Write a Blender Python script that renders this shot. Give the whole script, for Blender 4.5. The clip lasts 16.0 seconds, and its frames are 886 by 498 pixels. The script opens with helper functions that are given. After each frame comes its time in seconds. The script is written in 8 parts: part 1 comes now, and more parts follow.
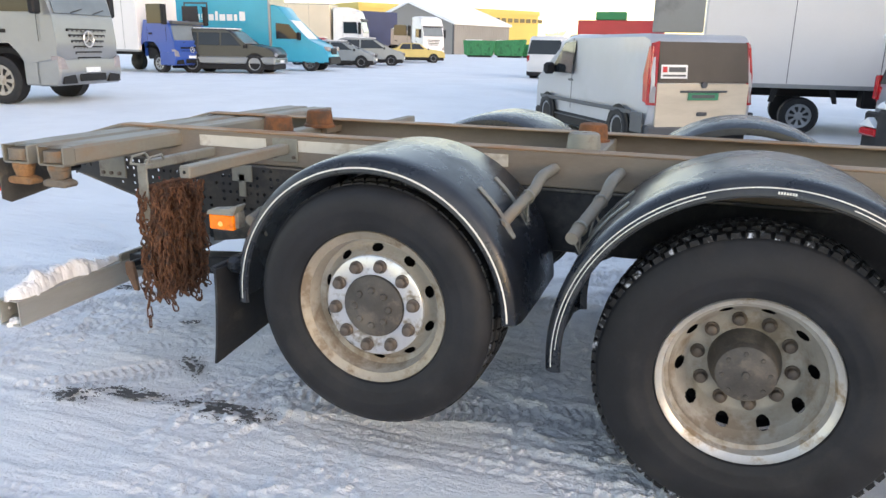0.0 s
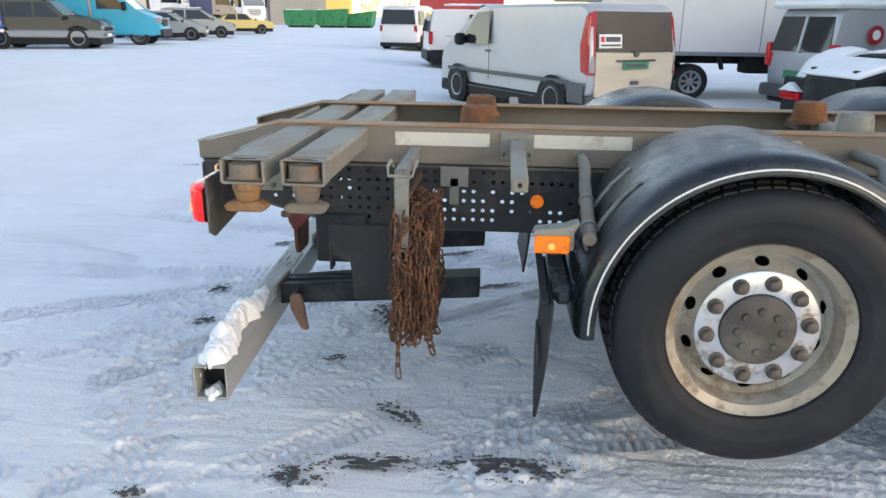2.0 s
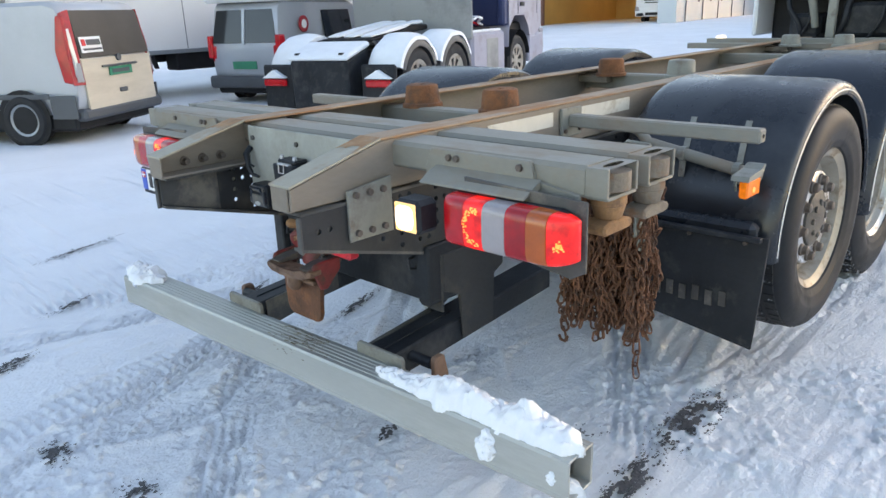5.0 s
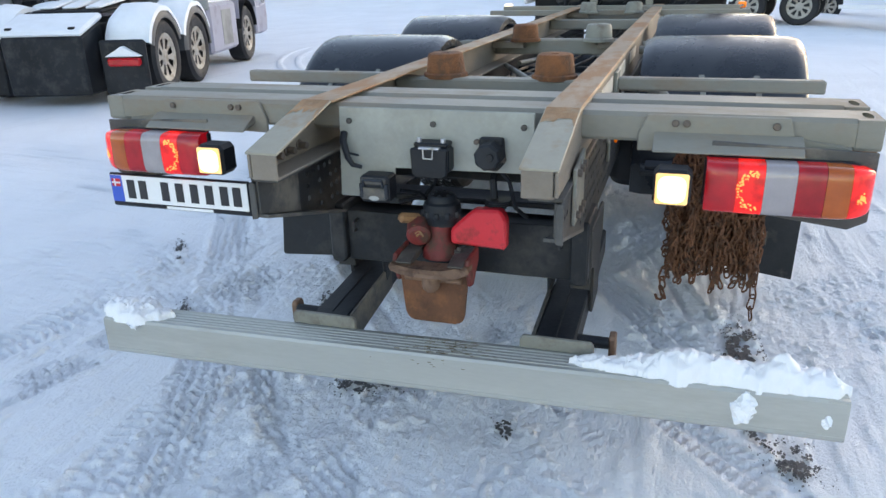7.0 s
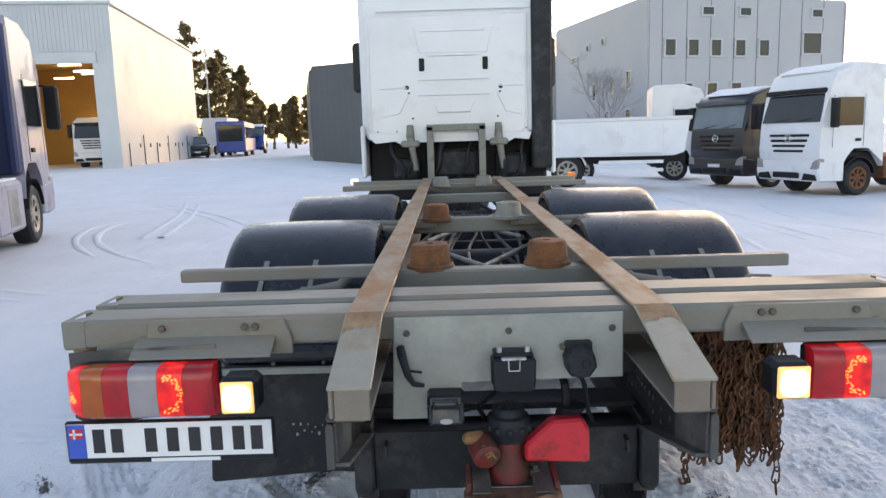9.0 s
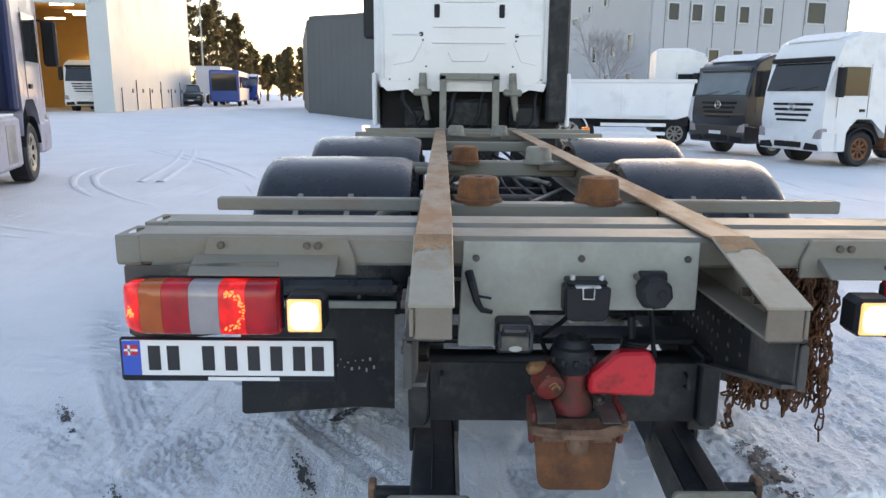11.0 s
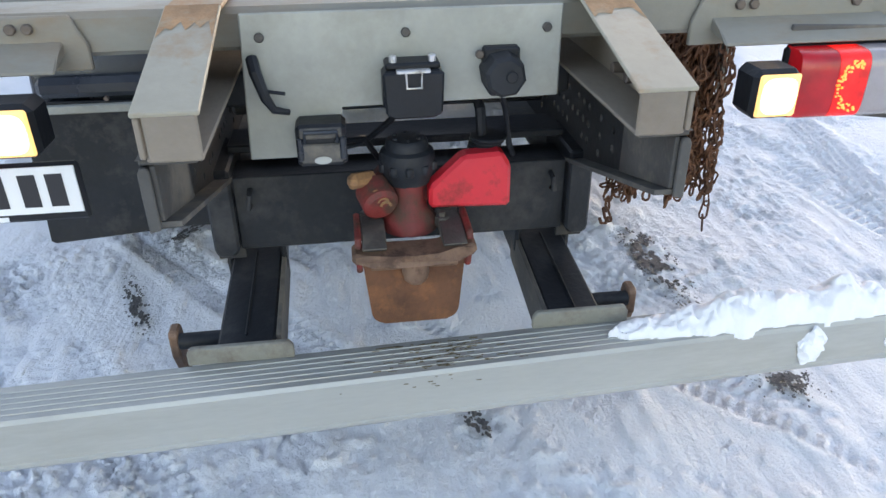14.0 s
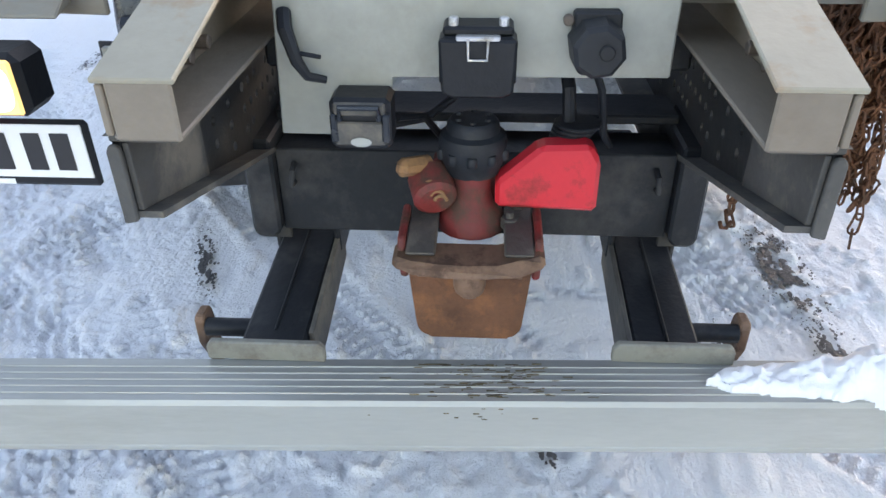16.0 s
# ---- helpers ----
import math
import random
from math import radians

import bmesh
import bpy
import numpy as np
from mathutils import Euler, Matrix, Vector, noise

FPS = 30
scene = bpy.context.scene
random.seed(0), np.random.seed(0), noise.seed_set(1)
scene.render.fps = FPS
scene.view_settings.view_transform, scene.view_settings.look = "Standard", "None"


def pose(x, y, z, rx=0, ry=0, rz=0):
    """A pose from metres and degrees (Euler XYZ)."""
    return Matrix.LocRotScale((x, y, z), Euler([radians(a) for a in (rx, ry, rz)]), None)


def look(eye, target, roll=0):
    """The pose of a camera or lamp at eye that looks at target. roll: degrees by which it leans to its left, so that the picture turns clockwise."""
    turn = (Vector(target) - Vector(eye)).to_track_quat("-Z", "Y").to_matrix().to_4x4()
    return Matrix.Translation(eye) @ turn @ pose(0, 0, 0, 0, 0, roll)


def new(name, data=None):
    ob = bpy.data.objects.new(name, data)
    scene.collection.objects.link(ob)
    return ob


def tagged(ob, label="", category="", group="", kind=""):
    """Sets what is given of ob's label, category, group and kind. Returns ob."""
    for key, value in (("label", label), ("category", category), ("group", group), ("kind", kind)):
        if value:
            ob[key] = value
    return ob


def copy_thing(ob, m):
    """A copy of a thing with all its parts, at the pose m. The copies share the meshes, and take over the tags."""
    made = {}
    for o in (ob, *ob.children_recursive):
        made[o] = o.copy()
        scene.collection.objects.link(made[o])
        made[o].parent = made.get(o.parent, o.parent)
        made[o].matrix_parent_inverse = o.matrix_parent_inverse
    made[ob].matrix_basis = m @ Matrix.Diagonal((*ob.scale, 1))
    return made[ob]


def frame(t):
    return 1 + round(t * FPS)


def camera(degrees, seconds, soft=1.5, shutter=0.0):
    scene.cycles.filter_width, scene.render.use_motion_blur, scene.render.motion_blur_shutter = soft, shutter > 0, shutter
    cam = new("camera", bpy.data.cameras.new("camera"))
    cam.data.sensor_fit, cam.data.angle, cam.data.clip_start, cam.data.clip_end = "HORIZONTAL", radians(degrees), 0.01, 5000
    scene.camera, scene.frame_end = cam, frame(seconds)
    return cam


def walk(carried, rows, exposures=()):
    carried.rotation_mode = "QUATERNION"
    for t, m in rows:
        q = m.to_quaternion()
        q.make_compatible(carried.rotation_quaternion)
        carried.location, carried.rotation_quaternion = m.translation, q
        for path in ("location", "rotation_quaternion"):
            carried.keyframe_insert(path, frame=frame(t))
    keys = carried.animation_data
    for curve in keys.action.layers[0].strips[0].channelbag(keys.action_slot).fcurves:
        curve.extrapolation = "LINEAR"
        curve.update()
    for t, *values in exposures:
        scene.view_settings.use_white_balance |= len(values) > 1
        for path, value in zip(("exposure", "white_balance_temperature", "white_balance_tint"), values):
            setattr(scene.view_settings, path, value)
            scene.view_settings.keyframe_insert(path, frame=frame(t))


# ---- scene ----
cam = camera(62.5, 16.0)
PATH = [
    (0, (1.123, -3.65, 1.681), (0.494, -1.829, 1.142), 1.0),
    (0.5, (0.583, -3.718, 1.683), (-0.01, -1.888, 1.137), 0.4),
    (1, (0.085, -3.719, 1.707), (-0.427, -1.865, 1.159), 1.4),
    (1.5, (-0.401, -3.649, 1.677), (-0.802, -1.777, 1.097), 1.1),
    (2, (-0.889, -3.511, 1.673), (-1.042, -1.611, 1.067), 0.7),
    (2.5, (-1.383, -3.382, 1.656), (-1.44, -1.477, 1.052), -4.0),
    (3, (-1.844, -3.199, 1.639), (-1.526, -1.314, 1.051), 1.4),
    (3.5, (-2.311, -3.021, 1.653), (-1.636, -1.26, 0.988), 3.5),
    (3.7, (-2.456, -2.907, 1.637), (-1.684, -1.186, 0.973), 1.5),
    (5.8, (-3.741, -1.626, 1.607), (-2.14, -0.629, 0.941), -0.3),
    (6, (-3.795, -1.478, 1.627), (-2.162, -0.559, 0.929), -0.3),
    (6.5, (-3.875, -1.104, 1.623), (-2.189, -0.319, 0.886), -3.3),
    (7, (-3.951, -0.712, 1.61), (-2.176, -0.124, 0.899), -1.4),
    (7.5, (-3.95, -0.371, 1.624), (-2.154, 0.063, 0.858), -2.2),
    (8, (-3.785, -0.121, 1.636), (-1.903, 0.035, 0.978), -2.8),
    (8.5, (-3.75, 0.052, 1.714), (-1.794, 0.061, 1.295), -3.0),
    (9, (-3.795, 0.15, 1.707), (-1.819, 0.172, 1.4), -1.8),
    (9.5, (-3.761, 0.266, 1.693), (-1.824, 0.198, 1.196), -1.6),
    (9.7, (-3.73, 0.327, 1.681), (-1.795, 0.253, 1.181), 1.1),
    (11.8, (-3.749, 0.373, 1.578), (-1.787, 0.388, 1.191), -0.3),
    (12, (-3.745, 0.36, 1.583), (-1.787, 0.377, 1.174), -0.3),
    (12.5, (-3.709, 0.31, 1.583), (-1.816, 0.249, 0.941), 0.2),
    (13, (-3.615, 0.212, 1.531), (-1.814, 0.051, 0.677), 0.8),
    (13.5, (-3.488, 0.127, 1.496), (-1.728, -0.068, 0.566), 0.7),
    (14, (-3.302, 0.119, 1.489), (-1.564, -0.109, 0.526), -0.5),
    (14.5, (-3.142, 0.035, 1.454), (-1.403, -0.154, 0.484), -0.3),
    (15, (-3.018, -0.029, 1.425), (-1.345, -0.116, 0.333), 0.5),
    (15.5, (-2.988, -0.06, 1.429), (-1.298, -0.064, 0.36), -0.9),
    (16, (-3.009, -0.018, 1.432), (-1.322, 0.084, 0.362), -0.4),
]
walk(cam, [(t, look(eye, target, roll)) for t, eye, target, roll in PATH], [(0, 1.76, 7850, 19), (1.5, 1.7, 7750, 17), (2.5, 1.7, 7500, 16), (3.5, 1.87, 7450, 16), (6, 1.86, 7550, 16), (7.5, 1.8, 7500, 17), (9, 1.57, 7950, 21), (12.5, 1.78, 7550, 18), (13.5, 2.0, 7850, 19), (15, 2.26, 7950, 20), (16, 2.28, 8000, 20)])

# ---- sky, sun ----
SUN_AZ, SUN_EL = math.atan2(-0.47, 1.0), radians(15.0)
world = bpy.data.worlds.new("winter_sky")
scene.world = world
world.use_nodes = True
wn, wl = world.node_tree.nodes, world.node_tree.links
wn.clear()
w_out, w_bg, w_sky = wn.new("ShaderNodeOutputWorld"), wn.new("ShaderNodeBackground"), wn.new("ShaderNodeTexSky")
w_sky.sky_type, w_sky.sun_disc = "NISHITA", False
w_sky.sun_elevation, w_sky.sun_rotation = SUN_EL, math.pi / 2 - SUN_AZ
w_sky.air_density, w_sky.dust_density, w_sky.ozone_density = 1.0, 0.5, 0.7
w_bg.inputs["Strength"].default_value = 0.15
wl.new(w_sky.outputs[0], w_bg.inputs[0])
wl.new(w_bg.outputs[0], w_out.inputs[0])
sun = new("sun", bpy.data.lights.new("sun", "SUN"))
sun.data.energy, sun.data.angle, sun.data.color = 0.10, radians(20), (1.0, 0.78, 0.55)
sun.matrix_world = look((60 * math.cos(SUN_AZ), 60 * math.sin(SUN_AZ), 60 * math.tan(SUN_EL)), (0, 0, 0))


# ---- materials ----
def mat(name, base, rough=0.6, metal=0.0, var=0.18, scale=3.0, bump=0.15, fine=60.0, stain=None, cover=0.5, stain_scale=5.0, stain_rough=0.85, emit=None, power=0.0, clear=0.0, streak=(1, 1, 1), soft=0.0):
    """A node material: two noises vary the colour, a third lays stains of another colour, the fine one gives relief."""
    m = bpy.data.materials.new(name)
    m.use_nodes = True
    n, l = m.node_tree.nodes, m.node_tree.links
    b = n["Principled BSDF"]
    b.inputs["Roughness"].default_value, b.inputs["Metallic"].default_value = rough, metal
    b.inputs["Coat Weight"].default_value = clear
    co = n.new("ShaderNodeTexCoord")
    stretch = n.new("ShaderNodeMapping")
    stretch.inputs["Scale"].default_value = streak
    l.new(co.outputs["Object"], stretch.inputs[0])

    def noise_of(s, detail=5.0, rough_=0.6):
        t = n.new("ShaderNodeTexNoise")
        t.inputs["Scale"].default_value, t.inputs["Detail"].default_value, t.inputs["Roughness"].default_value = s, detail, rough_
        l.new(stretch.outputs[0], t.inputs["Vector"])
        return t

    def ramp_of(src, lo, hi, c0, c1):
        r = n.new("ShaderNodeValToRGB")
        r.color_ramp.elements[0].position, r.color_ramp.elements[1].position = lo, hi
        r.color_ramp.elements[0].color, r.color_ramp.elements[1].color = c0, c1
        l.new(src, r.inputs[0])
        return r

    wide, small = noise_of(scale), noise_of(fine, 3.0)
    info = n.new("ShaderNodeObjectInfo")
    dark = tuple(c * (1 - var) for c in base) + (1,)
    light = tuple(min(1, c * (1 + var)) for c in base) + (1,)
    col = ramp_of(wide.outputs["Fac"], 0.3, 0.7, dark, light).outputs[0]
    mix = n.new("ShaderNodeMix")
    mix.data_type, mix.blend_type = "RGBA", "MULTIPLY"
    mix.inputs[0].default_value = 0.5
    g = ramp_of(small.outputs["Fac"], 0.25, 0.75, (1 - var, 1 - var, 1 - var, 1), (1, 1, 1, 1)).outputs[0]
    l.new(col, mix.inputs[6])
    l.new(g, mix.inputs[7])
    col = mix.outputs[2]
    if stain:
        sn = noise_of(stain_scale, 8.0, 0.68)
        mask = ramp_of(sn.outputs["Fac"], 0.62 - 0.25 * cover, 0.72 - 0.2 * cover + soft, (0, 0, 0, 1), (1, 1, 1, 1)).outputs[0]
        mx = n.new("ShaderNodeMix")
        mx.data_type = "RGBA"
        l.new(mask, mx.inputs[0])
        l.new(col, mx.inputs[6])
        mx.inputs[7].default_value = tuple(stain) + (1,)
        col = mx.outputs[2]
        rr = n.new("ShaderNodeMix")
        rr.inputs[2].default_value, rr.inputs[3].default_value = rough, stain_rough
        l.new(mask, rr.inputs[0])
        l.new(rr.outputs[0], b.inputs["Roughness"])
    l.new(col, b.inputs["Base Color"])
    if bump:
        bp = n.new("ShaderNodeBump")
        bp.inputs["Strength"].default_value, bp.inputs["Distance"].default_value = bump, 0.01
        l.new(small.outputs["Fac"], bp.inputs["Height"])
        l.new(bp.outputs[0], b.inputs["Normal"])
    if emit:
        b.inputs["Emission Color"].default_value, b.inputs["Emission Strength"].default_value = tuple(emit) + (1,), power
        if bump:
            gl = n.new("ShaderNodeMapRange")
            gl.inputs["From Min"].default_value, gl.inputs["From Max"].default_value = 0.35, 0.65
            gl.inputs["To Min"].default_value, gl.inputs["To Max"].default_value = 0.45 * power, 1.6 * power
            l.new(wide.outputs["Fac"], gl.inputs[0])
            l.new(gl.outputs[0], b.inputs["Emission Strength"])
    return m


def glass(name, tint, rough=0.05):
    m = mat(name, tint, rough, 0.0, 0.1, 1.5, 0.0)
    m.node_tree.nodes["Principled BSDF"].inputs["IOR"].default_value = 1.5
    return m


M = dict(
    snow=mat("packed_snow", (0.78, 0.80, 0.83), 0.75, 0, 0.05, 0.6, 0.6, 70.0, stain=(0.73, 0.75, 0.785), cover=0.5, stain_scale=2.2, soft=0.2),
    loose=mat("fresh_snow", (0.80, 0.82, 0.85), 0.8, 0, 0.04, 6.0, 0.3, 55.0),
    grit=mat("bare_asphalt", (0.10, 0.10, 0.105), 0.7, 0, 0.4, 9.0, 0.6, 90.0),
    rail=mat("dusty_frame_paint", (0.215, 0.18, 0.145), 0.62, 0, 0.2, 2.2, 0.12, 70, stain=(0.165, 0.125, 0.095), cover=0.5, stain_scale=3.5, streak=(0.5, 1, 1.6), soft=0.15),
    flange=mat("rust_worn_flange", (0.30, 0.205, 0.13), 0.6, 0, 0.2, 3.0, 0.12, 70, stain=(0.30, 0.155, 0.075), cover=0.6, stain_scale=4.5, streak=(0.6, 1.5, 1)),
    beam=mat("grey_green_beam_paint", (0.215, 0.205, 0.175), 0.55, 0, 0.16, 2.0, 0.10, 60, stain=(0.225, 0.172, 0.125), cover=0.55, stain_scale=4.0, streak=(1.2, 0.6, 1.2), soft=0.07),
    grey=mat("grey_bracket_paint", (0.23, 0.23, 0.20), 0.55, 0, 0.18, 3.0, 0.12, 60, stain=(0.16, 0.14, 0.12), cover=0.45, stain_scale=6.0),
    panel=mat("pale_grey_plate", (0.31, 0.315, 0.285), 0.5, 0, 0.2, 2.6, 0.06, 50, stain=(0.235, 0.225, 0.19), cover=0.5, stain_scale=3.2, soft=0.1),
    dark=mat("black_chassis_paint", (0.017, 0.020, 0.025), 0.5, 0, 0.35, 3.0, 0.15, 60, stain=(0.080, 0.077, 0.075), cover=0.5, stain_scale=6.0, soft=0.2),
    plastic=mat("black_plastic", (0.014, 0.016, 0.020), 0.45, 0, 0.3, 5.0, 0.08, 80),
    fender=mat("dusty_black_mudguard", (0.014, 0.018, 0.025), 0.26, 0, 0.35, 2.5, 0.06, 90, stain=(0.058, 0.063, 0.07), cover=0.5, stain_scale=3.0, soft=0.3),
    rubber=mat("tyre_rubber", (0.017, 0.018, 0.021), 0.55, 0, 0.3, 4.0, 0.05, 70, stain=(0.032, 0.032, 0.034), cover=0.4, stain_scale=3.0),
    tread=mat("snowy_tread", (0.018, 0.019, 0.021), 0.75, 0, 0.3, 9.0, 0.25, 80, stain=(0.6, 0.64, 0.7), cover=0.22, stain_scale=26.0),
    tread_dull=mat("dark_tread", (0.012, 0.013, 0.015), 0.75, 0, 0.3, 9.0, 0.25, 80, stain=(0.4, 0.43, 0.47), cover=0.07, stain_scale=22.0),
    flap=mat("rubber_flap", (0.020, 0.022, 0.026), 0.6, 0, 0.3, 4.0, 0.1, 60, stain=(0.05, 0.05, 0.05), cover=0.3, stain_scale=9.0),
    rust=mat("rust", (0.21, 0.080, 0.030), 0.85, 0, 0.45, 7.0, 0.45, 90, stain=(0.085, 0.045, 0.028), cover=0.55, stain_scale=6.0),
    jaw_rust=mat("dark_jaw_rust", (0.135, 0.055, 0.026), 0.8, 0, 0.4, 7.0, 0.35, 90, stain=(0.21, 0.085, 0.035), cover=0.4, stain_scale=9.0),
    chain=mat("rusty_chain", (0.17, 0.075, 0.04), 0.8, 0.2, 0.45, 16.0, 0.3, 140, stain=(0.07, 0.04, 0.028), cover=0.5, stain_scale=22.0),
    lock=mat("orange_rust_lock", (0.33, 0.17, 0.075), 0.85, 0, 0.35, 9.0, 0.35, 90, stain=(0.16, 0.09, 0.05), cover=0.5, stain_scale=9.0),
    lock_dull=mat("grey_brown_lock", (0.19, 0.155, 0.12), 0.8, 0, 0.3, 9.0, 0.3, 90, stain=(0.20, 0.11, 0.06), cover=0.45, stain_scale=10.0),
    rim=mat("dirty_steel_rim", (0.36, 0.335, 0.295), 0.45, 0.1, 0.2, 4.0, 0.1, 70, stain=(0.24, 0.195, 0.15), cover=0.5, stain_scale=5.0),
    rimedge=mat("worn_rim_flange", (0.37, 0.32, 0.255), 0.45, 0.35, 0.2, 5.0, 0.1, 70, stain=(0.25, 0.19, 0.135), cover=0.5, stain_scale=9.0),
    rimbright=mat("bright_rim_flange", (0.62, 0.60, 0.56), 0.35, 0.5, 0.15, 5.0, 0.08, 70, stain=(0.40, 0.30, 0.2), cover=0.35, stain_scale=7.0),
    ring=mat("polished_nut_ring", (0.66, 0.66, 0.67), 0.28, 0.7, 0.12, 5.0, 0.05, 60, stain=(0.33, 0.29, 0.24), cover=0.36, stain_scale=14.0),
    nut=mat("brown_nut", (0.13, 0.105, 0.09), 0.55, 0.4, 0.3, 20.0, 0.2, 90),
    hub=mat("greasy_hub", (0.075, 0.068, 0.062), 0.55, 0.1, 0.35, 8.0, 0.25, 80, stain=(0.15, 0.13, 0.11), cover=0.4, stain_scale=12.0),
    alu=mat("dull_aluminium", (0.41, 0.42, 0.40), 0.45, 0.35, 0.12, 1.8, 0.06, 70, stain=(0.33, 0.325, 0.30), cover=0.5, stain_scale=3.0, streak=(2, 0.35, 2), soft=0.2),
    railweb=mat("brown_black_rail", (0.024, 0.025, 0.027), 0.65, 0, 0.3, 3.0, 0.15, 60, stain=(0.06, 0.054, 0.048), cover=0.42, stain_scale=5.0),
    endplate=mat("tan_grey_end_plate", (0.31, 0.285, 0.225), 0.55, 0, 0.15, 3.0, 0.06, 50, stain=(0.30, 0.165, 0.08), cover=0.5, stain_scale=4.5, soft=0.08),
    dusty=mat("dusty_black_steel", (0.075, 0.073, 0.070), 0.7, 0, 0.3, 4.0, 0.15, 60, stain=(0.17, 0.15, 0.125), cover=0.5, stain_scale=5.0),
    worn=mat("worn_brown_steel", (0.20, 0.115, 0.075), 0.6, 0.2, 0.35, 9.0, 0.25, 80, stain=(0.09, 0.05, 0.035), cover=0.45, stain_scale=13.0),
    grime=mat("rust_grime", (0.16, 0.125, 0.07), 0.85, 0, 0.5, 20.0, 0.2, 120),
    rust_film=mat("thin_orange_rust", (0.36, 0.20, 0.10), 0.8, 0, 0.3, 14.0, 0.2, 90, stain=(0.29, 0.24, 0.17), cover=0.5, stain_scale=18.0, soft=0.1),
    tape=mat("white_reflective_tape", (0.62, 0.59, 0.52), 0.45, 0, 0.1, 4.0, 0.02, 60, stain=(0.45, 0.40, 0.33), cover=0.4, stain_scale=8.0),
    white=mat("white_lorry_paint", (0.74, 0.75, 0.77), 0.4, 0, 0.05, 1.2, 0.02, 40, stain=(0.67, 0.67, 0.68), cover=0.35, stain_scale=1.4, clear=0.2),
    stripe=mat("white_stripe", (0.72, 0.70, 0.64), 0.5, 0, 0.1, 8.0, 0.0),
    black=mat("matt_black", (0.012, 0.012, 0.014), 0.6, 0, 0.3, 5.0, 0.05),
    glass=glass("dark_glass", (0.02, 0.024, 0.028)),
    pale_glass=glass("bright_glass", (0.16, 0.19, 0.21)),
    # glows faintly wherever used, also on unlit parked lamps and one air line
    red_lens=mat("red_lens", (0.24, 0.004, 0.008), 0.25, 0, 0.15, 14.0, 0.10, 260, clear=0.2, emit=(0.9, 0.012, 0.03), power=0.045),
    red_lit=mat("lit_red_lens", (0.42, 0.008, 0.010), 0.2, 0, 0.2, 30.0, 0.12, 260, emit=(1.0, 0.022, 0.016), power=0.17),
    hot=mat("lit_bulb", (1, 0.4, 0.15), 0.2, 0, 0.1, 30.0, 0.0, emit=(1.0, 0.17, 0.015), power=0.5),
    clear_lens=mat("clear_lens", (0.31, 0.28, 0.29), 0.2, 0, 0.1, 14.0, 0.05, 220, clear=0.4),
    amber_lens=mat("amber_lens", (0.42, 0.085, 0.010), 0.2, 0, 0.15, 14.0, 0.05, 220, clear=0.4),
    amber_lit=mat("lit_amber_lens", (0.60, 0.15, 0.01), 0.25, 0, 0.2, 30.0, 0.05, 200, emit=(1.0, 0.22, 0.005), power=0.12),
    lamp_on=mat("lit_reversing_lamp", (1, 0.95, 0.8), 0.2, 0, 0.1, 20.0, 0.0, emit=(1.0, 0.80, 0.50), power=0.6),
    lamp_rim=mat("warm_lamp_rim", (1, 0.7, 0.3), 0.2, 0, 0.1, 20.0, 0.0, emit=(1.0, 0.50, 0.12), power=0.22),
    red=mat("red_guard_paint", (0.62, 0.022, 0.035), 0.42, 0, 0.12, 3.0, 0.06, 60, stain=(0.30, 0.03, 0.03), cover=0.28, stain_scale=9.0),
    dull_red=mat("dull_red_coupling", (0.20, 0.024, 0.022), 0.6, 0, 0.35, 9.0, 0.2, 70, stain=(0.085, 0.042, 0.03), cover=0.62, stain_scale=11.0),
    plate_white=mat("plate_white", (0.78, 0.79, 0.8), 0.4, 0, 0.05, 5.0, 0.0),
    ink=mat("plate_black", (0.02, 0.02, 0.025), 0.5, 0, 0.2, 5.0, 0.0),
    flag_blue=mat("flag_blue", (0.03, 0.10, 0.52), 0.45, 0, 0.1, 5.0, 0.0),
    flag_red=mat("flag_red", (0.6, 0.02, 0.03), 0.45, 0, 0.1, 5.0, 0.0),
)

for key in ("dark", "flap", "plastic", "rubber", "black", "tread"):
    M[key].node_tree.nodes["Principled BSDF"].inputs["Specular IOR Level"].default_value = 0.28


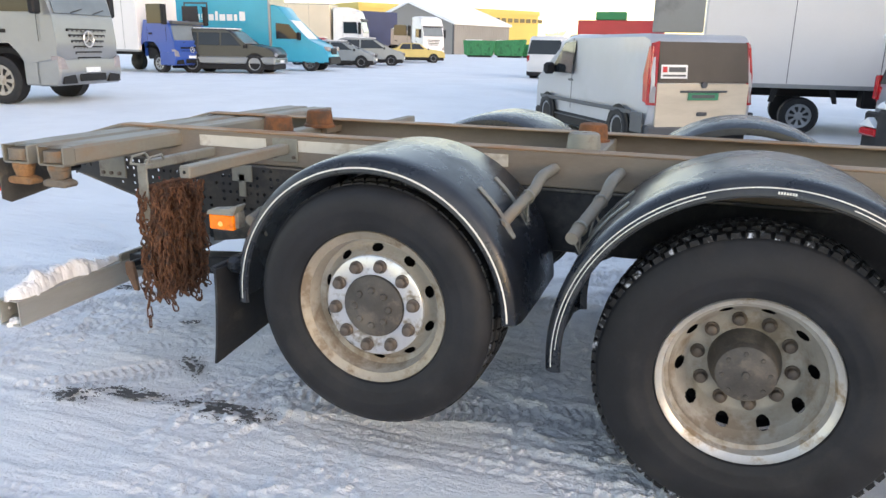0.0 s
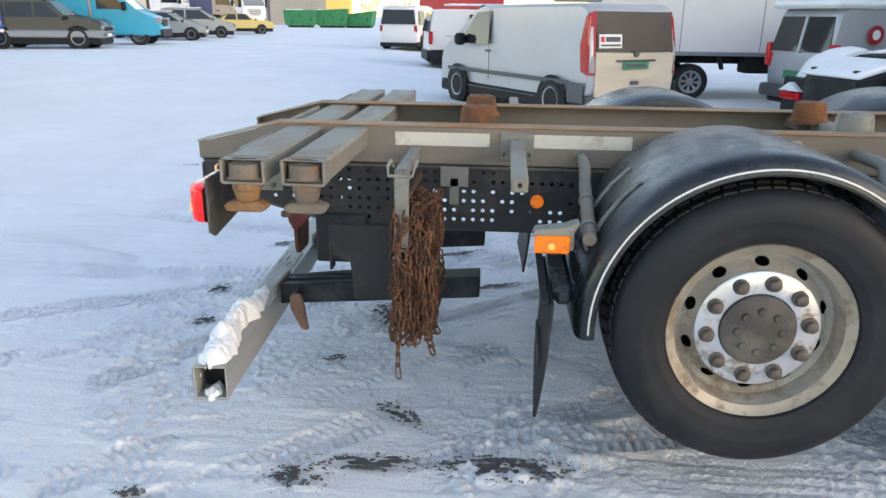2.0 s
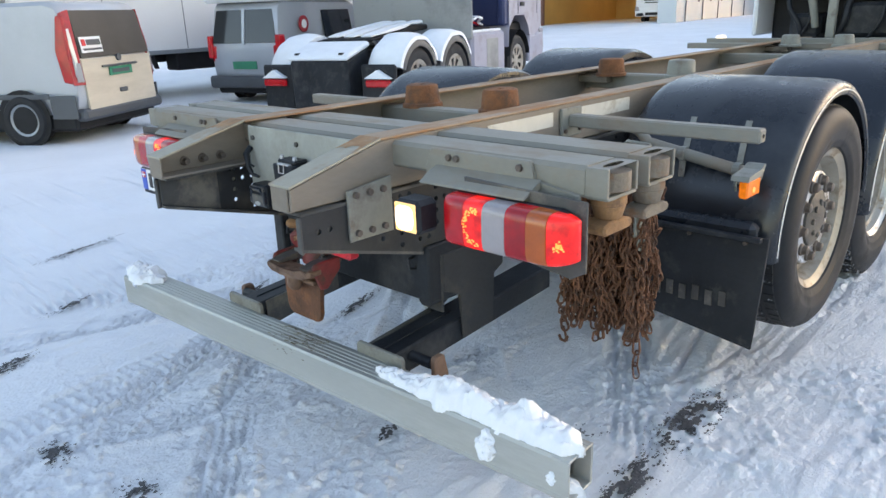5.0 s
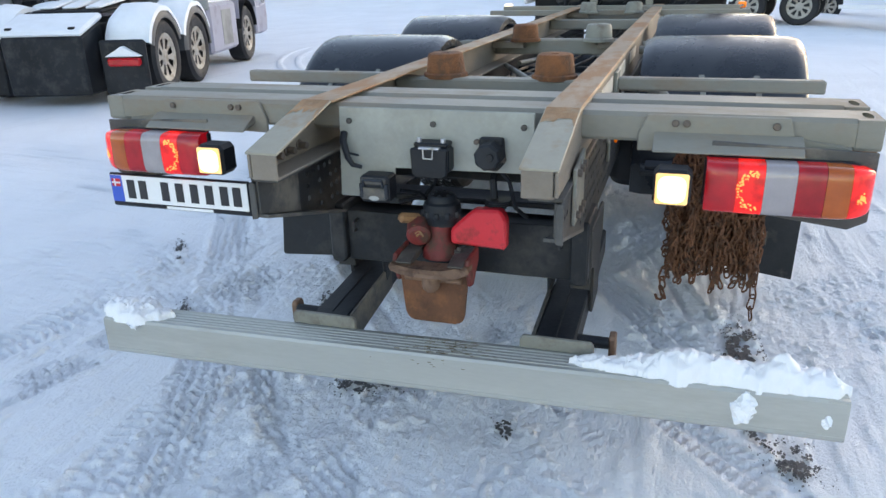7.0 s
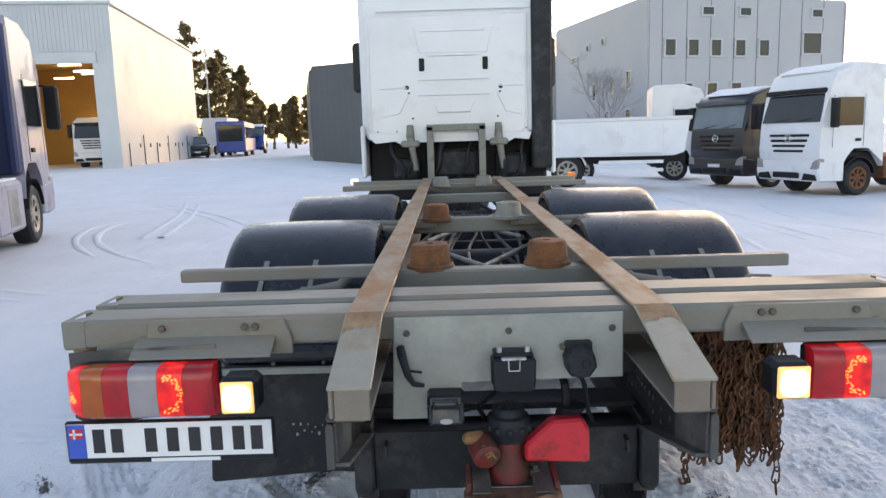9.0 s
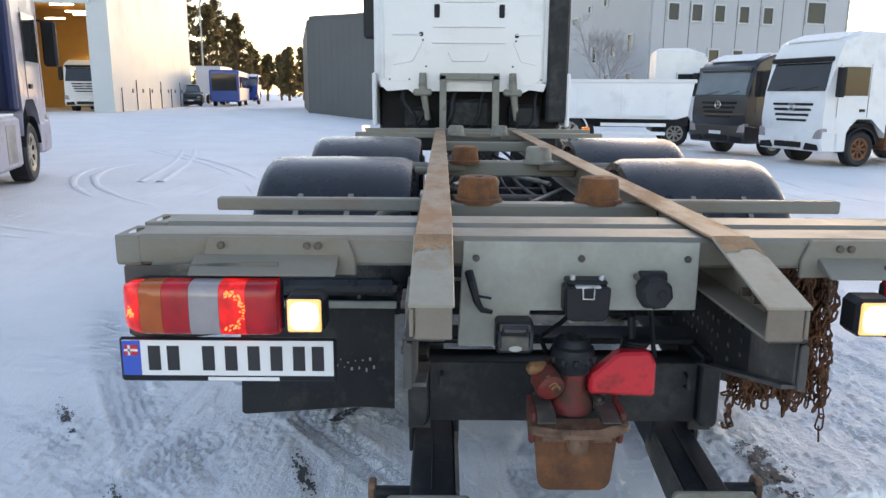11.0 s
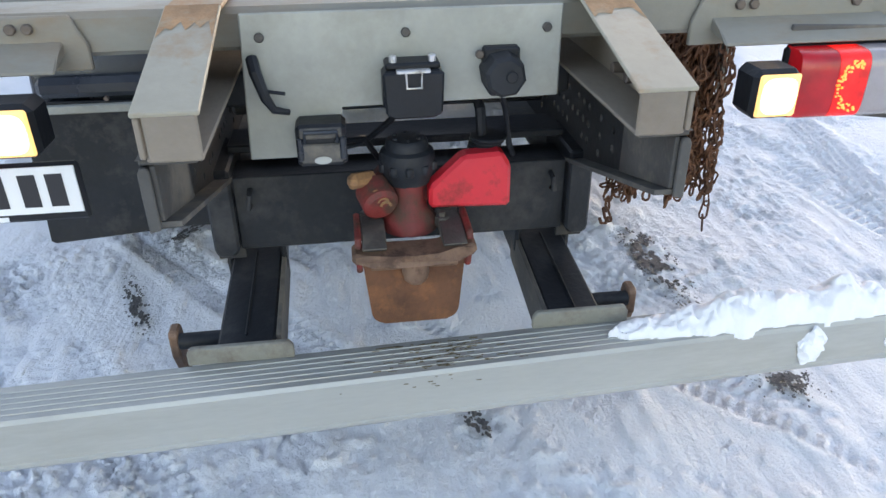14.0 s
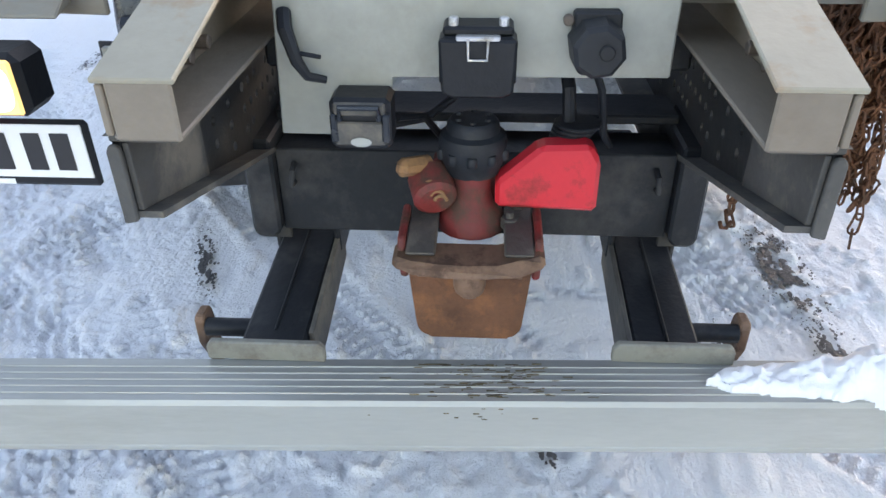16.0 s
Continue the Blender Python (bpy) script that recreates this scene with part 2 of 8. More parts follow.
def weathered(m, fine, ruts, smear):
    """Adds crumbs, long soft ruts and grey smears to the snow of the yard."""
    n, l = m.node_tree.nodes, m.node_tree.links
    b = n["Principled BSDF"]
    co = n.new("ShaderNodeTexCoord")
    last = b.inputs["Normal"].links[0].from_socket

    def layer(scale, detail, stretch, turn, distort=0.0):
        mp, t = n.new("ShaderNodeMapping"), n.new("ShaderNodeTexNoise")
        mp.inputs["Scale"].default_value, mp.inputs["Rotation"].default_value = stretch, (0, 0, radians(turn))
        t.inputs["Scale"].default_value, t.inputs["Detail"].default_value, t.inputs["Roughness"].default_value, t.inputs["Distortion"].default_value = scale, detail, 0.65, distort
        l.new(co.outputs["Object"], mp.inputs[0])
        l.new(mp.outputs[0], t.inputs["Vector"])
        return t.outputs["Fac"]

    for src, dist, power in ((layer(55, 9, (1, 1, 1), 0), 0.013, fine), (layer(1.3, 6, (0.22, 2.6, 1), -28, 0.6), 0.07, ruts), (layer(1.1, 5, (0.2, 2.2, 1), 14, 0.6), 0.05, ruts)):
        bp = n.new("ShaderNodeBump")
        bp.inputs["Strength"].default_value, bp.inputs["Distance"].default_value = power, dist
        l.new(src, bp.inputs["Height"])
        l.new(last, bp.inputs["Normal"])
        last = bp.outputs[0]
    l.new(last, b.inputs["Normal"])
    r, mx = n.new("ShaderNodeValToRGB"), n.new("ShaderNodeMix")
    r.color_ramp.elements[0].position, r.color_ramp.elements[1].position = 0.60, 0.75
    r.color_ramp.elements[1].color = (smear, smear, smear, 1)
    r.color_ramp.elements[0].color = (0, 0, 0, 1)
    l.new(layer(0.9, 9, (0.35, 1.9, 1), -22, 1.2), r.inputs[0])
    mx.data_type = "RGBA"
    l.new(r.outputs[0], mx.inputs[0])
    l.new(b.inputs["Base Color"].links[0].from_socket, mx.inputs[6])
    mx.inputs[7].default_value = (0.36, 0.35, 0.35, 1)
    l.new(mx.outputs[2], b.inputs["Base Color"])


M["snow"].node_tree.nodes["Principled BSDF"].inputs["Specular IOR Level"].default_value = 0.12
weathered(M["snow"], 0.75, 0.3, 0.22)


# ---- mesh helpers ----
def thing(name, label, category, at=(0, 0, 0), turn=0.0, group="", kind=""):
    ob = new(name)
    ob.empty_display_size = 0.2
    ob.matrix_world = pose(*at, 0, 0, turn)
    return tagged(ob, label, category, group, kind)


def part(name, bm, material, parent=None, label="", smooth=False):
    me = bpy.data.meshes.new(name)
    bmesh.ops.recalc_face_normals(bm, faces=bm.faces[:])
    for f in bm.faces:
        f.smooth = smooth
    bm.to_mesh(me)
    bm.free()
    for m in material if isinstance(material, (list, tuple)) else (material,):
        me.materials.append(M[m] if isinstance(m, str) else m)
    if smooth:
        me.set_sharp_from_angle(angle=radians(38))
    ob = new(name, me)
    if parent:
        ob.parent = parent
    return tagged(ob, label)


def B():
    return bmesh.new()


def bevel(bm, verts, b, seg=1):
    if b > 0:
        es = {e for v in verts for e in v.link_edges}
        bmesh.ops.bevel(bm, geom=list(es), offset=b, segments=seg, profile=0.6, affect="EDGES", clamp_overlap=True)


def box(bm, x0, y0, z0, x1, y1, z1, b=0.004, m=None, mi=0):
    c = Matrix.LocRotScale(((x0 + x1) / 2, (y0 + y1) / 2, (z0 + z1) / 2), None, (abs(x1 - x0), abs(y1 - y0), abs(z1 - z0)))
    had = set(bm.faces)
    vs = bmesh.ops.create_cube(bm, size=1, matrix=(m @ c) if m else c)["verts"]
    bevel(bm, vs, b)
    if mi:
        for f in bm.faces:
            if f not in had:
                f.material_index = mi
    return bm


def bar(bm, p, q, w, h, b=0.003, up=(0, 0, 1)):
    """A bar of section w (across) by h (up) from p to q."""
    p, q = Vector(p), Vector(q)
    d = (q - p).normalized()
    side = d.cross(Vector(up)).normalized()
    m = Matrix.Translation((p + q) / 2) @ Matrix((side, d, side.cross(d))).transposed().to_4x4()
    n = (q - p).length / 2
    return box(bm, -w / 2, -n, -h / 2, w / 2, n, h / 2, b, m)


def prism(bm, pts, axis, a, c, b=0.003):
    """A polygon drawn in the plane across axis, pushed from a to c."""
    put = {"x": lambda u, v, k: (k, u, v), "y": lambda u, v, k: (u, k, v), "z": lambda u, v, k: (u, v, k)}[axis]
    lo = [bm.verts.new(put(u, v, a)) for u, v in pts]
    hi = [bm.verts.new(put(u, v, c)) for u, v in pts]
    n = len(pts)
    bm.faces.new(lo)
    bm.faces.new(hi[::-1])
    for i in range(n):
        bm.faces.new((lo[i], hi[i], hi[(i + 1) % n], lo[(i + 1) % n]))
    bevel(bm, lo + hi, b)
    return bm


def tube(bm, pts, r, seg=12, closed=False):
    pts = [Vector(p) for p in pts]
    n = len(pts)
    rings, side = [], None
    for i, p in enumerate(pts):
        d = (pts[(i + 1) % n] - pts[i - 1]) if closed else (pts[min(i + 1, n - 1)] - pts[max(i - 1, 0)])
        d.normalize()
        if side is None:
            side = d.orthogonal().normalized()
        side = (side - d * side.dot(d)).normalized()
        up = d.cross(side)
        rr = r[i] if isinstance(r, (list, tuple)) else r
        rings.append([bm.verts.new(p + rr * (math.cos(k * math.tau / seg) * side + math.sin(k * math.tau / seg) * up)) for k in range(seg)])
    for i in range(n if closed else n - 1):
        a, c = rings[i], rings[(i + 1) % n]
        for k in range(seg):
            bm.faces.new((a[k], a[(k + 1) % seg], c[(k + 1) % seg], c[k]))
    if not closed:
        bm.faces.new(rings[0][::-1])
        bm.faces.new(rings[-1])
    return bm


def arc(p, c, a0, a1, n, r, axes=(0, 2)):
    out = []
    for i in range(n + 1):
        a = radians(a0 + (a1 - a0) * i / n)
        q = list(p)
        q[axes[0]] = c[0] + r * math.cos(a)
        q[axes[1]] = c[1] + r * math.sin(a)
        out.append(tuple(q))
    return out


def lathe(bm, prof, seg=48, m=None, a0=0.0, a1=360.0, skip=None):
    """Turns the profile (radius, along) round the local y axis. skip(i, k): faces left open."""
    full = abs(a1 - a0) > 359
    steps = seg if full else seg + 1
    rings = []
    for r, y in prof:
        if r < 1e-5:
            v = bm.verts.new(m @ Vector((0, y, 0)) if m else (0, y, 0))
            rings.append([v] * steps)
            continue
        ring = []
        for k in range(steps):
            a = radians(a0 + (a1 - a0) * k / seg)
            p = Vector((r * math.cos(a), y, r * math.sin(a)))
            ring.append(bm.verts.new(m @ p if m else p))
        rings.append(ring)
    for i in range(len(prof) - 1):
        for k in range(seg):
            if skip and skip(i, k):
                continue
            j = (k + 1) % steps
            q = []
            for v in (rings[i][k], rings[i][j], rings[i + 1][j], rings[i + 1][k]):
                if v not in q:
                    q.append(v)
            if len(q) > 2:
                bm.faces.new(q)
    return bm


def disc(bm, c, r, h, axis="y", seg=20, r2=None, b=0.002):
    turn = {"x": Euler((0, math.pi / 2, 0)), "y": Euler((math.pi / 2, 0, 0)), "z": Euler((0, 0, 0))}[axis]
    vs = bmesh.ops.create_cone(bm, cap_ends=True, segments=seg, radius1=r, radius2=r if r2 is None else r2, depth=h, matrix=Matrix.LocRotScale(c, turn, None))["verts"]
    bevel(bm, vs, b)
    return bm


def smooth(t):
    t = min(1.0, max(0.0, t))
    return t * t * (3 - 2 * t)


def rise(x, y):
    """The height of the yard: level round the lorry, a little higher towards the parked row."""
    return smooth((y - 2.6) / 4.5) * (0.09 + 0.25 * smooth((-1 - x) / 6) * smooth((y - 2.6) / 14)) * smooth((15.0 - x) / 6.0) - 0.36 * smooth((-y - 3.5) / 6.0) * smooth((x - 6) / 5) + 0.42 * smooth((x - 20) / 20) * smooth((y - 2) / 8)


# ---- the yard ----
def np_noise(x, y, seed):
    """Smooth lattice noise in 0..1 on arrays."""
    def rnd(i, j):
        h = np.sin(i * 127.1 + j * 311.7 + seed * 74.7) * 43758.5453
        return h - np.floor(h)
    i, j = np.floor(x), np.floor(y)
    u, v = x - i, y - j
    u, v = u * u * (3 - 2 * u), v * v * (3 - 2 * v)
    return (rnd(i, j) * (1 - u) + rnd(i + 1, j) * u) * (1 - v) + (rnd(i, j + 1) * (1 - u) + rnd(i + 1, j + 1) * u) * v


def spaced(lo, near0, near1, hi, step):
    """Coordinates: fine between near0 and near1, ever wider out to lo and hi."""
    mid = list(np.arange(near0, near1, step))
    out, d, p = [], step, near1
    while p < hi:
        out.append(p)
        d *= 1.16
        p += d
    out.append(hi)
    left, d, p = [], step, near0
    while True:
        d *= 1.16
        p -= d
        if p < lo:
            break
        left.append(p)
    return np.array([lo] + left[::-1] + mid + out)


def ground():
    xs, ys = spaced(-900, -3.9, 1.5, 1400, 0.0115), spaced(-900, -2.8, 2.2, 1400, 0.0115)
    x, y = np.meshgrid(xs, ys, indexing="ij")
    s = lambda t: np.clip(t, 0, 1) ** 2 * (3 - 2 * np.clip(t, 0, 1))
    z = s((y - 2.6) / 4.5) * (0.09 + 0.25 * s((-1 - x) / 6) * s((y - 2.6) / 14)) * s((15.0 - x) / 6.0) - 0.36 * s((-y - 3.5) / 6.0) * s((x - 6) / 5) + 0.42 * s((x - 20) / 20) * s((y - 2) / 8)
    near = s((9 - np.hypot(x, y)) / 4)
    far = s((np.hypot(x, y) - 5) / 6) * s((70 - np.hypot(x, y)) / 30)
    z += 0.05 * far * (np_noise(x * 0.5, y * 0.5, 5) - 0.5)
    crumb = s((np_noise(x * 1.3, y * 1.3, 21) - 0.40) / 0.2) * (0.4 + 0.6 * s((np_noise(x * 4.1, y * 4.1, 22) - 0.35) / 0.2))
    z += near * ((np_noise(x * 2.3, y * 2.3, 1) - 0.5) * 0.020 + (np_noise(x * 7, y * 7, 2) - 0.5) * 0.007)
    z += near * crumb * ((np_noise(x * 19, y * 19, 3) - 0.5) * 0.006 + (np_noise(x * 41, y * 41, 4) - 0.5) * 0.011 + 0.012 * s((np_noise(x * 33, y * 33, 6) - 0.66) / 0.12))
    # scraped streaks along the way the lorries drive
    warp = 0.25 * np_noise(x * 0.9, y * 0.9, 41)
    streak = 0.6 * np_noise(x * 2.2, (y + warp) * 17, 42) + 0.4 * np_noise(x * 6, (y + warp) * 34, 43)
    z += near * 0.011 * (streak - 0.5) * s((np_noise(x * 0.8 + 3, y * 0.8, 44) - 0.35) / 0.25)
    flakes = s((np_noise(x * 4.5, (y + warp) * 15, 45) - 0.64) / 0.06)
    z += near * 0.006 * flakes * (0.5 + np_noise(x * 30, y * 30, 46))
    # tyre tracks: a point, direction in degrees, half width, pitch of the tread, depth, tread kind
    lanes = [(-1, -1.05, 2, 0.14, 0.047, 0.005, 1), (-1, 0.95, -1, 0.15, 0.050, 0.009, 1), (-2.3, -0.45, 38, 0.10, 0.044, 0.010, 0), (-2.6, 0.15, 34, 0.10, 0.044, 0.010, 0),
             (-2.2, 0.6, -24, 0.11, 0.052, 0.008, 1), (-1.0, -1.75, 9, 0.12, 0.050, 0.009, 1), (-2.4, -1.25, 14, 0.11, 0.048, 0.009, 0), (-2.0, 1.9, -16, 0.14, 0.055, 0.010, 1), (-2.6, 2.5, -14, 0.14, 0.055, 0.010, 0), (-0.8, 0.1, 40, 0.11, 0.044, 0.008, 0),
             (-2.9, -0.7, 52, 0.11, 0.050, 0.009, 1), (-3.0, 1.0, 8, 0.12, 0.052, 0.007, 0), (-1.4, 1.35, 27, 0.12, 0.052, 0.009, 1), (-0.6, -2.2, 6, 0.13, 0.052, 0.010, 0), (-1.9, -2.0, -12, 0.12, 0.05, 0.009, 1), (-2.5, -1.7, 30, 0.12, 0.05, 0.009, 1), (-1.6, -0.95, 44, 0.10, 0.045, 0.008, 0)]
    for i, (x0, y0, a, w, p, deep, kind) in enumerate(lanes):
        c, q = math.cos(radians(a)), math.sin(radians(a))
        along, across = (x - x0) * c + (y - y0) * q, -(x - x0) * q + (y - y0) * c
        across = across + 0.10 * (np_noise(along * 0.5, 0 * along + i, 50) - 0.5)
        inside = s((w - np.abs(across)) / 0.02)
        jitter = 0.35 * (np_noise(x * 12, y * 12, 60 + i) - 0.5)
        if kind:
            grooves = s((np.abs(((across / w * 2.5 + jitter) % 1.0) - 0.5) - 0.16) / 0.12)
            cut = s((np.sin(math.tau * (along / p + 0.5 * np.floor(across / w * 2.5) + jitter)) + 0.75) / 0.4)
            tread = grooves * cut
        else:
            tread = s((np.sin(math.tau * (along / p + 0.55 * np.abs(across) / w + jitter)) + 0.2) / 0.45) * s((np.abs(across) - 0.012) / 0.012)
        worn = s((0.6 * np_noise(x * 1.2, y * 1.2, 7 + i) + 0.4 * np_noise(x * 8, y * 8, 90 + i) - 0.38) / 0.24)
        deep = 1.8 * deep
        z += near * inside * worn * deep * (tread - 0.85) + near * worn * 0.4 * deep * s((0.035 - np.abs(np.abs(across) - w - 0.015)) / 0.03) * (0.4 + np_noise(x * 22, y * 22, 70))
    n, k = z.shape
    verts = np.stack([x, y, z], -1).reshape(-1, 3)
    idx = np.arange(n * k).reshape(n, k)
    quads = np.stack([idx[:-1, :-1], idx[1:, :-1], idx[1:, 1:], idx[:-1, 1:]], -1).reshape(-1, 4)
    me = bpy.data.meshes.new("ground")
    me.from_pydata(verts.tolist(), [], quads.tolist())
    me.polygons.foreach_set("use_smooth", np.ones(len(quads), bool))
    me.materials.append(M["snow"])
    return tagged(new("ground", me), "packed snow over an asphalt lorry yard with tyre tracks", "snow", kind="structure")


ground()

# ---- the lorry chassis ----
lorry = thing("lorry", "bare chassis lorry with white cab and swap-body frame", "lorry")

# frame rails: a tan C channel with a rusty upper flange on a black main rail
for s in (-1, 1):
    bm = B()
    prism(bm, [(-2.21, 1.075), (-2.21, 1.140), (-1.86, 1.228), (4.45, 1.228), (4.45, 1.075)], "y", s * 0.430, s * 0.440, 0.002)
    box(bm, -2.21, s * 0.345, 1.070, 4.45, s * 0.430, 1.078, 0.002)
    box(bm, -2.214, s * 0.345, 1.070, -2.206, s * 0.426, 1.146, 0.003)
    web = part("upper_rail", bm, "rail", lorry, "tan dusty steel channel")
    bm = B()
    box(bm, -1.858, s * 0.338, 1.229, 4.45, s * 0.441, 1.238, 0.003)
    part("rail_flange", bm, "flange", web, "rust-streaked top flange")
    bm = B()
    prism(bm, [(-2.214, 1.142), (-1.858, 1.231), (-1.858, 1.239), (-2.216, 1.150)], "y", s * 0.340, s * 0.442, 0.002)
    end = part("bevelled_end", bm, "endplate", web, "grey bevelled rail end")
    bm = B()
    rng = random.Random(14 + s)
    slope = lambda x: 1.2402 + 0.2486 * (x + 1.858)
    low_edge = [(-1.925 - 0.035 * rng.random() - (0.03 if k in (0, 8) else 0.0), s * (0.343 + 0.012 * k)) for k in range(9)]
    bm.faces.new([bm.verts.new((x, y, slope(x))) for x, y in [(-1.859, s * 0.343)] + low_edge + [(-1.859, s * 0.439)]])
    part("rust_stain", bm, "rust_film", end, "orange rust at the bend")
    # main rail with its holes, tapering at the tail
    bm = B()
    rng = random.Random(4)

    def low(xx):
        return 0.955 - 0.170 * min(1.0, max(0.0, (xx + 2.19) / 0.62))

    for k in range(52):
        xa = -2.19 + 0.0415 * k
        xb = min(xa + 0.0415, -0.03)
        top = 1.062
        while top - 0.0415 > max(low(xa), low(xb)):
            zb = top - 0.0415
            holed = (k in (1, 2) and abs(top - 1.0205) < 0.001) or (7 <= k and rng.random() < (0.8 if k < 17 else 0.5 if k < 26 else 0.62))
            if holed:
                r, n = 0.0092, 12
                rings = []
                for yy in (0.437, 0.446):
                    inner, outer = [], []
                    for a in range(n):
                        c, q = math.cos(math.tau * a / n), math.sin(math.tau * a / n)
                        f = 0.5 / max(abs(c), abs(q))
                        inner.append(bm.verts.new(((xa + xb) / 2 + r * c, s * yy, (top + zb) / 2 + r * q)))
                        outer.append(bm.verts.new(((xa + xb) / 2 + (xb - xa) * f * c, s * yy, (top + zb) / 2 + (top - zb) * f * q)))
                    corner = [bm.verts.new((x, s * yy, z)) for x, z in ((xb, top), (xa, top), (xa, zb), (xb, zb))]
                    for a in range(n):
                        e = (a + 1) % n
                        bm.faces.new([inner[a], outer[a]] + ([corner[a // 3]] if a % 3 == 1 else []) + [outer[e], inner[e]])
                    rings.append(inner)
                for a in range(n):
                    bm.faces.new((rings[0][a], rings[0][(a + 1) % n], rings[1][(a + 1) % n], rings[1][a]))
            else:
                for yy in (0.437, 0.446):
                    bm.faces.new([bm.verts.new((x, s * yy, z)) for x, z in ((xa, zb), (xb, zb), (xb, top), (xa, top))])
            top = zb
        for yy in (0.437, 0.446):
            bm.faces.new([bm.verts.new((x, s * yy, z)) for x, z in ((xa, low(xa)), (xb, low(xb)), (xb, top), (xa, top))])
    main = part("main_rail", bm, "railweb", lorry, "black perforated main rail")
    bm = B()
    prism(bm, [(-2.188, low(-2.188) + 0.006), (-2.188, 1.056), (-1.955, 1.056), (-1.955, low(-1.955) + 0.006)], "y", s * 0.4275, s * 0.4355, 0.001)
    part("rail_lining", bm, "dusty", main, "dusty steel lining of the rail end")
    bm = B()
    prism(bm, [(s * 0.434, 0.948), (s * 0.434, 1.050), (s * 0.438, 1.057), (s * 0.448, 1.057), (s * 0.453, 1.048), (s * 0.453, 0.944)], "x", -2.199, -2.190, 0.002)
    box(bm, -2.197, s * 0.355, 1.0695, -2.06, s * 0.452, 1.0705, 0.0)
    part("rail_tip", bm, "dusty", main, "dusty worn tip of the rail")
    bm = B()
    box(bm, -0.03, s * 0.437, 0.785, 4.9, s * 0.446, 1.057, 0.002)
    part("main_rail_web", bm, "dark", main)
    bm = B()
    box(bm, -2.19, s * 0.36, 1.058, 4.9, s * 0.45, 1.068, 0.002)
    part("main_rail_flange", bm, "dusty", main, "dust-greyed lower flange")
    bm = B()
    box(bm, -1.6, s * 0.36, 0.780, 4.9, s * 0.437, 0.789, 0.002)
    edge = [(-2.19 + 0.05 * k, low(-2.19 + 0.05 * k)) for k in range(13)]
    prism(bm, [(x, z - 0.005) for x, z in edge] + [(x, z + 0.005) for x, z in edge[::-1]], "y", s * 0.402, s * 0.4465, 0.0)
    part("main_rail_flange", bm, "dusty", main, "dust-greyed lower flange")
    # reflective tape on the web
    if s < 0:
        for a, c in ((-1.345, -0.945), (-0.785, -0.355), (-0.1, 0.32)):
            bm = B()
            box(bm, a, -0.4432, 1.152, c, -0.4405, 1.208, 0.0)
            part("reflective_tape", bm, "tape", web, "white reflective strip")
    # bolts inside the bevelled end and on the plate beneath
    for k in range(3):
        bm = B()
        disc(bm, (-2.08 + k * 0.075, s * 0.414, 1.108), 0.012, 0.032, "y", 6)
        disc(bm, (-2.08 + k * 0.075, s * 0.427, 1.108), 0.018, 0.006, "y", 16)
        part("bolt", bm, "nut", web)

# fishplate bolted under the tail of the rail
for s in (-1, 1):
    bm = B()
    prism(bm, [(-2.02, 0.94), (-2.02, 1.10), (-1.84, 1.12), (-1.84, 0.94)], "y", s * 0.448, s * 0.458, 0.002)
    fp = part("fish_plate", bm, "grey", lorry, "grey bolted fishplate")
    for k in range(3):
        for zz in (0.965, 1.085):
            bm = B()
            disc(bm, (-1.99 + k * 0.055, s * 0.463, zz), 0.012, 0.014, "y", 6)
            part("bolt", bm, "nut", fp)

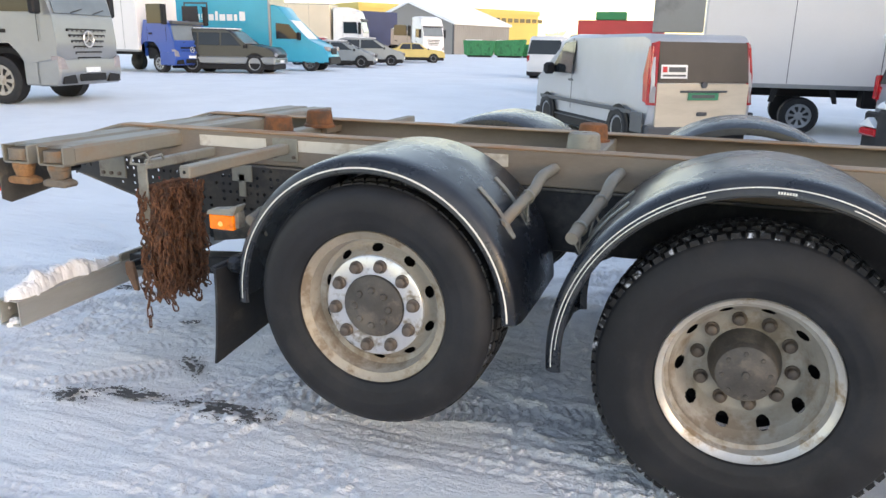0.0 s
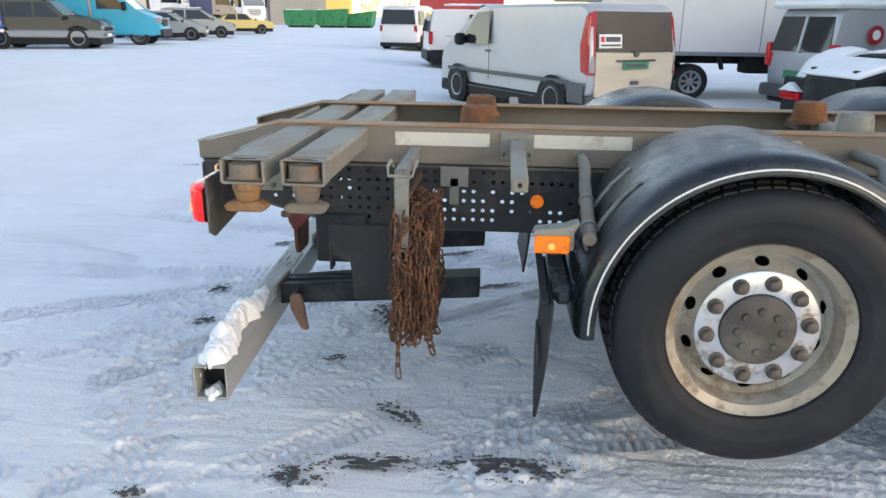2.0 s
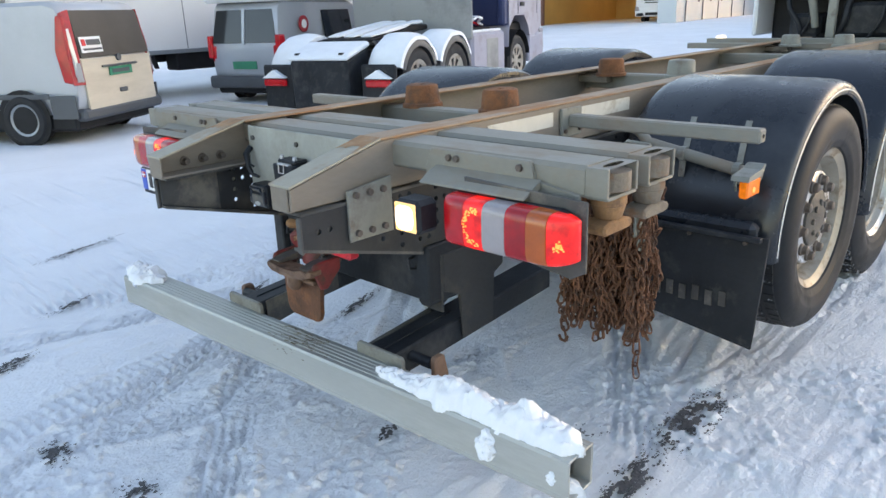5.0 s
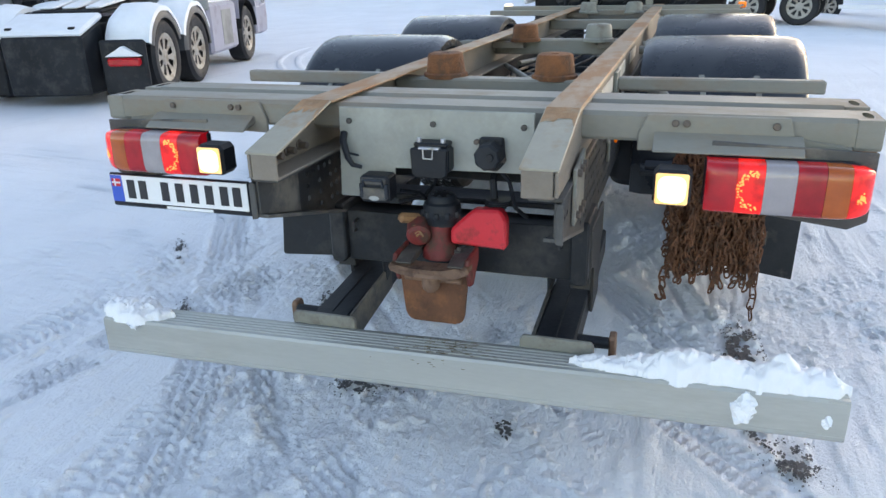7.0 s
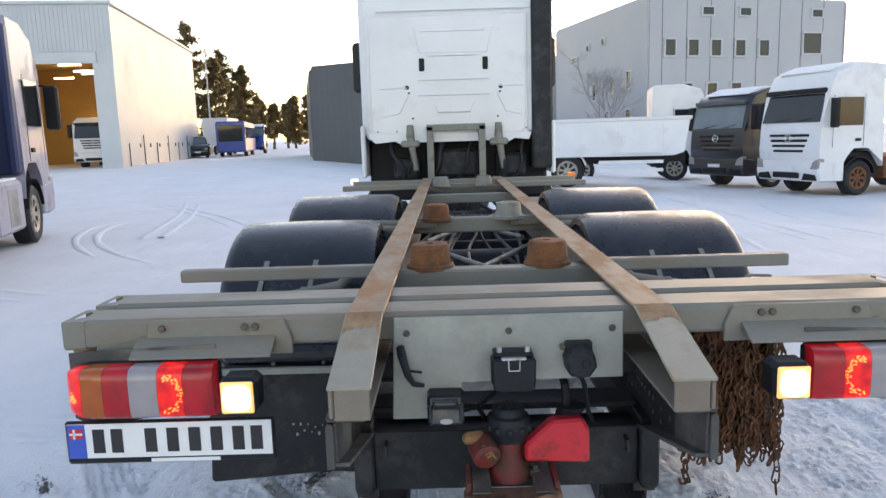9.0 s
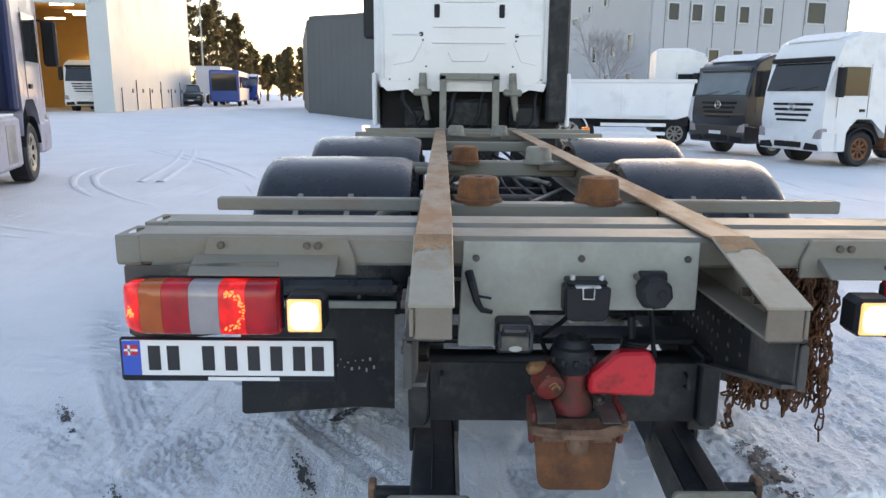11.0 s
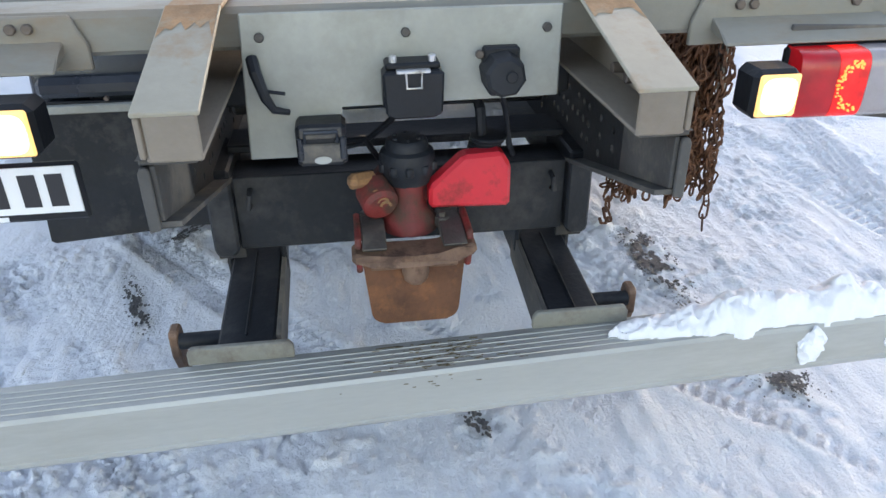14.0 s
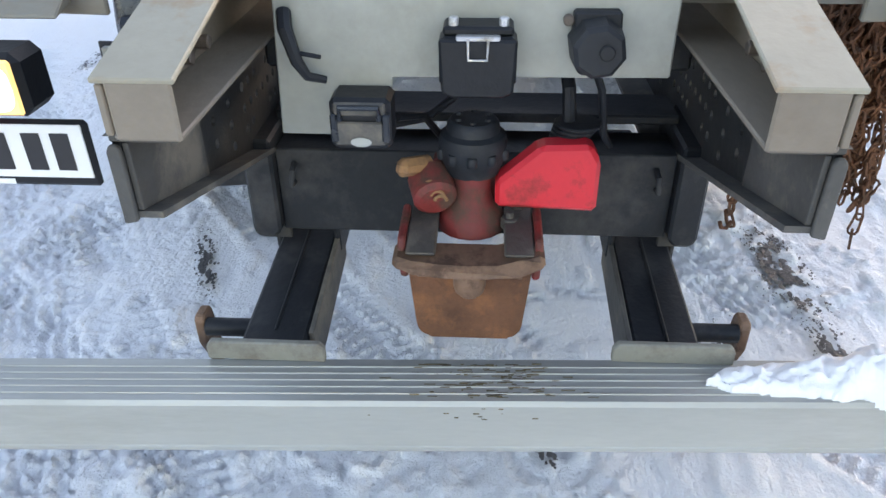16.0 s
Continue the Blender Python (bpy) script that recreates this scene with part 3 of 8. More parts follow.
# two transverse twist-lock beams, open at the ends
for x0, x1 in ((-1.812, -1.662), (-1.608, -1.460)):
    for s, tip in ((-1, 1.222), (1, 1.250)):
        bm = B()
        prism(bm, [(x0, 1.150), (x0 + 0.012, 1.140), (x1 - 0.012, 1.140), (x1, 1.150), (x1, 1.212), (x1 - 0.012, 1.224), (x0 + 0.012, 1.224), (x0, 1.212)], "y", s * 0.0, s * (tip - 0.066), 0.0)
        for f in [f for f in bm.faces if abs(f.normal.y) > 0.9]:
            bm.faces.remove(f)
        beam = part("cross_beam", bm, "beam", lorry, "grey-green box beam")
        bm = B()
        for a, c, d, e in ((x0, x0 + 0.010, 1.145, 1.222), (x1 - 0.010, x1, 1.145, 1.222), (x0 + 0.006, x1 - 0.006, 1.139, 1.149)):
            box(bm, a, s * (tip - 0.0658), d, c, s * tip, e, 0.002)
        xm = (x0 + x1) / 2
        slot = [(xm + 0.046 * math.cos(radians(a)) , tip - 0.030 + 0.013 * math.sin(radians(a))) for a in range(0, 360, 24)]
        rim = [(x0 + 0.008, tip - 0.065), (x1 - 0.008, tip - 0.065), (x1 - 0.008, tip - 0.001), (x0 + 0.008, tip - 0.001)]
        lo_s, lo_r = [bm.verts.new((x, s * y, 1.2215)) for x, y in slot], [bm.verts.new((x, s * y, 1.2215)) for x, y in rim]
        edges = [bm.edges.new((ring[i], ring[(i + 1) % len(ring)])) for ring in (lo_s, lo_r) for i in range(len(ring))]
        bmesh.ops.triangle_fill(bm, use_beauty=True, edges=edges)
        part("beam_end", bm, "beam", beam, "open beam end with slotted top")
        # a black plate stands for the shade deep inside the beam
        bm = B()
        box(bm, x0 + 0.012, s * (tip - 0.096), 1.150, x1 - 0.012, s * (tip - 0.081), 1.212, 0.0)
        part("beam_hollow", bm, "black", beam, "black plate for the shade inside the beam")
        bm = B()
        yl = s * (tip - 0.041)
        disc(bm, (xm, yl, 1.182), 0.056, 0.05, "z", 24)
        box(bm, xm - 0.060, yl - 0.03, 1.150, xm + 0.060, yl + 0.03, 1.160, 0.003)
        part("lock_block", bm, "lock_dull", beam, "dusty block of the twist lock")
        bm = B()
        disc(bm, (xm, yl, 1.128), 0.048, 0.026, "z", 20, None, 0.004)
        disc(bm, (xm, yl, 1.098), 0.036, 0.036, "z", 16, 0.046)
        prism(bm, [(xm - 0.072, 1.052), (xm - 0.060, 1.044), (xm + 0.054, 1.044), (xm + 0.068, 1.052), (xm + 0.068, 1.068), (xm + 0.034, 1.080), (xm - 0.042, 1.080), (xm - 0.072, 1.070)], "y", yl - 0.035, yl + 0.035, 0.006)
        part("twist_lock", bm, "lock" if x0 < -1.7 else "lock_dull", beam, "rusty twist lock" if x0 < -1.7 else "")

# shorter square arms ahead of them
for s in (-1, 1):
    bm = B()
    box(bm, -0.858, s * 0.455, 1.140, -0.803, s * 1.225 if s < 0 else 1.265, 1.190, 0.006)
    arm = part("support_arm", bm, "beam", lorry, "grey square arm")
    bm = B()
    box(bm, -0.90, s * 0.441, 1.10, -0.76, s * 0.456, 1.215, 0.003)
    part("arm_plate", bm, "grey", arm)
    for k in (-0.883, -0.778):
        bm = B()
        disc(bm, (k, s * 0.461, 1.125), 0.010, 0.012, "y", 6)
        part("bolt", bm, "nut", arm)
    # the hole is only a black disc, its shade put into the colour
    bm = B()
    disc(bm, (-0.83, s * (1.2262 if s < 0 else 1.2662), 1.165), 0.008, 0.003, "y", 10)
    part("arm_hole", bm, "black", arm)

# cross members and braces between the rails
for xx, zz, h, mt in ((-1.04, 1.13, 0.075, "beam"), (0.66, 1.12, 0.09, "beam"), (2.60, 1.12, 0.08, "beam"), (3.95, 1.10, 0.1, "beam"), (-0.1, 0.84, 0.1, "dark"), (1.36, 0.84, 0.12, "dark"), (-1.3, 0.86, 0.1, "dark")):
    bm = B()
    box(bm, xx - 0.045, -0.43, zz, xx + 0.045, 0.43, zz + h, 0.008)
    part("cross_member", bm, mt, lorry)
for a, c in (((-0.9, -0.30, 1.06), (0.55, 0.34, 1.06)), ((-0.9, 0.30, 1.05), (0.55, -0.34, 1.05)), ((-0.95, 0.05, 1.02), (0.6, 0.30, 1.0)), ((0.75, -0.30, 1.06), (2.5, 0.34, 1.06)), ((0.75, 0.30, 1.05), (2.5, -0.34, 1.05))):
    bm = B()
    tube(bm, [a, c], 0.016, 10)
    part("brace", bm, "grey", lorry, smooth=True)
for pts, r in (([(-0.8, 0.1, 0.99), (-0.2, 0.22, 1.04), (0.6, 0.2, 0.98), (1.6, 0.1, 1.0)], 0.018), ([(-0.9, -0.1, 0.97), (0, -0.2, 1.01), (0.9, -0.16, 0.96)], 0.014)):
    bm = B()
    tube(bm, pts, r, 8)
    part("air_line", bm, "plastic", lorry, smooth=True)

# propeller shaft, gearbox, air tanks and hoses under the frame
bm = B()
tube(bm, [(1.5, 0, 0.62), (3.2, 0, 0.72), (4.9, 0, 0.86)], 0.06, 14)
part("propeller_shaft", bm, "dark", lorry, smooth=True)
bm = B()
lathe(bm, [(0.0, 0.0), (0.20, 0.0), (0.24, 0.25), (0.28, 0.7), (0.36, 1.0), (0.0, 1.0)], 20, Matrix.Translation((4.5, 0, 0.92)) @ pose(0, 0, 0, 0, 0, -90))
part("gearbox", bm, "hub", lorry, "greasy dark gearbox", smooth=True)
for xx, zz in ((0.72, 0.86), (2.15, 0.84), (2.75, 0.86), (3.3, 0.84)):
    bm = B()
    lathe(bm, [(0.0, -0.40), (0.09, -0.39), (0.135, -0.35), (0.14, -0.30), (0.14, 0.30), (0.135, 0.35), (0.09, 0.39), (0.0, 0.40)], 20, Matrix.Translation((xx, 0, zz)))
    part("air_tank", bm, "dark", lorry, "black air tank", smooth=True)
for k in range(7):
    rng = random.Random(30 + k)
    y = -0.33 + 0.11 * k
    bm = B()
    p0, p1, amp = rng.uniform(0, 6), rng.uniform(0, 6), rng.uniform(0.02, 0.05)
    tube(bm, [(-1.0 + 0.16 * j, y + amp * math.sin(p0 + 0.45 * j), 0.97 + 0.02 * math.sin(p1 + 0.3 * j)) for j in range(40)], rng.choice((0.008, 0.012, 0.016)), 8)
    part("hose", bm, "plastic", lorry, smooth=True)
for yy in (-0.78, -0.5, -0.15, 0.2, 0.52, 0.82):
    rng = random.Random(int(yy * 100))
    bm = B()
    dy = rng.uniform(-0.22, 0.22)
    tube(bm, [(5.20 - 0.10 * math.sin(math.pi * j / 12), yy + dy * smooth(j / 12) + 0.03 * math.sin(j * 0.7), 1.66 - 0.05 * j) for j in range(13)], rng.choice((0.018, 0.028, 0.035)), 10)
    part("engine_hose", bm, "plastic", lorry, smooth=True)
for yy, w, h in ((0.05, 0.26, 0.34), (-0.62, 0.18, 0.28), (0.66, 0.16, 0.24)):
    bm = B()
    box(bm, 5.15, yy - w, 1.20, 5.6, yy + w, 1.20 + h, 0.04)
    part("engine_block", bm, "dark", lorry, "dark engine part")

# conical rubber-topped stops
for xx, yy, mt in ((-1.005, 0.232, "rust"), (-1.005, -0.221, "rust"), (0.60, 0.232, "rust"), (0.62, -0.205, "grey"), (3.55, 0.23, "grey"), (3.55, -0.2, "grey")):
    bm = B()
    lathe(bm, [(0.0, 0.080), (0.012, 0.082), (0.016, 0.098), (0.056, 0.100), (0.068, 0.096), (0.073, 0.086), (0.080, 0.022), (0.090, 0.016), (0.092, 0.0), (0.0, 0.0)], 28, Matrix.Translation((xx, yy, 1.20)) @ pose(0, 0, 0, 90, 0, 0))
    stop = part("stop", bm, mt, lorry, "rusty round stop" if mt == "rust" else "grey round stop", smooth=True)
    bm = B()
    box(bm, xx - 0.05, min(yy, math.copysign(0.43, yy)), 1.16, xx + 0.05, max(yy, math.copysign(0.43, yy)), 1.20, 0.004)
    part("stop_bracket", bm, "rail", stop)

# pale tail plate with its sockets
bm = B()
prism(bm, [(0.312, 1.222), (-0.312, 1.222), (-0.312, 1.038), (0.135, 1.038), (0.135, 0.932), (0.325, 0.932)], "x", -1.898, -1.891, 0.003)
tail = part("tail_plate", bm, "panel", lorry, "pale grey stained steel plate")
for yy in (0.278, 0.0, -0.28):
    bm = B()
    disc(bm, (-1.902, yy, 1.178), 0.010, 0.010, "x", 6)
    part("bolt", bm, "hub", tail)
bm = B()
box(bm, -1.962, -0.066, 1.040, -1.90, 0.052, 1.118, 0.008)
prism(bm, [(0.052, 1.118), (-0.066, 1.118), (-0.062, 1.036), (-0.045, 1.028), (0.032, 1.028), (0.048, 1.036)], "x", -1.974, -1.960, 0.004)
box(bm, -1.955, -0.060, 1.118, -1.90, 0.046, 1.132, 0.004)
sock = part("trailer_socket", bm, "plastic", tail, "black flap-lidded trailer socket")
bm = B()
for yy in (-0.045, 0.03):
    disc(bm, (-1.945, yy, 1.138), 0.008, 0.014, "z", 10)
box(bm, -1.972, -0.04, 1.114, -1.955, 0.026, 1.122, 0.002)
part("lid_hinge", bm, "ring", sock, "bright metal hinge")
bm = B()
tube(bm, [(-1.978, 0.008, 1.118), (-1.980, 0.007, 1.090), (-1.980, -0.021, 1.090), (-1.978, -0.022, 1.118)], 0.0022, 6)
part("wire_latch", bm, "ring", sock, "bright wire latch")
bm = B()
lathe(bm, [(0.0, -0.045), (0.034, -0.045), (0.041, -0.038), (0.044, 0.02), (0.0, 0.02)], 8, Matrix.Translation((-1.93, -0.186, 1.100)) @ pose(0, 0, 0, 0, 12, -90))
prism(bm, [(-0.150, 1.148), (-0.222, 1.148), (-0.226, 1.072), (-0.205, 1.048), (-0.165, 1.050), (-0.148, 1.078)], "x", -1.925, -1.90, 0.004)
rs = part("round_socket", bm, "flap", tail, "black round trailer socket")
for yy, zz in ((-0.142, 1.135), (-0.224, 1.085)):
    bm = B()
    disc(bm, (-1.922, yy, zz), 0.009, 0.012, "x", 8)
    part("bolt", bm, "nut", rs)
bm = B()
disc(bm, (-1.978, -0.196, 1.102), 0.012, 0.006, "x", 12)
part("lid_boss", bm, "rubber", rs)
bm = B()
box(bm, -1.966, 0.128, 0.936, -1.896, 0.226, 1.022, 0.008)
s3 = part("small_socket", bm, "plastic", tail, "dark grey socket with hinged lid")
for z0, z1 in ((0.996, 1.018), (0.946, 0.986)):
    bm = B()
    box(bm, -1.973, 0.136, z0, -1.9662, 0.218, z1, 0.003)
    part("lid_panel", bm, "dusty", s3)
bm = B()
tube(bm, [(-1.972, 0.146, 0.990), (-1.978, 0.146, 1.012), (-1.978, 0.208, 1.012), (-1.972, 0.208, 0.990)], 0.005, 8)
part("lid_frame", bm, "fender", s3)
for yy in (0.136, 0.218):
    bm = B()
    box(bm, -1.976, yy - 0.006, 0.952, -1.960, yy + 0.006, 1.0, 0.003)
    part("lid_clip", bm, "fender", s3)
bm = B()
lathe(bm, [(0.0, -0.002), (0.010, -0.002), (0.010, 0.001)], 16, Matrix.Translation((-1.973, 0.176, 0.953)) @ pose(0, 0, 0, 0, 0, -90) @ Matrix.Diagonal((1.7, 1, 0.8, 1)))
part("maker_badge", bm, "alu", s3, "pale oval badge")
bm = B()
tube(bm, [(-1.905, 0.296, 1.140), (-1.930, 0.290, 1.120), (-1.934, 0.276, 1.070), (-1.93, 0.262, 1.045), (-1.92, 0.235, 1.036)], [0.012, 0.012, 0.010, 0.008, 0.006], 8)
tube(bm, [(-1.93, 0.276, 1.083), (-1.935, 0.238, 1.078)], 0.004, 6)
part("plug_hook", bm, "plastic", tail, "black plastic hook", smooth=True)
for pts in ([(-1.88, 0.0, 1.04), (-1.80, 0.03, 0.97), (-1.74, 0.09, 0.90), (-1.70, 0.2, 0.86)], [(-1.88, -0.19, 1.06), (-1.82, -0.22, 0.99), (-1.80, -0.235, 0.90), (-1.74, -0.26, 0.85)], [(-1.86, 0.13, 0.95), (-1.80, 0.09, 0.93), (-1.74, 0.06, 0.86)]):
    bm = B()
    tube(bm, pts, 0.007, 8)
    part("cable", bm, "plastic", tail, smooth=True)

tail.location.x = 0.032

# black tail cross member, its side plates
bm = B()
prism(bm, [(-1.715, 0.640), (-1.715, 0.830), (-1.60, 0.830), (-1.60, 0.820), (-1.703, 0.820), (-1.703, 0.650), (-1.60, 0.650), (-1.60, 0.640)], "y", -0.405, 0.405, 0.003)
xm = part("tail_cross_member", bm, "dark", lorry, "black steel tail member")
for s in (-1, 1):
    bm = B()
    prism(bm, [(s * 0.405, 0.65), (s * 0.42, 0.635), (s * 0.455, 0.635), (s * 0.465, 0.65), (s * 0.465, 0.86), (s * 0.405, 0.86)], "x", -1.745, -1.52, 0.006)
    part("side_plate", bm, "dark", xm)
    bm = B()
    tube(bm, [(-1.72, s * 0.365, 0.80), (-1.745, s * 0.365, 0.795), (-1.745, s * 0.37, 0.762), (-1.72, s * 0.37, 0.757)], 0.006, 8)
    part("tie_hook", bm, "dark", xm, smooth=True)
bm = B()
box(bm, -1.66, -0.4, 0.98, -1.60, 0.4, 1.06, 0.006)
part("upper_member", bm, "dark", lorry)
bm = B()
box(bm, -1.58, -0.42, 0.84, -1.45, 0.42, 0.86, 0.004)
part("upper_member", bm, "dark", lorry)

xm.location = (0.045, 0, -0.016)

# drawbar coupling
bm = B()
lathe(bm, [(0.0, 0.100), (0.040, 0.100), (0.046, 0.094), (0.048, 0.078), (0.058, 0.072), (0.062, 0.060), (0.060, 0.030), (0.052, 0.012), (0.050, 0.0), (0.0, 0.0)], 24, Matrix.Translation((-1.80, 0.0, 0.840)) @ pose(0, 0, 0, 90, 0, 0))
for k in range(6):
    disc(bm, (-1.80 + 0.030 * math.cos(k * 1.047), 0.030 * math.sin(k * 1.047), 0.941), 0.006, 0.006, "z", 8)
for k in range(5):
    a = radians(110 + 35 * k)
    disc(bm, (-1.80 + 0.058 * math.cos(a), 0.058 * math.sin(a), 0.880), 0.010, 0.020, "z", 8)
cap = part("coupling_cap", bm, "dark", lorry, "black dusty coupling head", smooth=True)
bm = B()
lathe(bm, [(0.0, 0.125), (0.036, 0.125), (0.034, 0.07), (0.042, 0.045), (0.060, 0.025), (0.064, 0.0), (0.0, 0.0)], 20, Matrix.Translation((-1.815, 0.0, 0.735)) @ pose(0, 0, 0, 90, 0, 0))
box(bm, -1.80, -0.045, 0.755, -1.70, 0.075, 0.85, 0.018)
body = part("coupling_body", bm, "dull_red", lorry, "dull red worn coupling", smooth=True)
bm = B()
lathe(bm, [(0.0, -0.03), (0.030, -0.03), (0.040, -0.022), (0.042, 0.03), (0.0, 0.03)], 18, Matrix.Translation((-1.835, 0.070, 0.815)) @ pose(0, 0, 0, 18, 0, -75))
part("side_barrel", bm, "dull_red", body, "red side barrel", smooth=True)
for k in range(4):
    bm = B()
    tube(bm, arc((-1.862 - 0.003 * k, 0, 0), (0.072 - 0.006 * k, 0.834 - 0.008 * k), 10, 170, 8, 0.011, (1, 2)), 0.0035, 6)
    part("spring_coil", bm, "lock", body, "bright rusty spring coil", smooth=True)
bm = B()
bar(bm, (-1.86, 0.130, 0.868), (-1.80, 0.075, 0.850), 0.030, 0.034, 0.011)
part("release_lever", bm, "lock", lorry, "rusty hand lever")
for yy, xx in ((-0.085, -1.80), (-0.055, -1.77), (0.06, -1.79), (0.095, -1.80), (-0.07, -1.85)):
    bm = B()
    disc(bm, (xx, yy, 0.758), 0.017, 0.022, "z", 6)
    disc(bm, (xx, yy, 0.772), 0.008, 0.016, "z", 8)
    part("bolt", bm, "hub", body)
# funnel jaw: a rounded plate below a bent lip, with red side cheeks
bm = B()
corner = [(0.100 - 0.028 + 0.028 * math.cos(radians(a)), 0.560 + 0.030 * math.sin(radians(a))) for a in range(0, -91, -15)]
prism(bm, [(0.116, 0.735), (0.112, 0.68)] + corner + [(-y, z) for y, z in corner[::-1]] + [(-0.112, 0.68), (-0.116, 0.735)], "x", -1.890, -1.872, 0.004)
jaw = part("funnel_jaw", bm, "jaw_rust", lorry, "rusty flared catching jaw")
for s in (-1, 1):
    bm = B()
    prism(bm, [(-1.925, 0.752), (-1.915, 0.770), (-1.80, 0.775), (-1.80, 0.73), (-1.865, 0.665), (-1.893, 0.67)], "y", s * 0.113, s * 0.127, 0.004)
    part("jaw_cheek", bm, "dull_red", jaw, "worn red cheek")
    bm = B()
    prism(bm, [(-1.93, 0.742), (-1.94, 0.752), (-1.88, 0.765), (-1.78, 0.765), (-1.78, 0.745), (-1.88, 0.742)], "y", s * 0.06, s * 0.112, 0.003)
    part("jaw_shoulder", bm, "hub", jaw)
    bm = B()
    disc(bm, (-1.897, s * 0.060, 0.688), 0.011, 0.07, "y", 12)
    part("jaw_rib", bm, "worn", jaw)
bm = B()
top = [(0.134, 0.746), (0.10, 0.744), (0.05, 0.740), (0.0, 0.739), (-0.05, 0.741), (-0.09, 0.744), (-0.128, 0.756)]
under_ = [(-0.133, 0.728), (-0.09, 0.717), (-0.03, 0.712), (0.04, 0.711), (0.10, 0.715), (0.136, 0.720)]
prism(bm, top + under_, "x", -1.955, -1.885, 0.008)
for v in bm.verts:
    v.co.x += 0.008 * (abs(v.co.y) / 0.13) ** 2 if v.co.x < -1.92 else 0.0
part("jaw_lip", bm, "worn", jaw, "worn brown lip")
bm = B()
lathe(bm, [(0.0, 0.045), (0.026, 0.045), (0.030, 0.012), (0.026, -0.004), (0.016, -0.014), (0.0, -0.014)], 18, Matrix.Translation((-1.918, 0.0, 0.668)) @ pose(0, 0, 0, 90, 0, 0))
part("coupling_pin", bm, "worn", jaw, "dark steel pin", smooth=True)
jaw.location.x = -0.015
bm = B()
prism(bm, [(-0.042, 0.838), (-0.042, 0.788), (-0.224, 0.782), (-0.224, 0.880), (-0.205, 0.912), (-0.118, 0.908)], "x", -1.85, -1.80, 0.008)
part("hand_guard", bm, "red", lorry, "bright red hand guard")
bm = B()
for k in range(5):
    disc(bm, (-1.78, -0.185 + 0.004 * k, 0.925 - 0.008 * k), 0.042 - 0.002 * k, 0.007, "z", 16)
tube(bm, [(-1.78, -0.17, 0.93), (-1.78, -0.165, 0.99), (-1.74, -0.16, 1.02)], 0.012, 8)
part("rubber_bellows", bm, "plastic", lorry, "black rubber bellows")

# underrun bar on two black struts; the bar stands slightly askew to the frame
SKEW = 2.58


def on_bar(x, y, z):
    """A place on the bar, moved to where the skewed bar stands."""
    return x - 0.057 - 0.045 * y, y - 0.013, z + 0.012


for s, dx in ((-1, -0.006), (1, -0.036)):
    bm = B()
    prism(bm, [(-1.875 + dx, 0.405), (-1.875 + dx, 0.500), (-0.97, 0.575), (-0.97, 0.475)], "y", s * 0.325, s * 0.455, 0.006)
    strut = part("underrun_strut", bm, "dark", lorry, "black steel strut")
    bm = B()
    prism(bm, [(-1.63, 0.80), (-1.63, 0.66), (-1.545, 0.63), (-1.535, 0.45), (-1.365, 0.46), (-1.36, 0.66), (-1.30, 0.68), (-1.30, 0.80)], "y", s * 0.458, s * 0.47, 0.004)
    box(bm, -1.642, s * 0.40, 0.585, -1.631, s * 0.468, 0.80, 0.002)
    part("strut_hanger", bm, "railweb", strut)
    bm = B()
    prism(bm, [(-1.56, 0.49), (-1.58, 0.64), (-1.46, 0.66), (-1.44, 0.55)], "y", s * 0.31, s * 0.325, 0.008)
    part("strut_gusset", bm, "dark", strut)
    bm = B()
    prism(bm, [(s * 0.282, 0.470), (s * 0.282, 0.502), (s * 0.292, 0.515), (s * 0.508, 0.515), (s * 0.518, 0.502), (s * 0.518, 0.470)], "x", -1.888 + dx, -1.872 + dx, 0.003)
    part("strut_foot", bm, "grey", strut, "grey end plate")
    bm = B()
    disc(bm, (-1.785 + dx, s * 0.505, 0.470), 0.020, 0.10, "y", 14)
    part("lug_pin", bm, "dark", strut, smooth=True)
    bm = B()
    prism(bm, [(-1.766, 0.335), (-1.813, 0.43), (-1.813, 0.490), (-1.805, 0.500), (-1.768, 0.500), (-1.760, 0.490), (-1.750, 0.43), (-1.736, 0.335)], "y", s * 0.555, s * 0.577, 0.004)
    bm.transform(Matrix.Translation((dx + 0.018, 0, 0)))
    part("tow_lug", bm, "worn", strut, "rust-browned lug plate")
    bm = B()
    bar(bm, (-1.868, s * 0.392, 0.504), (-1.52, s * 0.392, 0.533), 0.006, 0.006, 0.002)
    part("weld_seam", bm, "dark", strut)
    bm = B()
    prism(bm, [(-1.872, 0.39), (-1.872, 0.503), (-1.50, 0.545), (-1.50, 0.45)], "y", s * 0.313, s * 0.324, 0.002)
    part("strut_flange", bm, "dusty", strut, "dusty inner flange")
bm = B()
out = [(-1.970, 0.336), (-1.964, 0.328), (-1.850, 0.328), (-1.845, 0.336), (-1.845, 0.458)]
for k in range(5):
    xx = -1.868 - k * 0.0185
    out += [(xx, 0.460), (xx - 0.0010, 0.4622), (xx - 0.0026, 0.4622), (xx - 0.0036, 0.460)]
out += [(-1.964, 0.461), (-1.970, 0.452), (-1.970, 0.352), (-1.968, 0.350), (-1.968, 0.347), (-1.970, 0.345)]
prism(bm, out, "y", -1.218, 1.218, 0.0)
for f in [f for f in bm.faces if len(f.verts) > 8]:
    bm.faces.remove(f)
under = part("underrun_bar", bm, "alu", lorry, "dull aluminium underrun profile with ridged top")
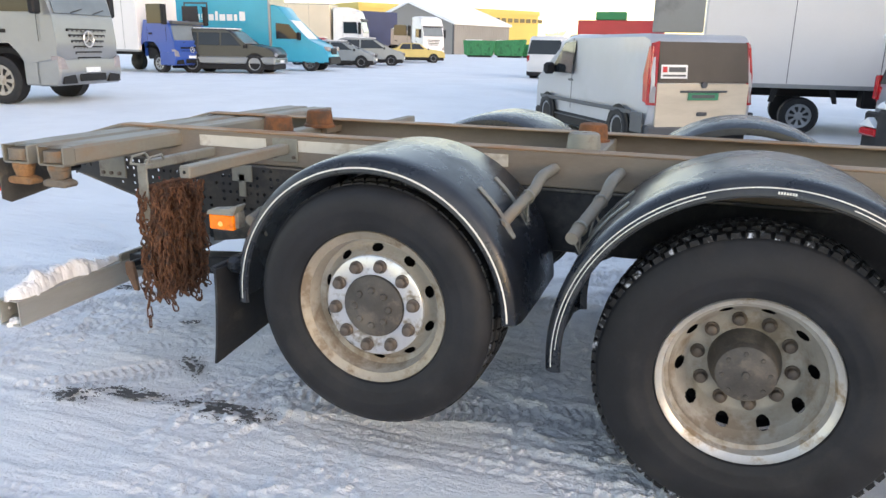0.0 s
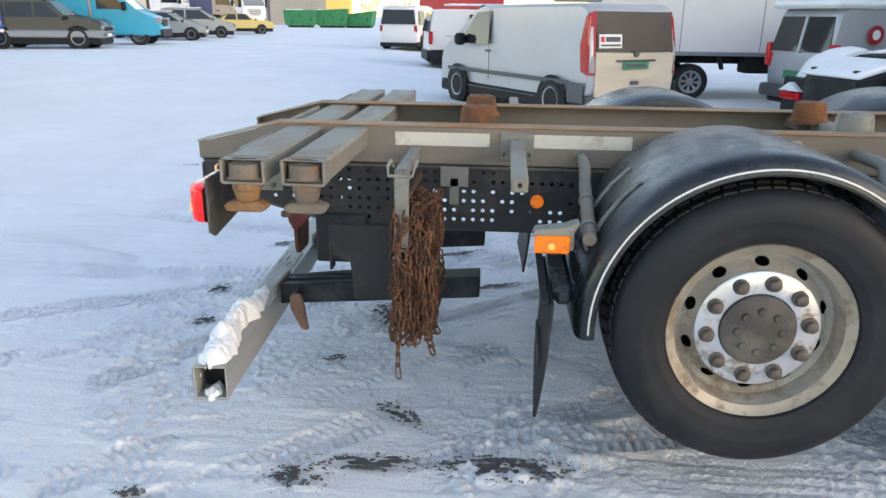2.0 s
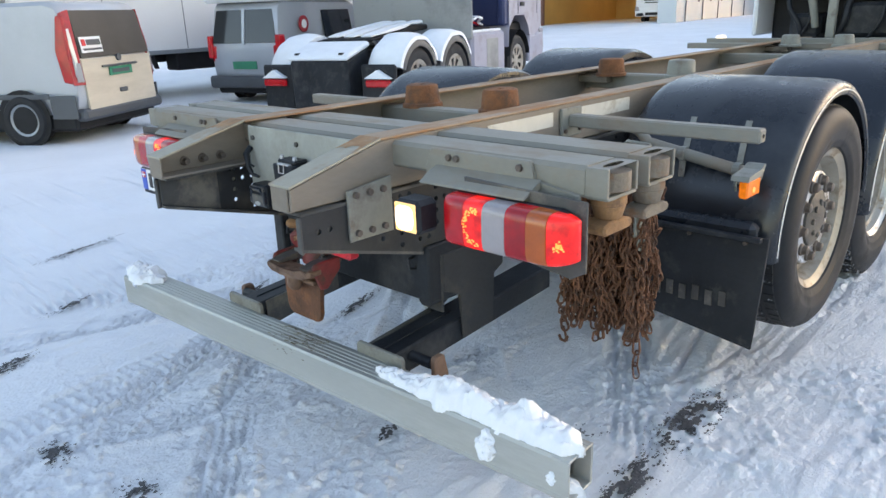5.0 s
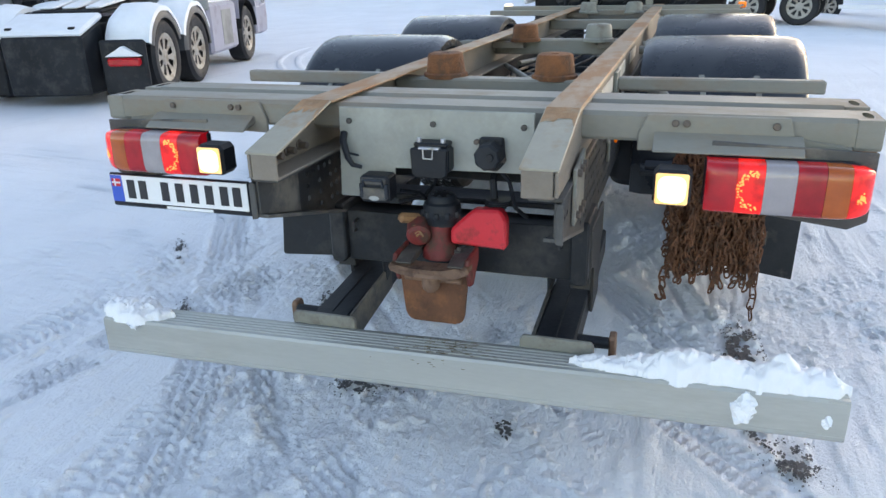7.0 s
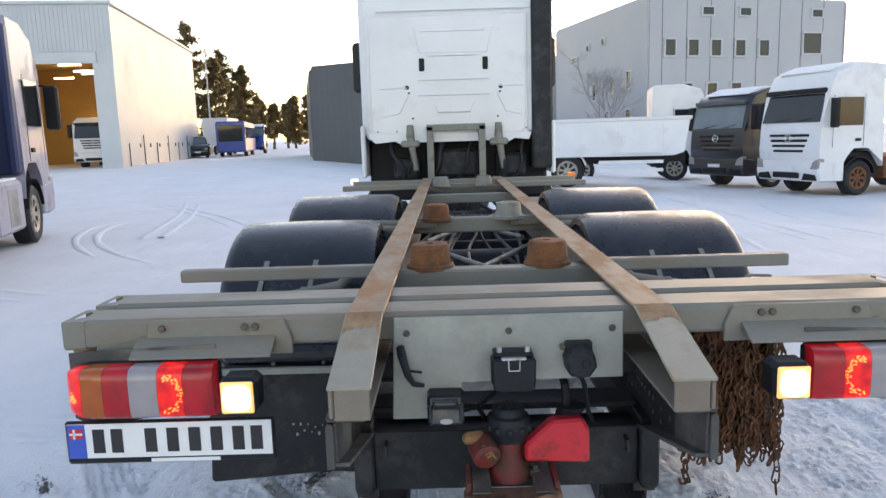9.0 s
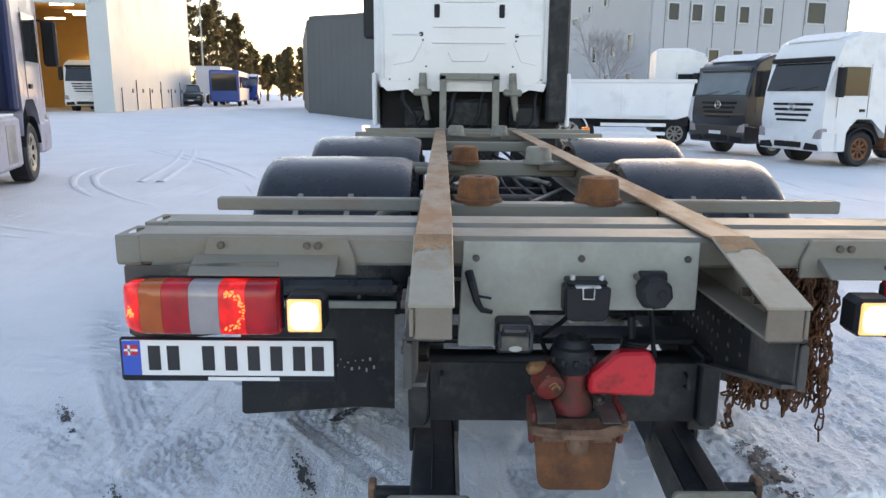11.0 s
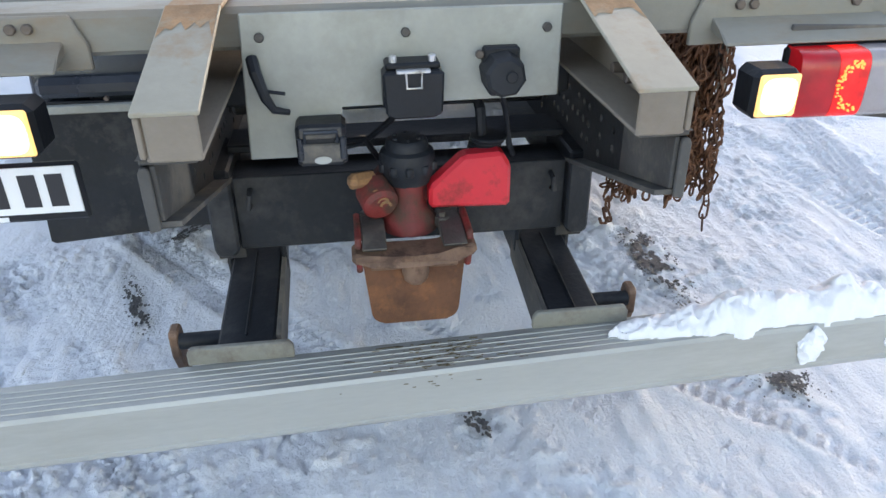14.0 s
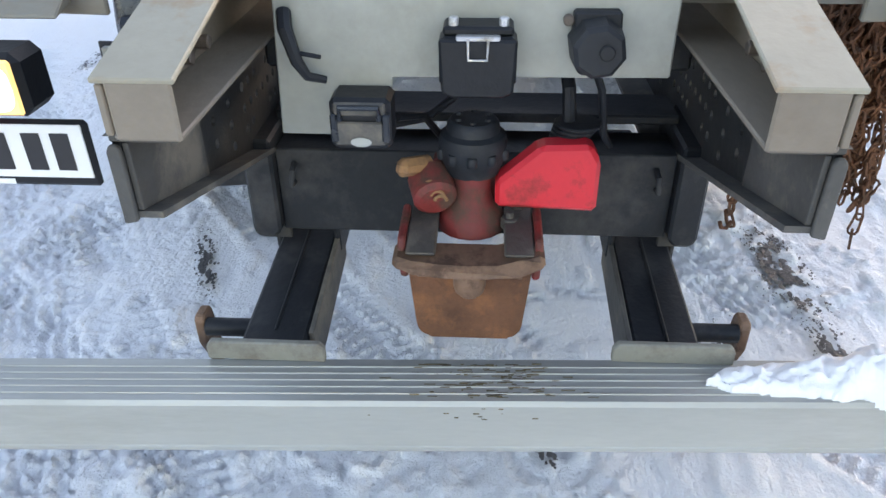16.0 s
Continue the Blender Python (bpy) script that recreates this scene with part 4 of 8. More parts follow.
for s in (-1, 1):
    for a, c, d, e in ((-1.969, -1.962, 0.330, 0.459), (-1.853, -1.846, 0.330, 0.459), (-1.966, -1.849, 0.329, 0.336), (-1.966, -1.849, 0.452, 0.459)):
        bm = B()
        box(bm, a, s * 1.16, d, c, s * 1.2182, e, 0.0015)
        part("bar_wall", bm, "alu", under)
    # black sheet painted as the shade within the open profile
    bm = B()
    box(bm, -1.963, s * 1.10, 0.335, -1.852, s * 1.115, 0.453, 0)
    part("bar_hollow", bm, "black", under)
bm = B()
rng = random.Random(8)
for k in range(130):
    yy, on_top = rng.gauss(-0.02, 0.085), rng.random() < 0.93
    w, d = rng.uniform(0.001, 0.014), rng.uniform(0.0003, 0.0013)
    if on_top:
        xx = rng.uniform(-1.955, -1.86)
        box(bm, xx - d, yy - w, 0.459, xx + d, yy + w, 0.4612 + 0.0002 * (k % 5), 0)
    else:
        zz = rng.uniform(0.415, 0.45)
        box(bm, -1.9714, yy - w * 0.5, zz - d * 0.7, -1.9702, yy + w * 0.5, zz + d * 0.7, 0)
under.matrix_basis = pose(-0.057, 0.075, 0.012, 0, 0, SKEW)
tagged(part("grime", bm, "grime", under), "rusty scrapes below the coupling", kind="stuff")

# tail lamps, reversing lamps, their brackets and the number plate
for s in (-1, 1):
    bm = B()
    prism(bm, [(s * 0.785, 0.982), (s * 1.150, 0.982), (s * 1.190, 1.004), (s * 1.190, 1.108), (s * 1.150, 1.128), (s * 0.785, 1.128)], "x", -1.905, -1.872, 0.010)
    lamp = part("tail_lamp", bm, "plastic", lorry, "red, white and amber tail lamp with lit bulbs")
    cuts = [0.790, 0.868, 0.935, 1.012, 1.080, 1.140, 1.2]
    mats = ["red_lens", "red_lit", "clear_lens", "red_lens", "amber_lens", "red_lit"]

    def skin(y, k):
        """A point of the lens: y along the lamp, k from -1 (below) to 1 (above)."""
        u = min(1.0, max(0.0, (y - 1.105) / 0.095))
        turn = math.sqrt(max(0.0, 1 - u * u))
        a = k * math.pi / 2
        half = 0.047 + 0.024 * turn
        back = -1.888
        xf = back - 0.072 * max(0.12, turn) * (1.0 if y > 0.81 else 0.86 + 0.14 * (y - 0.79) / 0.02)
        return Vector((back + (xf - back) * abs(math.cos(a)) ** 0.35, s * y, 1.055 + half * math.copysign(abs(math.sin(a)) ** 0.45, k)))

    for k, mt in enumerate(mats):
        bm = B()
        n = 10 if k == 5 else 4
        rows = [[bm.verts.new(skin(cuts[k] + (cuts[k + 1] - 0.0012 - cuts[k]) * (math.sin(i / n * math.pi / 2) if k == 5 else i / n), j / 9)) for j in range(-9, 10)] for i in range(n + 1)]
        for r0, r1 in zip(rows, rows[1:]):
            for j in range(18):
                bm.faces.new((r0[j], r0[j + 1], r1[j + 1], r1[j]))
        for r in (rows[0], rows[-1]):
            bm.faces.new([bm.verts.new(v.co) for v in r])
        part("lens", bm, mt, lamp, {"clear_lens": "clear centre lens", "amber_lens": "amber lens", "red_lit": "glowing red lens"}.get(mt, "red lens"), smooth=True)
    # lit cells: an open ring in the inner red lens, a small cluster in the outer one
    rng = random.Random(12)
    ring = [(0.905 + 0.034 * math.cos(a) * q, 0.050 * math.sin(a) * q) for a, q in ((rng.uniform(1.1, 5.2), rng.uniform(0.72, 1.08)) for _ in range(75))]
    spot = [(1.168 + rng.gauss(0, 0.006), -0.012 + rng.gauss(0, 0.008)) for _ in range(26)]
    for cells in (ring, spot):
        bm = B()
        for y, dz in cells:
            k = math.copysign(2 / math.pi * math.asin(min(1.0, abs(dz) / 0.071) ** (1 / 0.45)), dz)
            p, w = skin(y, k), rng.uniform(0.0012, 0.0026)
            box(bm, p.x - 0.002, p.y - w, p.z - w, p.x + 0.001, p.y + w, p.z + w, 0)
        part("bulb_glow", bm, "hot", lamp, "orange glow of the lit bulb")
    bm = B()
    box(bm, -2.018, s * 0.657, 1.014, -1.93, s * 0.755, 1.112, 0.014)
    rev = part("reversing_lamp", bm, "plastic", lorry, "square lit reversing lamp")
    bm = B()
    box(bm, -2.022, s * 0.664, 1.021, -2.014, s * 0.748, 1.105, 0.004)
    part("lamp_glass", bm, "lamp_rim", rev, "warm glowing glass")
    bm = B()
    prism(bm, [(s * 0.706 + 0.036 * math.copysign(abs(math.cos(k * math.tau / 24)) ** 0.6, math.cos(k * math.tau / 24)), 1.063 + 0.036 * math.copysign(abs(math.sin(k * math.tau / 24)) ** 0.6, math.sin(k * math.tau / 24))) for k in range(24)], "x", -2.0245, -2.0215, 0.001)
    part("lamp_core", bm, "lamp_on", rev, "bright white lamp core")
    bm = B()
    prism(bm, [(s * 0.625, 1.222), (s * 0.995, 1.222), (s * 1.005, 1.168), (s * 1.15, 1.150), (s * 1.15, 1.132), (s * 0.60, 1.118), (s * 0.60, 1.165)], "x", -1.826, -1.8135, 0.003)
    prism(bm, [(-1.822, 1.176), (-1.860, 1.160), (-1.902, 1.137), (-1.902, 1.131), (-1.820, 1.150)], "y", s * 0.645, s * 1.03, 0.003)
    brk = part("lamp_bracket", bm, "beam", lorry, "grey sheet-steel lamp bracket")
    bm = B()
    prism(bm, [(s * 0.80, 1.165), (s * 1.205, 1.150), (s * 1.205, 0.965), (s * 1.16, 0.940), (s * 0.80, 0.985)], "x", -1.874, -1.866, 0.002)
    part("back_plate", bm, "dusty", brk, "dirty brown plate behind the lamp")
    for yy in (0.70, 0.73, 0.96):
        bm = B()
        disc(bm, (-1.830, s * yy, 1.200), 0.011, 0.012, "x", 6)
        part("bolt", bm, "nut", brk)
bm = B()
box(bm, -1.905, 0.646, 0.842, -1.890, 1.222, 0.965, 0.006)
npl = part("number_plate", bm, "plastic", lorry, "white number plate in black holder")
bm = B()
box(bm, -1.9085, 0.654, 0.861, -1.905, 1.213, 0.959, 0.001)
face = part("plate_face", bm, "plate_white", npl, "white plate face")
bm = B()
box(bm, -1.9100, 1.164, 0.862, -1.9086, 1.212, 0.958, 0)
part("country_field", bm, "flag_blue", npl, "blue country field")
bm = B()
box(bm, -1.9112, 1.170, 0.918, -1.9101, 1.206, 0.946, 0)
part("flag", bm, "flag_red", npl, "small red flag with pale cross")
bm = B()
box(bm, -1.9120, 1.170, 0.929, -1.9113, 1.206, 0.935, 0)
box(bm, -1.9120, 1.190, 0.918, -1.9113, 1.196, 0.946, 0)
part("flag_cross", bm, "plate_white", npl)
for yy in (1.128, 1.078, 0.985, 0.925, 0.865, 0.805, 0.745, 0.695):
    bm = B()
    box(bm, -1.9100, yy - 0.016, 0.876, -1.9086, yy + 0.016, 0.944, 0.0)
    part("plate_bar", bm, "ink", npl, "plain dark bar")
bm = B()
box(bm, -1.9062, 0.80, 0.846, -1.9048, 0.99, 0.856, 0)
part("holder_bar", bm, "plate_white", npl, "plain pale bar")


# ---- wheels and mudguards ----
def wheel(drive):
    """A wheel about the origin, its outer face towards -y."""
    R = 0.490 if not drive else 0.530
    W = 0.36 if not drive else 0.30
    bm = B()
    f = 0.0
    if drive:
        prof = [(0.100, 0.212), (0.192, 0.212), (0.202, 0.206), (0.212, 0.190), (0.223, 0.168), (0.234, 0.146), (0.244, 0.124), (0.258, 0.110), (0.265, 0.062), (0.280, 0.052), (0.286, 0.022), (0.302, 0.010), (0.308, 0.0), (0.311, 0.008)]
    else:
        prof = [(0.100, 0.052), (0.205, 0.052), (0.210, 0.058), (0.216, 0.068), (0.224, 0.079), (0.233, 0.088), (0.243, 0.094), (0.262, 0.086), (0.270, 0.050), (0.276, 0.022), (0.302, 0.010), (0.308, 0.004), (0.311, 0.010)]
    seg = 400
    band = []
    for (r0, y0), (r1, y1) in zip(prof[3:6], prof[4:7]):
        band += [(r0 + (r1 - r0) * j / 5, y0 + (y1 - y0) * j / 5) for j in range(5)]
    mid, n0 = 7.5, 3
    hole = lambda i, k: n0 <= i < n0 + 15 and ((i - n0 - mid + 0.5) / 7.6) ** 2 + ((k % 40 - 20) / 6.6) ** 2 < 1
    lathe(bm, prof[:3] + band + prof[6:10], seg, None, skip=hole)
    rim = part("wheel", bm, "rim", None, "dirty steel disc wheel", smooth=True)
    bm = B()
    lathe(bm, prof[9:], 72)
    part("rim_flange", bm, "rimedge" if not drive else "rimbright", rim, "worn rim edge", smooth=True)
    # tyre
    bm = B()
    prof = [(0.309, 0.012), (0.316, -0.003), (0.338, -0.013), (0.348, -0.0175), (0.352, -0.0175), (0.388, -0.026), (0.395, -0.0275), (0.430, -0.025), (0.452, -0.019), (R - 0.020, -0.006), (R - 0.008, 0.008), (R - 0.002, 0.026), (R, 0.05), (R, W - 0.05), (R - 0.012, W), (0.43, W + 0.03), (0.33, W)]
    lathe(bm, prof, 96)
    part("tyre", bm, "rubber", rim, "black worn tyre", smooth=True)
    # tread blocks
    bm = B()
    n = 74 if drive else 60
    for k in range(n):
        a = k * 360 / n
        for j in range(4 if drive else 5):
            y0 = (0.006 if drive else 0.022) + j * (W - 0.03) / (4 if drive else 5)
            y1 = y0 + (W - 0.03) / (4 if drive else 5) - 0.014
            m = pose(0, 0, 0, 0, a + (2.2 if j % 2 else 0), 0)
            h = 0.014 if drive else 0.009
            w = R * math.pi / n * (0.74 if drive else 0.9)
            top = R + h - (0.006 if j in (0, 3 if drive else 4) else 0)
            q = [m @ Vector(p) for p in ((-w, y0, R - 0.01), (w, y0, R - 0.01), (w, y1, R - 0.01), (-w, y1, R - 0.01), (-w * 0.86, y0 + 0.004, top), (w * 0.86, y0 + 0.004, top), (w * 0.86, y1 - 0.004, top), (-w * 0.86, y1 - 0.004, top))]
            v = [bm.verts.new(p) for p in q]
            for i in ((4, 5, 6, 7), (0, 1, 5, 4), (1, 2, 6, 5), (2, 3, 7, 6), (3, 0, 4, 7)):
                bm.faces.new([v[t] for t in i])
    part("tread", bm, "tread" if drive else "tread_dull", rim, "snow-caked tread blocks" if drive else "worn dark tread blocks")
    # hub, nuts, dark drum behind
    bm = B()
    if drive:
        lathe(bm, [(0.0, 0.070), (0.012, 0.070), (0.014, 0.076), (0.088, 0.076), (0.104, 0.084), (0.110, 0.10), (0.112, 0.15), (0.126, 0.17), (0.13, 0.214)], 36)
        for k in range(8):
            a = radians(45 * k + 20)
            disc(bm, (0.082 * math.cos(a), 0.076, 0.082 * math.sin(a)), 0.009, 0.008, "y", 6)
    else:
        lathe(bm, [(0.0, 0.012), (0.060, 0.012), (0.085, 0.020), (0.112, 0.024), (0.124, 0.030), (0.128, 0.052)], 40)
        for k in range(8):
            a = radians(45 * k)
            disc(bm, (0.072 * math.cos(a), 0.015, 0.072 * math.sin(a)), 0.015, 0.014, "y", 12, None, 0.004)
    part("hub", bm, "hub", rim, "greasy dark hub", smooth=True)
    if not drive:
        bm = B()
        lathe(bm, [(0.126, 0.047), (0.128, 0.040), (0.200, 0.040), (0.206, 0.044), (0.207, 0.056)], 60)
        part("nut_ring", bm, "ring", rim, "polished wheel-nut ring", smooth=True)
    for k in range(10):
        a = radians(36 * k + 8)
        bm = B()
        y0 = 0.036 if not drive else 0.206
        lathe(bm, [(0.0, -0.030), (0.013, -0.030), (0.019, -0.026), (0.0215, -0.008), (0.027, -0.004), (0.027, 0.004)], 14, Matrix.Translation((0.1675 * math.cos(a), y0, 0.1675 * math.sin(a))))
        part("wheel_nut", bm, "nut", rim, smooth=True)
    bm = B()
    deep = 0.25 if drive else 0.17
    lathe(bm, [(0.0, deep), (0.262, deep), (0.262, deep - 0.06)], 36)
    part("brake_drum", bm, "black", rim)
    return rim


def mudguard(c, r, a0, a1, y0, y1, double, s):
    """A half-round shell over a wheel, with a turned-down lip and a painted edge line. y0: outer edge, y1: inner."""
    w = y1 - y0
    m = Matrix.Translation((c[0], 0, c[1]))
    shell = [(r - 0.060, y0 + 0.004), (r - 0.058, y0), (r - 0.030, y0 + 0.004), (r - 0.012, y0 + 0.020), (r - 0.003, y0 + 0.05), (r, y0 + 0.10), (r + 0.004, y0 + w / 2), (r, y1 - 0.05), (r - 0.02, y1), (r - 0.05, y1 + 0.003)]
    inner = [(q - 0.006, yy + (0.006 if i < 3 else 0)) for i, (q, yy) in enumerate(shell)][::-1]
    bm = B()
    pr = [(q, s * -yy) for q, yy in shell + inner]
    lathe(bm, pr + pr[:1], 44, m, a0, a1)
    ob = part("mudguard", bm, "fender", lorry, "dusty black plastic mudguard", smooth=True)
    runs = [(r - 0.043, a0 + 1, a1 - 2, 0.0030)] if not double else [(r - 0.032, a0 + 1, a1 - 2, 0.0019), (r - 0.045, a0 + 1, 70, 0.0016), (r - 0.045, 108, a1 - 8, 0.0016)]
    for q, b0, b1, h in runs:
        bm = B()
        lathe(bm, [(q - h, s * -(y0 - 0.0015)), (q + h, s * -(y0 + 0.0005))], 60, m, b0, b1)
        part("edge_line", bm, "stripe", ob, "thin white edge line")
    if double and s < 0:
        bm = B()
        for k in range(7):
            lathe(bm, [(r - 0.051, s * -(y0 - 0.0012)), (r - 0.043, s * -(y0 - 0.0004))], 2, m, 84.6 + k * 0.72, 85.1 + k * 0.72)
        part("edge_mark", bm, "stripe", ob, "plain pale bars")
    return ob


TAG, DRIVE, FRONT = (-0.015, 0.685), (1.37, 0.565), (5.95, 0.54)
tag = wheel(False)
tag.parent = lorry
tag.matrix_basis = pose(TAG[0], -1.215, TAG[1], 0, 0, 0)
drv = wheel(True)
drv.parent = lorry
drv.matrix_basis = pose(DRIVE[0], -1.115, DRIVE[1], 0, 14, 0)
copy_thing(tag, pose(TAG[0], 1.215, TAG[1], 0, 0, 180))
copy_thing(drv, pose(DRIVE[0], 1.115, DRIVE[1], 0, 0, 180))
copy_thing(tag, pose(FRONT[0], -1.20, FRONT[1], 0, 20, 0))
copy_thing(tag, pose(FRONT[0], 1.20, FRONT[1], 0, 0, 180))


def shell_pair(c, r, a0, a1, outer, inner, double):
    for s in (-1, 1):
        g = mudguard(c, r, a0, a1, -outer, -inner, double, -1 if s < 0 else 1)


shell_pair((-0.022, 0.680), 0.603, 2, 184, 1.232, 0.515, False)
shell_pair((1.365, 0.612), 0.695, 4, 186, 1.225, 0.515, True)
for xx, zz, r in ((0.0, 0.705, 0.06), (1.37, 0.565, 0.07)):
    bm = B()
    tube(bm, [(xx, -1.0, zz), (xx, 1.0, zz)], r, 14)
    disc(bm, (xx, 0, zz), 0.2, 0.34, "y", 20)
    part("axle", bm, "dark", lorry, smooth=True)
    for s in (-1, 1):
        bm = B()
        lathe(bm, [(0.0, 0.0), (0.11, 0.0), (0.13, 0.03), (0.115, 0.10), (0.13, 0.17), (0.11, 0.22), (0.0, 0.22)], 20, Matrix.Translation((xx - 0.32, s * 0.52, 0.62)) @ pose(0, 0, 0, 90, 0, 0))
        part("air_spring", bm, "rubber", lorry, smooth=True)
# mud flaps behind the trailing wheels
for s, z0 in ((-1, 0.335), (1, 0.225)):
    bm = B()
    pts = [(0.57, 0.72), (1.24, 0.74), (1.235, z0 + 0.01), (1.22, z0), (0.72, z0 + 0.03), (0.57, z0 + 0.02)] if s > 0 else [(0.66, 0.75), (1.24, 0.77), (1.225, z0), (0.75, z0 + 0.06)]
    prism(bm, [(s * y, z) for y, z in pts], "x", -0.712, -0.700, 0.002)
    bmesh.ops.subdivide_edges(bm, edges=[e for e in bm.edges if abs(e.verts[0].co.z - e.verts[1].co.z) > 0.2], cuts=4)
    for v in bm.verts:
        v.co.x += -0.16 * (0.78 - v.co.z) ** 2 - 0.05 * (abs(v.co.y) - 0.9) * (0.78 - v.co.z)
    fl = part("mud_flap", bm, "flap", lorry, "black rubber mud flap with faded marks")
    for k in range(3):
        bm = B()
        disc(bm, (-0.725, s * (0.72 + k * 0.22), 0.745), 0.009, 0.016, "x", 8)
        part("bolt", bm, "nut", fl)
    rng = random.Random(5)
    for k in range(14):
        bm = B()
        if s < 0 and k > 5:
            break
        y, z, w, h = (0.66 + 0.016 * k if s > 0 else 0.80 + 0.02 * k), 0.43 + (0.03 if k % 2 else 0) + rng.uniform(-0.01, 0.01), rng.uniform(0.002, 0.005), rng.uniform(0.002, 0.008)
        if s < 0:
            y, z, w, h = 0.82 + 0.055 * k, 0.50 + 0.008 * (k % 2), 0.014, 0.03
        x = -0.722 - 0.16 * (0.78 - z) ** 2 - 0.05 * (y - 0.9) * (0.78 - z)
        box(bm, x, s * (y - w), z - h, x + 0.006, s * (y + w), z + h, 0)
        part("faded_mark", bm, "panel" if s > 0 else "hub", fl)
    bm = B()
    box(bm, -0.742, s * 0.56, 0.700 if s > 0 else 0.755, -0.716, s * 1.22, 0.728 if s > 0 else 0.775, 0.003)
    part("flap_strip", bm, "panel" if s > 0 else "dark", fl, "pale clamping strip" if s > 0 else "")
    bm = B()
    box(bm, -0.70, s * 0.56, 0.74, -0.63, s * 1.18, 0.81, 0.02)
    part("flap_carrier", bm, "fender", fl)
# tubes that carry the mudguards, with strap clamps
for s in (-1, 1):
    for pts in ([(-0.56, 0.45, 1.115), (-0.56, 0.55, 1.115), (-0.56, 0.61, 1.10), (-0.562, 0.66, 1.05), (-0.588, 1.14, 0.968)], [(0.535, 0.45, 1.16), (0.53, 0.66, 1.165), (0.525, 0.72, 1.155), (0.515, 0.755, 1.12), (0.435, 1.12, 1.005)], [(0.82, 0.45, 1.16), (0.815, 0.66, 1.165), (0.81, 0.72, 1.155), (0.80, 0.755, 1.12), (0.735, 1.13, 1.025)]):
        bm = B()
        tube(bm, [(x, s * y, z) for x, y, z in pts], 0.024, 14)
        pipe = part("mudguard_tube", bm, "beam", lorry, "grey tube with capped end", smooth=True)
        x, y, z = pts[-1]
        for yy in (0.82, 1.05):
            bx, by, bz = pts[-2]
            t = (yy - by) / (y - by)
            px, pz = bx + t * (x - bx), bz + t * (z - bz)
            bm = B()
            lathe(bm, [(0.026, -0.014), (0.029, -0.012), (0.029, 0.012), (0.026, 0.014)], 14, Matrix.Translation((px, s * yy, pz)))
            (cx, cz), cr, b0, b1 = {-0.56: ((-0.022, 0.680), 0.611, 156, 130), 0.535: ((-0.022, 0.680), 0.611, 30, 52), 0.82: ((1.365, 0.612), 0.703, 150, 130)}[pts[0][0]]
            lie = [(px, s * yy, pz + 0.024)] + [(cx + cr * math.cos(radians(a)), s * (yy - 0.012 * k), cz + cr * math.sin(radians(a))) for k, a in enumerate((b0 + (b1 - b0) * u / 3 for u in range(4)))]
            for p, q in zip(lie, lie[1:]):
                bar(bm, p, q, 0.024, 0.006, 0.001)
            tube(bm, [(px, s * yy, pz - 0.025), (px - 0.01, s * yy, pz - 0.06), (px + 0.012, s * yy, pz - 0.10)], 0.006, 6)
            part("strap_clamp", bm, "grey", pipe, "grey strap clamp")
# side marker, round reflector
bm = B()
prism(bm, [(-0.780, 0.985), (-0.770, 1.004), (-0.670, 1.014), (-0.640, 1.03), (-0.625, 1.03), (-0.650, 0.988)], "y", -1.172, -1.105, 0.002)
box(bm, -0.66, -1.15, 0.93, -0.640, -1.10, 1.0, 0.003)
sm = part("side_marker", bm, "grey", lorry, "lit amber side marker on grey bracket")
bm = B()
box(bm, -0.772, -1.168, 0.922, -0.655, -1.135, 0.988, 0.006)
part("marker_lens", bm, "amber_lit", sm, "glowing amber lens")
bm = B()
disc(bm, (-0.715, -1.169, 0.948), 0.012, 0.003, "y", 12)
part("marker_bulb", bm, "hot", sm)
# the reflector is no lamp; its glow is added by the lit material
bm = B()
disc(bm, (-0.735, -0.452, 0.925), 0.029, 0.012, "y", 24)
part("round_reflector", bm, "amber_lit", lorry, "round amber reflector with an added glow")
# bracket that the chains hang on
bm = B()
box(bm, -1.275, -0.46, 1.105, -1.235, -0.95, 1.150, 0.005)
box(bm, -1.268, -0.945, 1.115, -1.215, -1.0, 1.135, 0.004)
tube(bm, [(-1.285, -0.90, 1.15), (-1.29, -0.92, 1.175), (-1.29, -1.0, 1.17), (-1.285, -1.02, 1.14), (-1.20, -1.02, 1.14), (-1.195, -1.0, 1.17), (-1.195, -0.92, 1.175), (-1.20, -0.90, 1.15)], 0.006, 8)
box(bm, -1.268, -1.005, 0.87, -1.215, -0.993, 1.14, 0.004)
hang = part("chain_bracket", bm, "grey", lorry, "grey bracket for tyre chains")
bm = B()
tube(bm, arc((-1.24, -1.012, 0), (-1.24, 0.845), 0, 345, 16, 0.02), 0.005, 6)
part("ring", bm, "grey", hang, smooth=True)
bm = B()
box(bm, -1.15, -0.46, 0.98, -1.03, -0.448, 1.066, 0.003)
box(bm, -1.11, -0.46, 0.90, -1.07, -0.45, 1.02, 0.003)
part("bracket_plate", bm, "grey", hang)

# transverse bars and lamps ahead, behind the cab
for xx, zz, w in ((3.70, 1.17, 1.24), (3.95, 1.20, 1.16)):
    bm = B()
    box(bm, xx - 0.04, -w, zz, xx + 0.04, w, zz + 0.05, 0.006)
    part("front_cross_bar", bm, "beam", lorry)
